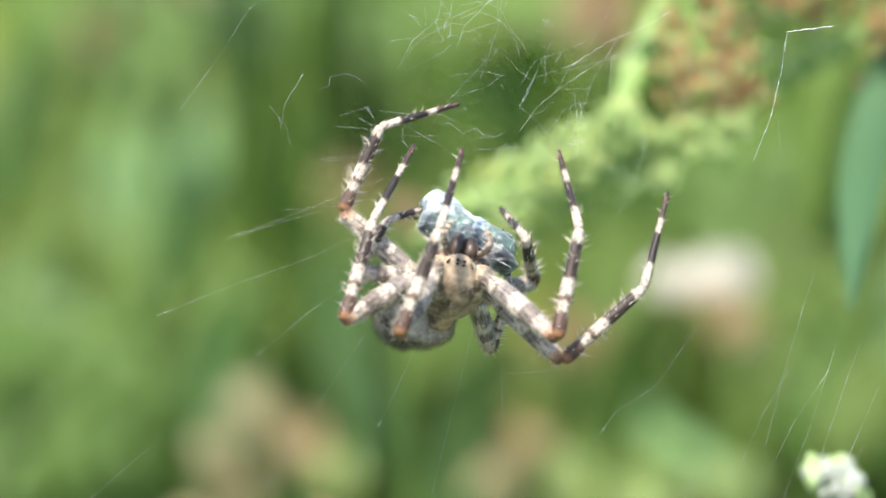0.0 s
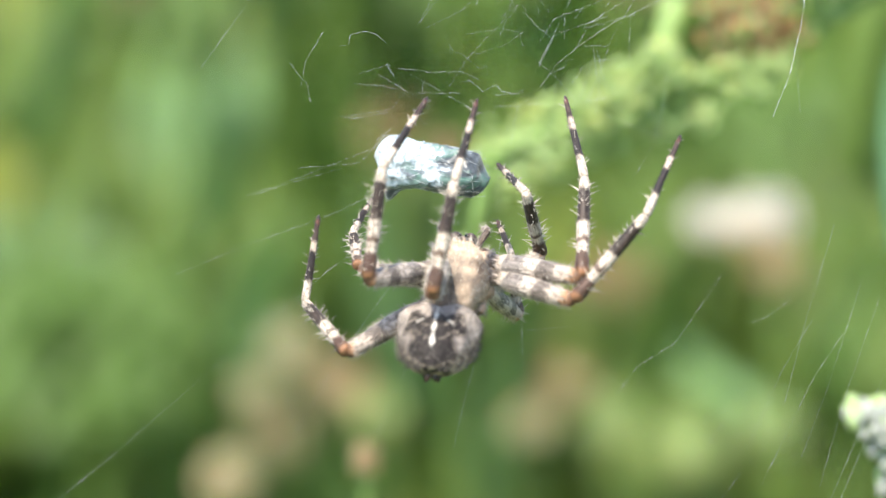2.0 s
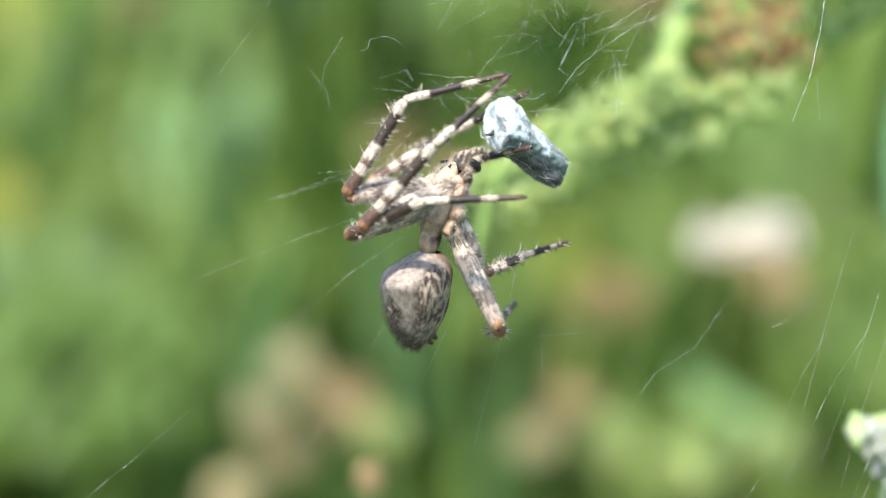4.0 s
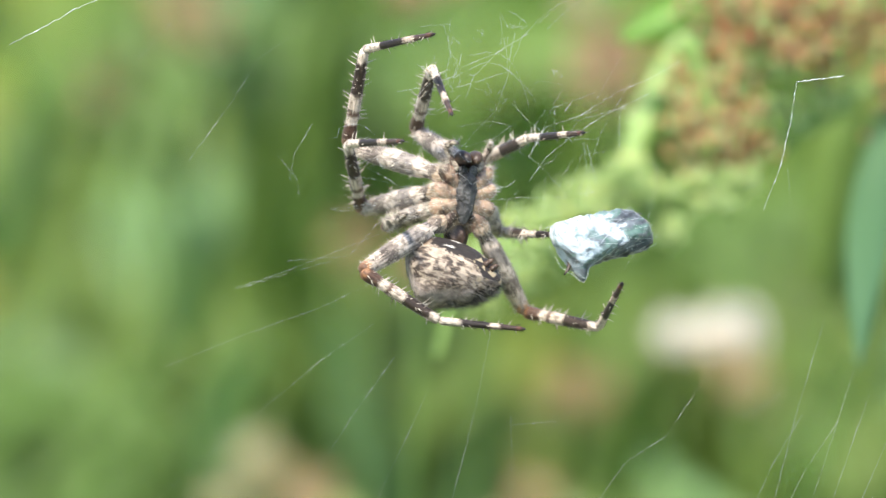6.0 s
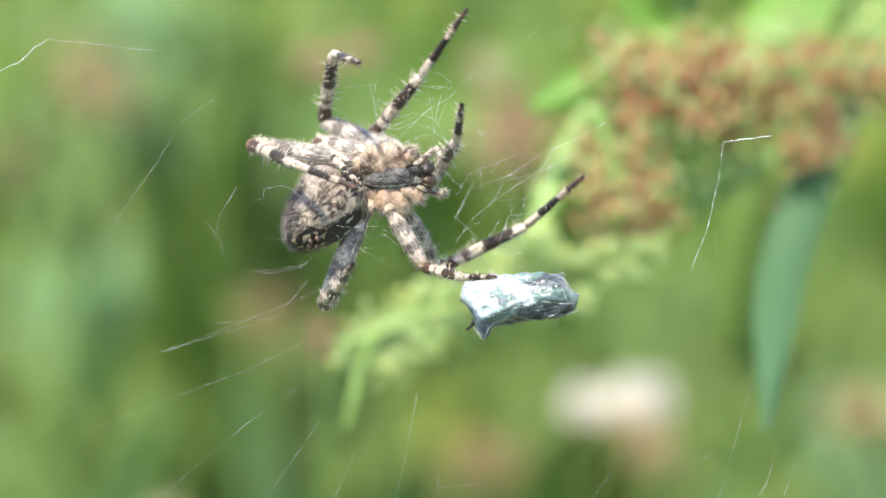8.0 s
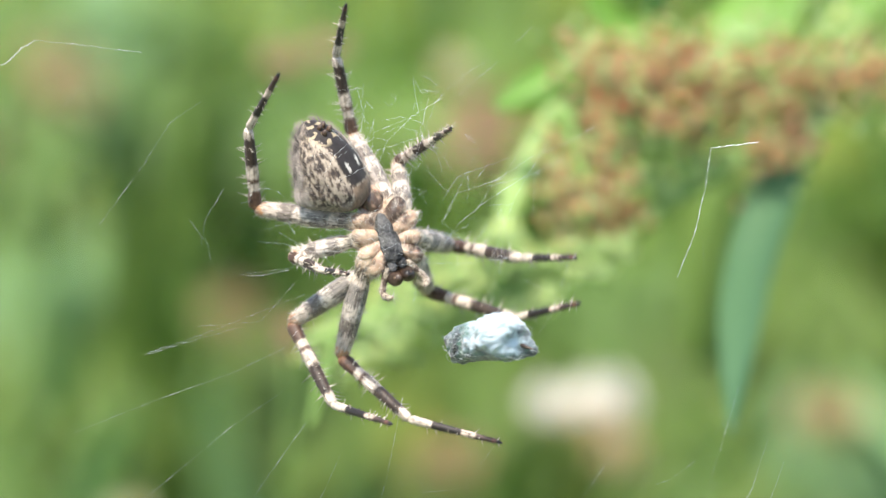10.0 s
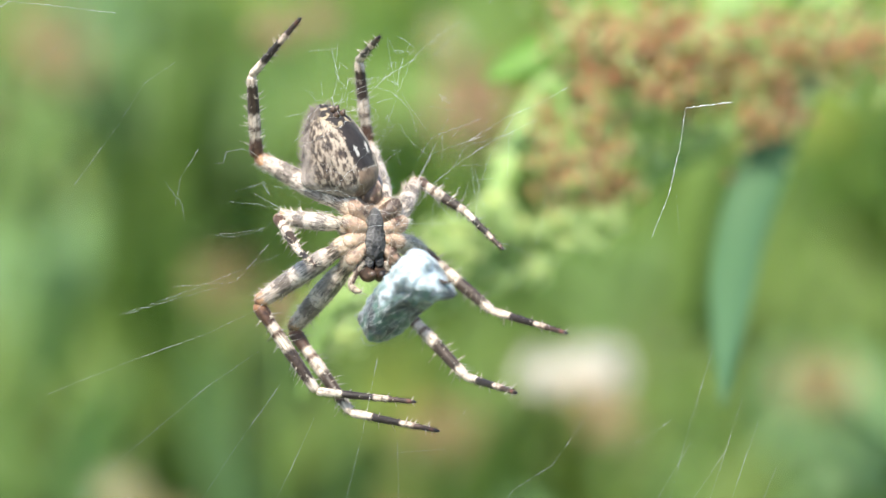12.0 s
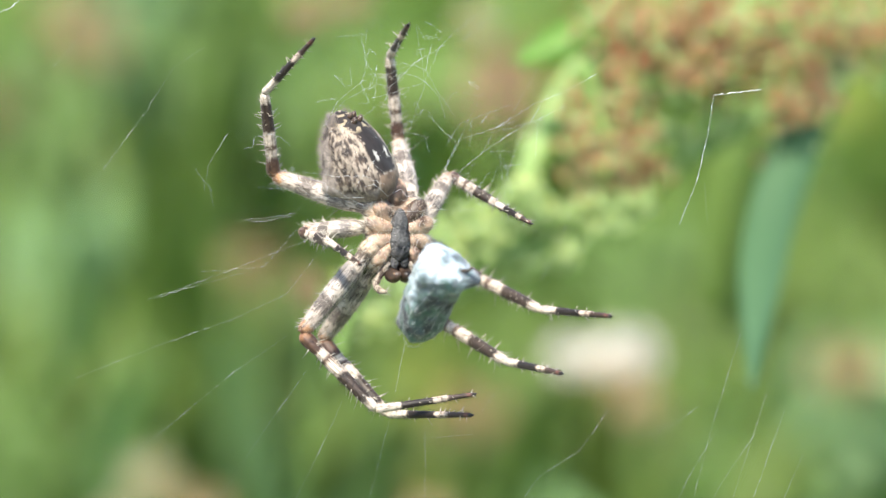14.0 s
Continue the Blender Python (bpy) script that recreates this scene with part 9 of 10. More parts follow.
    walk(legs['R3'][2], [
        at(0, 3.91, -1.10, -2.36, -30.0, -151.8, -7.5), at(0.27, 4.38, 0.65, -2.95, -24.2, -151.4, -5.4), at(0.5, 3.93, 2.50, -2.51, -8.3, -155.7, -5.2),
        at(0.73, 3.87, 2.22, -1.74, -52.2, -136.0, 19.1), at(1, 3.86, 1.75, -1.12, 59.5, -37.8, -119.2), at(1.27, 4.08, 1.41, -0.64, -75.7, -141.2, 24.5),
        at(1.5, 4.28, 0.95, -0.40, -48.8, -153.4, 5.3), at(1.73, 3.67, 2.38, -1.31, -49.5, -154.8, 3.3), at(2, 3.20, 2.82, -2.49, -50.2, -156.1, 1.5),
        at(2.27, 2.73, 3.20, -1.97, -62.3, -152.8, 8.3), at(2.5, 2.31, 3.03, -1.14, -75.2, -150.9, 16.0), at(2.7, 2.30, 3.24, -2.19, -60.8, -154.2, 9.1),
        at(3.1, 1.85, 3.46, -4.14, -57.4, -154.6, 8.8), at(3.5, 0.54, 1.97, -5.69, -48.3, -156.0, 7.0), at(3.9, -1.82, -0.78, -6.84, -36.3, -158.1, 3.8),
        at(4.3, -2.85, -2.41, -6.26, -24.8, -160.6, 0.8), at(4.8, -2.41, -2.98, -5.99, -18.9, -159.4, 0.5), at(5, 0.77, -2.62, -5.32, -33.6, -164.9, -0.3),
        at(5.27, -1.30, -3.30, -4.41, -26.9, -163.2, -0.3), at(5.5, -2.58, -3.97, -2.46, -19.8, -161.9, -0.2), at(5.73, 0.78, -3.33, -1.32, -17.6, -174.0, -3.5),
        at(6, 4.66, -1.57, -0.62, -16.9, 171.0, -7.1), at(6.27, 5.07, -1.30, -0.87, -13.8, -179.7, -4.9), at(6.5, 5.30, -0.96, -1.23, -11.1, -169.8, -3.0),
        at(6.73, 5.76, 0.03, -2.39, -10.0, -167.0, -2.3), at(7, 5.70, 0.90, -3.11, -8.9, -163.8, -1.7), at(7.27, 5.44, 0.33, -2.63, -12.1, -163.1, -1.5),
        at(7.5, 4.65, -0.37, -1.54, -15.1, -162.3, -1.3), at(7.73, 3.42, -1.93, -1.55, -22.9, -160.3, -0.5), at(8, 1.49, -2.78, -2.09, -30.8, -158.1, 0.6),
        at(8.27, 3.69, -2.23, -2.41, -27.1, -167.2, -4.0), at(8.5, 5.52, -1.19, -2.91, -24.5, -176.2, -7.8), at(8.7, 3.90, -3.08, -2.97, -4.3, -160.2, -6.6),
        at(9.1, 4.02, -3.34, -2.87, -3.4, -164.3, -6.8), at(9.5, 4.39, -4.00, -2.49, -0.9, -175.2, -6.9), at(9.9, 4.82, -4.77, -1.69, 2.4, 171.2, -6.0),
        at(10.3, 4.93, -5.26, -0.79, 5.4, 160.2, -4.6), at(10.8, 4.83, -5.44, -0.32, 7.0, 155.0, -3.8), at(11, 5.97, -4.64, 1.09, 6.3, 136.6, -1.9),
        at(11.27, 5.86, -3.04, -0.22, -11.4, 154.4, 3.1), at(11.3, 5.67, -2.74, -0.46, -15.3, 158.1, 4.1), at(11.5, 5.48, -1.36, -0.48, -31.6, 156.5, 2.5),
        at(11.6, 5.70, -1.37, -0.42, -32.9, 155.4, 1.8), at(11.7, 5.93, -1.38, -0.32, -34.2, 154.4, 1.0), at(11.8, 6.16, -1.39, -0.23, -35.6, 153.3, 0.2),
        at(12, 6.66, -1.42, 0.06, -38.7, 150.9, -1.8), at(12.5, 7.28, -1.70, 0.49, -28.2, 156.5, 2.0), at(13, 7.28, -1.70, 0.44, -28.2, 156.8, 2.1),
        at(13.5, 7.29, -1.71, 0.43, -28.4, 156.7, 2.0), at(14, 6.77, -1.93, -1.08, -17.7, 163.2, 4.2),
    ])
    walk(legs['L4'][0], [
        at(0, -1.10, -1.35, -0.45, -27.8, -104.4, 4.5), at(0.27, -1.10, -1.35, -0.45, -61.2, -94.9, 46.6), at(0.5, -1.10, -1.35, -0.45, 61.8, -86.3, -65.6),
        at(0.73, -1.10, -1.35, -0.45, 47.0, -85.8, -54.9), at(1, -1.10, -1.35, -0.45, 16.1, -81.1, -28.5), at(1.27, -1.10, -1.35, -0.45, 26.5, -76.6, -20.9),
        at(1.5, -1.10, -1.35, -0.45, 35.3, -71.1, -11.0), at(1.73, -1.10, -1.35, -0.45, 39.8, -68.7, -7.0), at(2, -1.10, -1.35, -0.45, 44.5, -66.5, -3.1),
        at(2.27, -1.10, -1.35, -0.45, 56.4, -72.6, -20.9), at(2.5, -1.10, -1.35, -0.45, 81.0, -76.5, -51.3), at(2.7, -1.10, -1.35, -0.45, 16.4, -79.3, -38.0),
        at(3.1, -1.10, -1.35, -0.45, 17.0, -78.8, -37.6), at(3.5, -1.10, -1.35, -0.45, 21.8, -80.3, -40.7), at(3.9, -1.10, -1.35, -0.45, 24.3, -80.8, -40.9),
        at(4.3, -1.10, -1.35, -0.45, 24.4, -80.9, -39.2), at(4.8, -1.10, -1.35, -0.45, 24.2, -80.9, -37.9), at(5, -1.10, -1.35, -0.45, 28.2, -77.0, -20.2),
        at(5.27, -1.10, -1.35, -0.45, 64.2, -79.1, -34.0), at(5.5, -1.10, -1.35, -0.45, 104.2, -79.2, -51.2), at(5.73, -1.10, -1.35, -0.45, 79.2, -79.5, -25.7),
        at(6, -1.10, -1.35, -0.45, 58.2, -78.0, -4.2), at(6.27, -1.10, -1.35, -0.45, 33.1, -70.7, 39.7), at(6.5, -1.10, -1.35, -0.45, 30.1, -61.7, 62.6),
        at(6.73, -1.10, -1.35, -0.45, 43.6, -71.1, 44.8), at(7, -1.10, -1.35, -0.45, 77.2, -77.0, 6.7), at(7.27, -1.10, -1.35, -0.45, 32.5, -66.9, 44.0),
        at(7.5, -1.10, -1.35, -0.45, 15.0, -53.2, 53.2), at(7.73, -1.10, -1.35, -0.45, -9.2, -77.8, 58.7), at(8, -1.10, -1.35, -0.45, 23.7, -104.0, 5.3),
        at(8.27, -1.10, -1.35, -0.45, 62.0, -98.8, -25.0), at(8.5, -1.10, -1.35, -0.45, -57.6, -79.8, 102.6), at(8.7, -1.10, -1.35, -0.45, -28.1, -71.0, 62.9),
        at(9.1, -1.10, -1.35, -0.45, -26.1, -69.4, 60.6), at(9.5, -1.10, -1.35, -0.45, -22.1, -65.7, 56.0), at(9.9, -1.10, -1.35, -0.45, -18.8, -60.7, 51.8),
        at(10.3, -1.10, -1.35, -0.45, -16.6, -56.1, 49.0), at(10.8, -1.10, -1.35, -0.45, -15.6, -53.4, 47.6), at(11, -1.10, -1.35, -0.45, -12.5, -51.1, 46.8),
        at(11.27, -1.10, -1.35, -0.45, 13.4, -55.8, 45.8), at(11.3, -1.10, -1.35, -0.45, 18.5, -56.6, 45.5), at(11.5, -1.10, -1.35, -0.45, 3.2, -53.2, 45.3),
        at(11.6, -1.10, -1.35, -0.45, 6.5, -57.4, 44.6), at(11.7, -1.10, -1.35, -0.45, -0.9, -53.3, 44.1), at(11.8, -1.10, -1.35, -0.45, 4.5, -58.1, 43.7),
        at(12, -1.10, -1.35, -0.45, -11.0, -61.7, 44.6), at(12.5, -1.10, -1.35, -0.45, -20.6, -61.2, 44.3), at(13, -1.10, -1.35, -0.45, -20.4, -61.1, 44.2),
        at(13.5, -1.10, -1.35, -0.45, -20.4, -61.1, 44.2), at(14, -1.10, -1.35, -0.45, -17.1, -57.1, 41.7),
    ])
    walk(legs['L4'][1], [
        at(0, -8.05, 1.75, -2.17, -46.3, 162.6, 4.0), at(0.27, -8.64, 0.63, -0.77, -56.4, 164.3, 8.3), at(0.5, -8.88, -0.84, -0.21, -65.8, 165.5, 12.4),
        at(0.73, -8.82, -0.29, -0.06, -53.9, 166.3, 12.4), at(1, -8.64, 0.28, 0.71, -42.3, 167.5, 12.4), at(1.27, -8.68, -2.18, 1.17, -70.1, 165.3, 7.1),
        at(1.5, -7.87, -4.63, 1.61, 74.4, 13.6, -179.9), at(1.73, -7.25, -5.62, 1.73, 100.3, 10.7, -158.2), at(2, -6.50, -6.53, 1.77, 118.8, 1.6, -141.4),
        at(2.27, -7.26, -5.95, 0.84, -37.2, 165.3, 28.8), at(2.5, -7.85, -5.24, -0.17, -13.0, 151.3, 25.6), at(2.7, -8.25, 1.44, 0.94, -65.9, 137.5, -1.3),
        at(3.1, -8.29, 1.30, 1.00, -62.2, 137.3, -2.0), at(3.5, -8.40, 1.11, 0.76, -52.2, 138.9, -0.6), at(3.9, -8.51, 0.82, 0.68, -51.1, 128.5, -21.1),
        at(4.3, -8.57, 0.58, 0.67, -39.0, 128.9, -19.8), at(4.8, -8.61, 0.45, 0.68, -33.5, 128.5, -20.3), at(5, -8.66, -2.50, 1.10, -32.1, 141.0, -6.9),
        at(5.27, -7.79, -5.31, 0.19, -18.0, 162.0, 1.4), at(5.5, -5.81, -7.56, -0.81, -7.1, -175.8, 3.9), at(5.73, -5.72, -7.63, -0.18, -6.1, -160.9, 6.1),
        at(6, -5.60, -7.67, 0.40, -5.6, -146.1, 8.2), at(6.27, -3.12, -8.57, 1.71, -5.4, -167.6, 5.4), at(6.5, -0.36, -8.43, 2.74, -6.6, 171.1, 2.8),
        at(6.73, -1.11, -8.93, 1.38, -7.9, 174.0, 3.2), at(7, -1.88, -9.10, -0.06, -9.4, 176.7, 3.8), at(7.27, -2.55, -8.57, 2.13, -1.6, 175.0, 3.8),
        at(7.5, -3.09, -7.39, 4.07, 5.7, 173.3, 4.1), at(7.73, -6.08, -7.12, 1.18, -8.6, 167.3, 3.4), at(8, -7.71, -5.11, -2.18, -24.9, 160.7, 0.6),
        at(8.27, -7.30, -6.06, -1.01, -37.7, 156.9, -2.5), at(8.5, -6.63, -6.80, 0.29, -50.5, 153.8, -6.3), at(8.7, -7.33, -5.47, 1.80, -43.5, 161.6, 1.4),
        at(9.1, -7.31, -5.38, 2.01, -38.4, 161.8, 1.5), at(9.5, -7.22, -5.16, 2.53, -14.8, 162.5, 1.8), at(9.9, -7.06, -4.86, 3.16, 46.4, 164.0, 1.1),
        at(10.3, -6.85, -4.56, 3.72, 78.0, 164.5, 0.7), at(10.8, -6.71, -4.39, 4.03, 83.3, 164.8, -0.8), at(11, -6.39, -4.51, 4.33, 81.2, 164.5, 0.5),
        at(11.27, -4.18, -7.11, 3.81, 60.8, 169.7, -8.7), at(11.3, -3.66, -7.49, 3.62, 56.2, 170.8, -10.7), at(11.5, -5.19, -6.08, 4.21, -87.5, 8.0, 162.7),
        at(11.6, -5.14, -6.56, 3.72, 52.1, 168.8, -14.5), at(11.7, -5.68, -5.61, 4.21, 69.7, 166.7, -8.1), at(11.8, -5.45, -6.35, 3.66, -86.7, 13.6, 159.6),
        at(12, -6.94, -5.03, 3.18, 63.2, 165.6, -19.1), at(12.5, -7.59, -3.86, 3.07, 64.8, 166.8, -20.8), at(13, -7.58, -3.86, 3.09, 64.8, 166.9, -20.9),
        at(13.5, -7.58, -3.86, 3.09, 64.7, 167.0, -21.1), at(14, -7.30, -3.80, 3.60, 67.6, 166.3, -19.5),
    ])
    walk(legs['L4'][2], [
        at(0, -7.12, 6.16, -6.12, -6.1, 121.9, 8.4), at(0.27, -8.47, 5.70, -3.96, -17.8, 126.1, 11.3), at(0.5, -9.46, 4.64, -2.60, -30.2, 128.5, 14.4),
        at(0.73, -9.05, 4.62, -3.49, -28.2, 130.3, 14.7), at(1, -8.57, 4.43, -3.62, -27.5, 132.0, 14.1), at(1.27, -8.87, 3.49, -0.80, -46.1, 122.3, 1.3),
        at(1.5, -8.26, 1.15, 3.18, -78.8, 116.5, -25.3), at(1.73, -9.26, -0.07, 0.67, -109.8, 117.9, -37.7), at(2, -9.71, -2.37, -1.12, 45.8, 59.8, 136.5),
        at(2.27, -7.95, -2.19, -3.78, -61.2, 126.0, 4.4), at(2.5, -5.90, -2.81, -5.29, -22.3, 145.7, 13.9), at(2.7, -6.47, 6.88, -0.86, -24.8, 133.8, 9.9),
        at(3.1, -6.21, 6.54, -1.06, -23.4, 133.6, 9.9), at(3.5, -5.94, 5.82, -2.01, -41.1, 103.9, -26.1), at(3.9, -4.07, 4.11, -1.66, -17.4, 120.8, 0.3),
        at(4.3, -3.88, 2.91, -2.25, -13.1, 119.5, -1.6), at(4.8, -3.78, 2.19, -2.44, -10.4, 117.3, -3.0), at(5, -5.10, 0.28, -2.85, -14.5, 125.1, 1.8),
        at(5.27, -6.07, -3.42, -5.23, -20.1, 129.4, 3.6), at(5.5, -6.30, -6.85, -6.75, -25.9, 132.9, 6.1), at(5.73, -7.73, -7.20, -5.82, -30.0, 143.4, 15.8),
        at(6, -8.98, -7.56, -4.55, -35.9, 153.0, 25.0), at(6.27, -4.45, -8.13, -4.13, -23.1, 164.2, 30.8), at(6.5, 0.53, -7.70, -3.14, -11.8, 175.6, 33.4),
        at(6.73, -0.53, -8.07, -4.53, -23.5, 162.3, 28.1), at(7, -1.61, -8.10, -5.97, -38.4, 150.6, 19.4), at(7.27, -2.04, -8.36, -3.85, -15.9, 162.5, 23.4),
        at(7.5, -2.35, -7.93, -1.86, 4.1, 173.5, 22.5), at(7.73, -4.83, -6.15, -4.60, -5.3, 163.7, 22.1), at(8, -5.94, -2.57, -7.31, -16.4, 152.3, 19.1),
        at(8.27, -5.28, -2.47, -5.38, -19.7, 150.8, 18.4), at(8.5, -4.45, -2.38, -3.13, -22.9, 149.2, 17.7), at(8.7, -6.07, -1.31, -2.33, -28.0, 147.3, 15.8),
        at(9.1, -5.93, -1.62, -2.45, -21.6, 148.4, 16.4), at(9.5, -5.52, -3.57, -3.01, -2.2, 152.2, 17.5), at(9.9, -5.83, -9.18, -0.81, 26.7, 158.5, 17.3),
        at(10.3, -6.44, -10.43, 2.52, 46.5, 162.9, 14.9), at(10.8, -6.61, -10.35, 3.35, 54.3, 164.5, 13.6), at(11, -6.09, -10.44, 3.44, 70.1, 158.6, 30.2),
        at(11.27, -4.46, -12.37, 0.94, 45.8, 170.2, 20.0), at(11.3, -4.06, -12.49, 0.33, 39.9, 172.5, 17.8), at(11.5, -7.00, -11.79, 4.47, 70.2, -170.0, -13.7),
        at(11.6, -5.63, -11.32, 0.11, 31.3, 148.2, 7.0), at(11.7, -6.00, -11.25, 2.18, 32.3, 160.6, -1.2), at(11.8, -7.61, -11.94, 4.00, 70.6, 171.8, -22.5),
        at(12, -8.05, -10.31, 0.56, 35.5, 144.1, -7.4), at(12.5, -8.98, -9.14, 0.58, 34.0, 147.1, -9.8), at(13, -8.98, -9.14, 0.60, 33.9, 147.4, -10.1),
        at(13.5, -9.00, -9.13, 0.59, 33.6, 147.6, -10.3), at(14, -8.65, -9.21, 1.38, 33.3, 144.8, -8.3),
    ])
    walk(legs['R4'][0], [
        at(0, 1.10, -1.35, -0.45, 12.4, 142.4, -0.9), at(0.27, 1.10, -1.35, -0.45, 20.5, 147.3, -3.6), at(0.5, 1.10, -1.35, -0.45, 28.7, 151.7, -6.9),
        at(0.73, 1.10, -1.35, -0.45, 19.0, 157.9, -9.2), at(1, 1.10, -1.35, -0.45, 9.9, 164.0, -10.2), at(1.27, 1.10, -1.35, -0.45, 0.3, 168.8, -10.1),
        at(1.5, 1.10, -1.35, -0.45, -9.1, 173.3, -9.2), at(1.73, 1.10, -1.35, -0.45, -30.4, 164.0, -14.6), at(2, 1.10, -1.35, -0.45, -53.9, 157.8, -22.8),
        at(2.27, 1.10, -1.35, -0.45, -51.8, 157.4, -23.5), at(2.5, 1.10, -1.35, -0.45, -49.6, 157.0, -24.1), at(2.7, 1.10, -1.35, -0.45, -5.3, 149.3, -26.0),
        at(3.1, 1.10, -1.35, -0.45, -0.4, 149.6, -26.3), at(3.5, 1.10, -1.35, -0.45, 13.5, 149.1, -26.9), at(3.9, 1.10, -1.35, -0.45, 32.3, 146.6, -26.1),
        at(4.3, 1.10, -1.35, -0.45, 49.0, 149.3, -29.4), at(4.8, 1.10, -1.35, -0.45, 57.3, 148.2, -28.7), at(5, 1.10, -1.35, -0.45, 42.5, 154.6, -34.4),
        at(5.27, 1.10, -1.35, -0.45, 49.1, 145.9, -25.9), at(5.5, 1.10, -1.35, -0.45, 54.5, 136.5, -13.7), at(5.73, 1.10, -1.35, -0.45, 42.8, 126.0, -2.0),
        at(6, 1.10, -1.35, -0.45, 30.9, 114.7, 7.5), at(6.27, 1.10, -1.35, -0.45, 28.1, 126.1, -5.3), at(6.5, 1.10, -1.35, -0.45, 29.5, 137.4, -14.7),
        at(6.73, 1.10, -1.35, -0.45, 97.6, 105.0, 65.2), at(7, 1.10, -1.35, -0.45, -21.7, 50.2, -37.7), at(7.27, 1.10, -1.35, -0.45, -10.4, 56.2, -40.0),
        at(7.5, 1.10, -1.35, -0.45, 2.6, 62.2, -40.1), at(7.73, 1.10, -1.35, -0.45, 62.6, 80.6, 5.7), at(8, 1.10, -1.35, -0.45, -36.1, 106.4, -109.2),
        at(8.27, 1.10, -1.35, -0.45, 45.0, 73.2, -22.5), at(8.5, 1.10, -1.35, -0.45, 15.6, 49.3, -45.4), at(8.7, 1.10, -1.35, -0.45, 22.1, 44.4, -48.8),
        at(9.1, 1.10, -1.35, -0.45, 23.0, 44.0, -49.1), at(9.5, 1.10, -1.35, -0.45, 25.1, 42.8, -49.9), at(9.9, 1.10, -1.35, -0.45, 27.6, 41.4, -51.0),
        at(10.3, 1.10, -1.35, -0.45, 29.6, 40.3, -51.9), at(10.8, 1.10, -1.35, -0.45, 30.9, 39.8, -52.4), at(11, 1.10, -1.35, -0.45, 23.8, 37.9, -53.3),
        at(11.27, 1.10, -1.35, -0.45, 21.3, 36.8, -53.8), at(11.3, 1.10, -1.35, -0.45, 20.8, 36.6, -53.9), at(11.5, 1.10, -1.35, -0.45, 19.0, 35.8, -54.3),
        at(11.6, 1.10, -1.35, -0.45, 18.6, 35.3, -54.4), at(11.7, 1.10, -1.35, -0.45, 18.2, 34.9, -54.6), at(11.8, 1.10, -1.35, -0.45, 17.8, 34.6, -54.8),
        at(12, 1.10, -1.35, -0.45, 17.1, 33.8, -55.2), at(12.5, 1.10, -1.35, -0.45, 19.1, 35.1, -54.6), at(13, 1.10, -1.35, -0.45, 18.9, 35.3, -54.5),
        at(13.5, 1.10, -1.35, -0.45, 19.1, 35.5, -54.4), at(14, 1.10, -1.35, -0.45, 16.0, 37.3, -53.6),
    ])
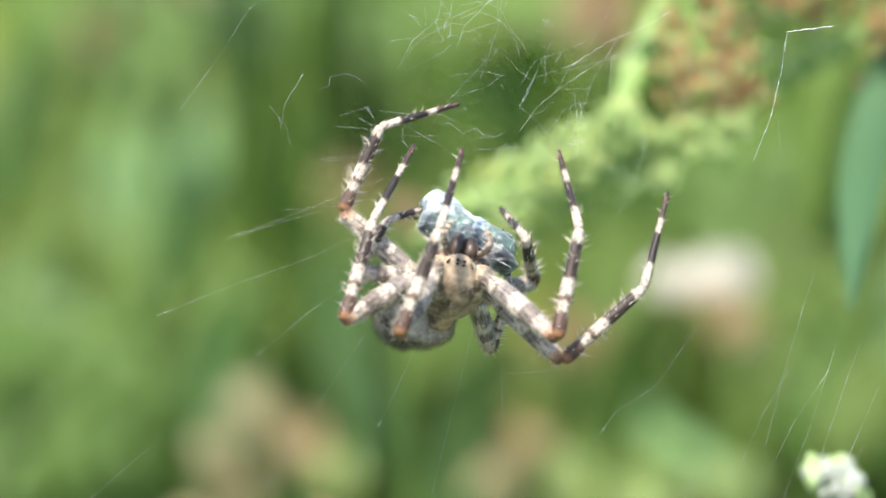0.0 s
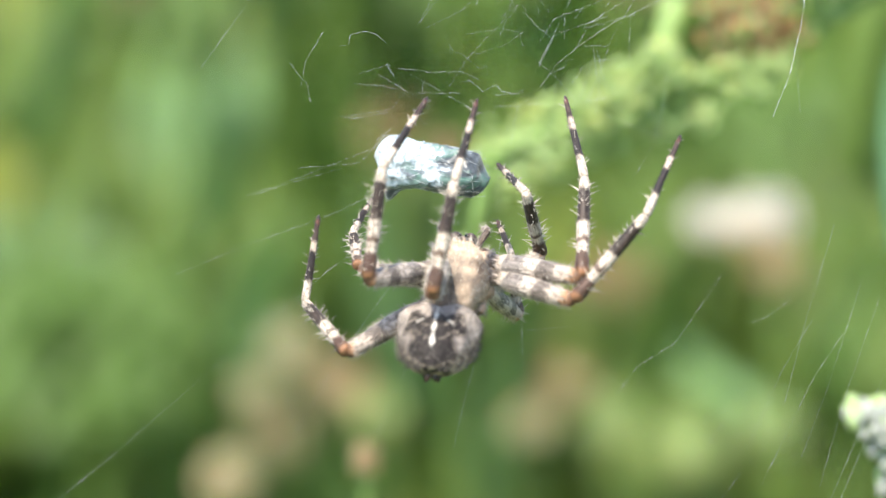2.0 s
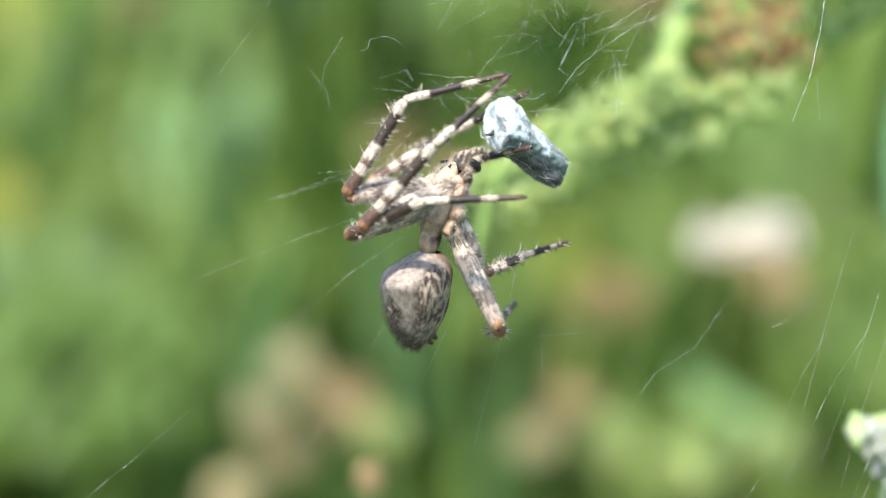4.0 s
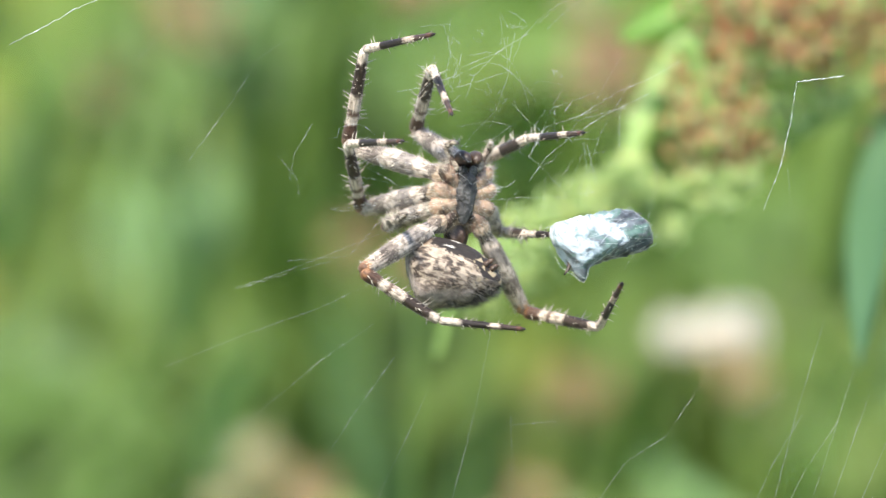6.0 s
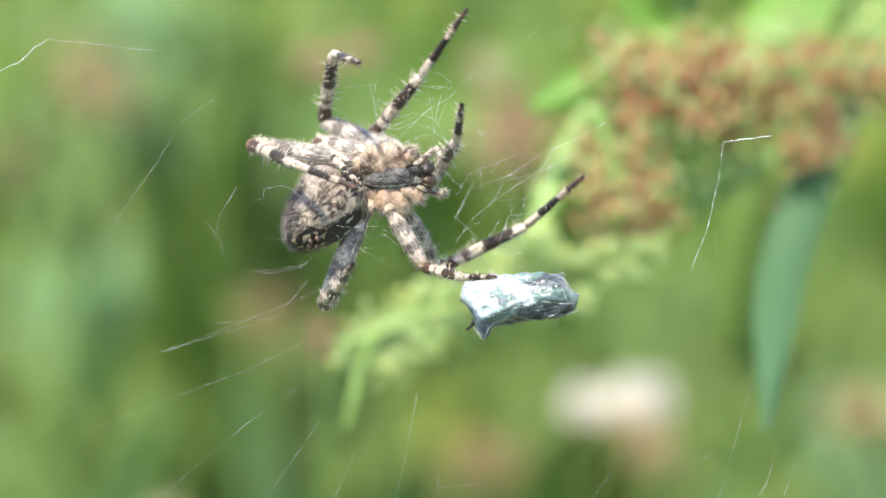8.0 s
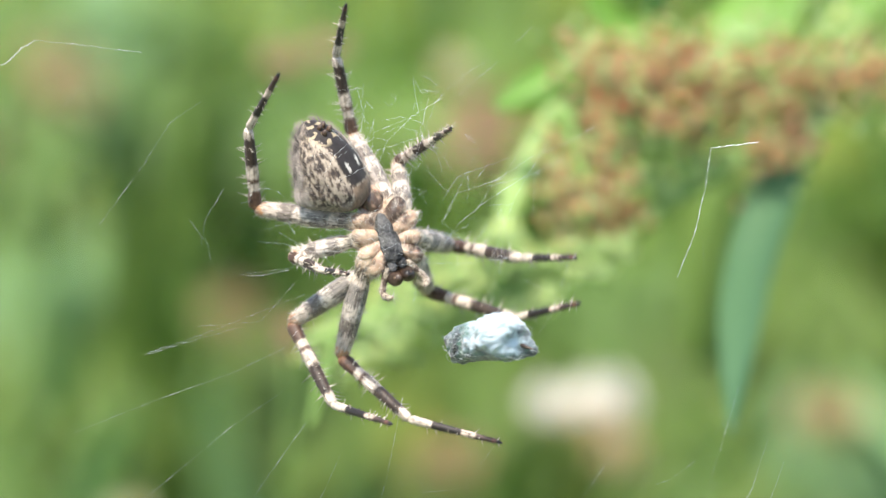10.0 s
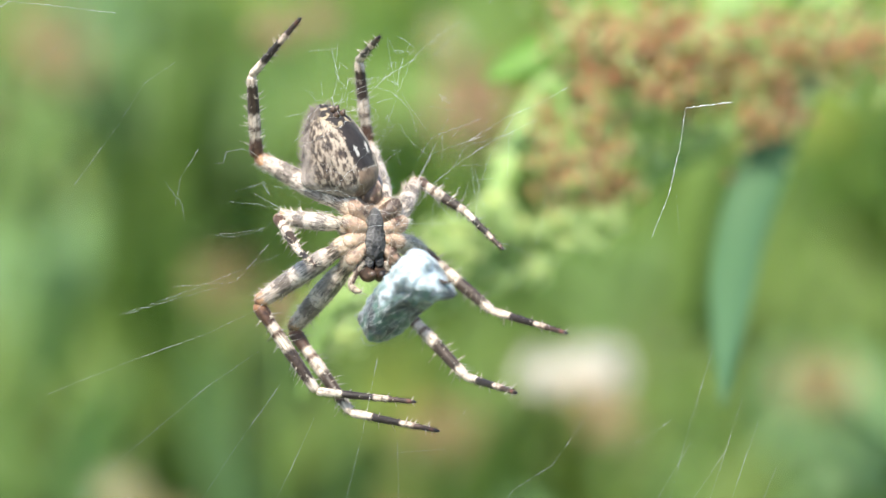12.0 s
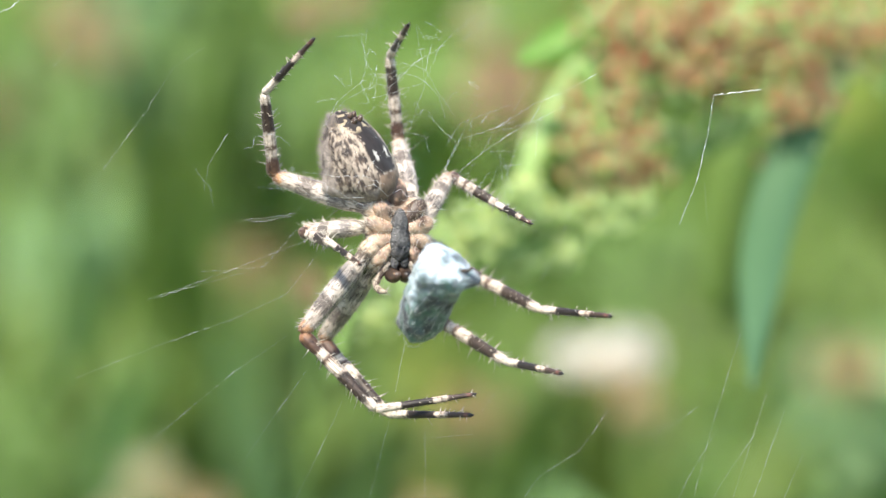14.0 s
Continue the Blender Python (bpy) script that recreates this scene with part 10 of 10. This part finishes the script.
    walk(legs['R4'][1], [
        at(0, 5.72, -3.10, -6.48, -60.1, -39.7, -1.2), at(0.27, 4.87, -4.32, -6.60, -43.0, -28.7, -15.8), at(0.5, 3.87, -5.46, -6.48, -30.7, -15.2, -25.1),
        at(0.73, 3.44, -4.30, -7.28, -22.1, -9.7, -27.3), at(1, 2.94, -3.05, -7.84, -13.6, -4.0, -28.5), at(1.27, 2.59, -1.66, -8.10, -10.8, -2.3, -28.9),
        at(1.5, 2.19, -0.28, -8.10, -8.3, -0.8, -29.1), at(1.73, 3.89, 2.00, -6.92, -11.0, -11.4, -26.7), at(2, 5.15, 3.78, -4.71, -14.4, -22.2, -23.5),
        at(2.27, 5.24, 3.53, -4.91, -20.1, -29.4, -20.5), at(2.5, 5.33, 3.26, -5.11, -26.4, -36.0, -16.6), at(2.7, 4.98, -2.43, -7.13, 23.4, -25.1, -11.2),
        at(3.1, 4.66, -3.05, -7.18, 25.0, -30.2, -14.3), at(3.5, 3.75, -4.73, -6.96, 29.5, -41.3, -23.1), at(3.9, 2.53, -6.69, -5.96, 94.1, -68.0, -96.3),
        at(4.3, 0.48, -7.76, -4.85, -38.7, -123.1, 32.6), at(4.8, -0.10, -8.17, -4.03, -29.3, -130.9, 22.2), at(5, 0.15, -7.09, -5.64, -33.3, -142.9, 8.8),
        at(5.27, 1.09, -7.91, -4.68, -26.0, -148.3, 5.7), at(5.5, 2.64, -8.26, -3.74, -21.3, -141.5, 9.7), at(5.73, 5.54, -6.81, -3.81, -1.6, -127.5, 9.5),
        at(6, 7.65, -4.53, -3.25, 26.5, -117.2, -0.2), at(6.27, 6.29, -5.52, -4.51, 39.7, -113.6, -8.1), at(6.5, 4.57, -6.23, -5.45, -66.1, -72.1, 104.9),
        at(6.73, 7.71, -5.49, -0.18, 39.8, -118.1, 6.5), at(7, 7.27, -2.48, 4.18, 18.7, -159.8, 37.2), at(7.27, 6.89, -4.37, 3.82, 6.6, -167.3, 38.0),
        at(7.5, 6.14, -6.06, 3.18, -5.5, -174.4, 37.2), at(7.73, 5.31, -7.89, 0.14, -23.5, 177.3, 33.7), at(8, 3.45, -8.57, -2.23, -42.5, 170.8, 27.7),
        at(8.27, 3.86, -8.47, 1.15, -16.5, 159.7, 24.3), at(8.5, 3.61, -6.87, 4.45, 10.6, 149.9, 25.9), at(8.7, 2.22, -7.09, 4.72, 11.8, 165.3, 22.9),
        at(9.1, 2.06, -7.11, 4.72, 16.8, 168.2, 22.2), at(9.5, 1.65, -7.15, 4.74, 32.6, 175.7, 18.0), at(9.9, 1.17, -7.17, 4.74, 56.7, -177.1, 8.3),
        at(10.3, 0.77, -7.18, 4.72, 73.6, -174.6, -0.3), at(10.8, 0.54, -7.19, 4.69, 77.1, -173.9, -5.0), at(11, 1.19, -6.75, 5.18, 75.0, -174.1, -3.5),
        at(11.27, 1.38, -6.54, 5.37, 74.5, -173.6, -6.9), at(11.3, 1.42, -6.50, 5.40, 74.1, -173.4, -7.6), at(11.5, 1.56, -6.33, 5.53, 71.2, -172.6, -10.6),
        at(11.6, 1.56, -6.27, 5.58, 71.1, -172.6, -10.4), at(11.7, 1.57, -6.22, 5.62, 71.0, -172.7, -10.3), at(11.8, 1.57, -6.17, 5.66, 70.8, -172.7, -10.1),
        at(12, 1.59, -6.06, 5.75, 70.6, -172.7, -9.9), at(12.5, 1.47, -6.28, 5.58, 75.7, -172.8, -9.5), at(13, 1.52, -6.28, 5.58, 75.9, -172.8, -9.7),
        at(13.5, 1.52, -6.31, 5.55, 75.6, -172.7, -9.8), at(14, 2.07, -6.28, 5.52, 73.2, -172.8, -9.8),
    ])
    walk(legs['R4'][2], [
        at(0, 3.92, 2.14, -4.18, 22.1, -162.1, -1.3), at(0.27, 3.95, 0.19, -2.76, -0.6, -170.7, -1.2), at(0.5, 3.94, -2.11, -1.50, -23.5, -177.5, -4.2),
        at(0.73, 3.65, -1.87, -1.80, -36.9, -172.0, 0.5), at(1, 3.26, -1.62, -2.02, -51.1, -167.7, 6.3), at(1.27, 2.92, -0.56, -2.21, -51.1, -170.8, 2.2),
        at(1.5, 2.54, 0.52, -2.16, -51.1, -173.8, -1.7), at(1.73, 3.36, 3.54, -1.15, -45.4, -167.7, 4.6), at(2, 3.72, 6.02, 0.67, -40.4, -160.9, 10.3),
        at(2.27, 3.37, 6.43, 0.00, -35.5, -161.5, 10.0), at(2.5, 3.06, 6.72, -0.76, -30.9, -162.2, 9.6), at(2.7, 2.23, -4.32, -2.14, -21.8, -166.9, 9.7),
        at(3.1, 1.38, -4.83, -2.48, -25.2, -163.3, 10.9), at(3.5, -0.58, -6.09, -3.04, -35.2, -154.1, 16.4), at(3.9, -3.46, -6.42, -6.12, -52.7, -142.9, 28.8),
        at(4.3, -4.84, -6.71, -7.41, -71.6, -136.5, 43.1), at(4.8, -4.88, -6.95, -7.46, -81.8, -134.7, 50.9), at(5, -3.34, -4.31, -9.65, -47.2, -153.1, 12.8),
        at(5.27, -1.99, -5.57, -9.27, -46.6, -153.5, 12.2), at(5.5, -1.16, -6.70, -8.11, -47.9, -149.5, 17.9), at(5.73, 0.82, -7.44, -7.46, -46.9, -140.4, 35.3),
        at(6, 2.87, -7.18, -5.70, -64.5, -128.2, 70.3), at(6.27, 1.56, -8.72, -6.36, 101.1, -54.7, -96.5), at(6.5, -0.14, -9.88, -4.70, 105.0, -54.6, -98.4),
        at(6.73, 4.10, -9.76, -2.36, -54.8, -131.6, 71.6), at(7, 6.88, -5.20, -1.15, -13.7, -165.2, 51.3), at(7.27, 6.28, -5.72, -2.00, -46.6, -157.4, 59.6),
        at(7.5, 5.33, -5.96, -2.76, 104.7, -23.3, -113.3), at(7.73, 4.20, -5.75, -5.36, 108.3, -15.0, -134.0), at(8, 2.19, -4.65, -6.60, -63.0, -179.0, 21.4),
        at(8.27, 4.99, -6.09, -4.25, -39.2, 170.6, 13.3), at(8.5, 6.75, -6.58, -0.65, -17.4, 159.1, 9.7), at(8.7, 4.07, -7.64, -0.97, 3.8, 169.0, 10.0),
        at(9.1, 3.81, -8.28, -0.91, 7.5, 169.7, 10.2), at(9.5, 3.01, -10.11, -0.30, 16.9, 171.3, 10.5), at(9.9, 1.73, -12.16, 1.45, 28.4, 173.5, 10.6),
        at(10.3, 0.58, -12.93, 3.03, 37.2, 175.8, 10.4), at(10.8, -0.11, -13.00, 3.36, 41.4, 177.0, 10.0), at(11, 0.68, -12.52, 3.63, 16.8, 178.5, 9.4),
        at(11.27, 0.51, -12.26, 3.77, 13.7, -176.0, 8.1), at(11.3, 0.47, -12.19, 3.77, 13.0, -174.9, 7.8), at(11.5, 0.27, -11.87, 3.62, 11.5, -170.7, 7.0),
        at(11.6, 0.30, -11.81, 3.66, 11.7, -171.5, 7.1), at(11.7, 0.31, -11.76, 3.68, 11.9, -172.5, 7.3), at(11.8, 0.33, -11.70, 3.71, 12.2, -173.2, 7.4),
        at(12, 0.36, -11.59, 3.76, 12.6, -175.0, 7.8), at(12.5, 0.33, -11.98, 4.12, 17.2, -178.7, 9.0), at(13, 0.36, -11.99, 4.13, 17.1, -178.4, 8.9),
        at(13.5, 0.34, -12.01, 4.07, 16.9, -178.3, 8.9), at(14, 0.88, -11.90, 3.80, 18.4, -172.6, 7.0),
    ])
    walk(prey, [
        at(0, 2.21, -1.49, -2.24, -116.3, -15.2, -103.7), at(0.5, 0.36, 4.73, -5.66, -77.3, 3.9, -92.3), at(1, -0.71, 4.92, -5.06, -79.3, 22.1, -89.7),
        at(1.5, -3.46, 5.01, -4.84, 68.2, 140.2, 55.9), at(2, -2.77, 5.38, -3.50, 76.1, 119.0, 68.8), at(2.5, -2.18, 5.62, -2.64, 63.4, 99.4, 56.0),
        at(2.7, -1.78, 5.92, -1.47, -78.5, 92.4, -59.1), at(3.1, -1.08, 5.78, -1.31, 49.4, 98.3, 73.4), at(3.5, 0.61, 5.37, -0.99, 51.8, 122.4, 87.7),
        at(3.9, 2.67, 4.88, -0.61, -134.7, 28.5, -82.1), at(4.3, 4.50, 4.50, -0.29, -143.5, 3.7, -71.5), at(4.8, 5.52, 4.46, -0.16, -150.6, 9.8, -96.9),
        at(5, 7.95, 4.43, -0.50, -134.3, 47.4, -54.7), at(5.5, 8.64, 4.32, -0.73, -86.2, 42.8, -38.4), at(6, 10.64, 4.35, -0.30, -85.5, 37.3, -53.8),
        at(6.5, 10.02, 4.40, 0.05, -80.1, 32.7, -82.5), at(7, 9.89, 4.39, 0.19, -81.0, 33.2, -84.7), at(7.5, 10.82, 4.49, 0.81, -82.7, 33.7, -87.0),
        at(8, 11.24, 4.35, 0.33, -82.9, 33.8, -87.3), at(8.5, 12.87, 3.95, -1.07, -104.2, 40.0, -29.6), at(8.7, 12.63, 3.97, -1.06, -105.3, 41.7, -21.7),
        at(9.1, 12.25, 2.94, -1.01, -105.1, 25.9, -12.9), at(9.5, 11.64, 0.26, -0.81, -107.9, 16.2, 1.8), at(9.9, 11.00, -3.05, -0.56, -108.5, 9.8, 20.4),
        at(10.3, 10.47, -5.99, -0.32, -106.0, 1.8, 38.0), at(10.8, 10.23, -7.61, -0.20, -104.3, -16.5, 50.7), at(11, 9.69, -7.42, 0.41, -101.7, -22.3, 52.4),
        at(11.5, 6.45, -7.19, 0.83, -108.0, 16.4, 58.8), at(12, 5.81, -7.08, 1.20, -138.9, 18.3, 26.8), at(12.5, 6.17, -7.17, 0.94, -140.2, 9.4, 23.0),
        at(13, 5.73, -7.16, 0.95, -141.9, 9.0, 22.1), at(13.5, 5.60, -7.16, 0.93, -143.5, 8.0, 20.8), at(14, 5.90, -7.32, 0.35, -145.1, 6.0, 19.3),
    ])
    walk(web, [
        at(0, 0.00, 0.00, 0.00, 0.0, -0.0, 0.0), at(0.5, -0.69, 0.11, -0.46, 0.0, -0.0, 0.0), at(1, -1.24, 0.35, -0.90, 0.0, -0.0, 0.0),
        at(1.5, -1.45, 0.52, -1.07, 0.0, -0.0, 0.0), at(2, -1.29, 0.66, -1.23, 0.0, -0.0, 0.0), at(2.5, -1.48, 0.69, -1.18, 0.0, -0.0, 0.0),
        at(2.7, -1.36, 0.65, -1.20, 0.0, -0.0, 0.0), at(5, 0.12, 0.78, 0.48, 0.0, -0.0, 0.0), at(5.5, -0.77, 0.41, 0.54, 0.0, -0.0, 0.0),
        at(6, 0.09, -0.15, 0.31, 0.0, -0.0, 0.0), at(6.5, 0.01, -0.52, 0.37, 0.0, -0.0, 0.0), at(7, -0.41, -0.81, 1.33, 0.0, -0.0, 0.0),
        at(7.5, 0.01, -1.37, 1.32, 0.0, -0.0, 0.0), at(8, 1.27, -1.58, 1.27, 0.0, -0.0, 0.0), at(8.5, 2.80, -1.83, 1.16, 0.0, -0.0, 0.0),
        at(8.7, 2.69, -1.87, 1.11, 0.0, -0.0, 0.0), at(11, 2.55, -2.27, 0.96, 0.0, -0.0, 0.0), at(11.5, 1.45, -2.06, 1.24, 0.0, -0.0, 0.0),
        at(12, 1.50, -1.91, 1.70, 0.0, -0.0, 0.0), at(12.5, 1.29, -1.77, 1.68, 0.0, -0.0, 0.0), at(13, 1.11, -1.54, 1.83, 0.0, -0.0, 0.0),
        at(13.5, 1.11, -1.44, 1.86, 0.0, -0.0, 0.0), at(14, 1.42, -1.51, 1.40, 0.0, -0.0, 0.0),
    ])


motions()
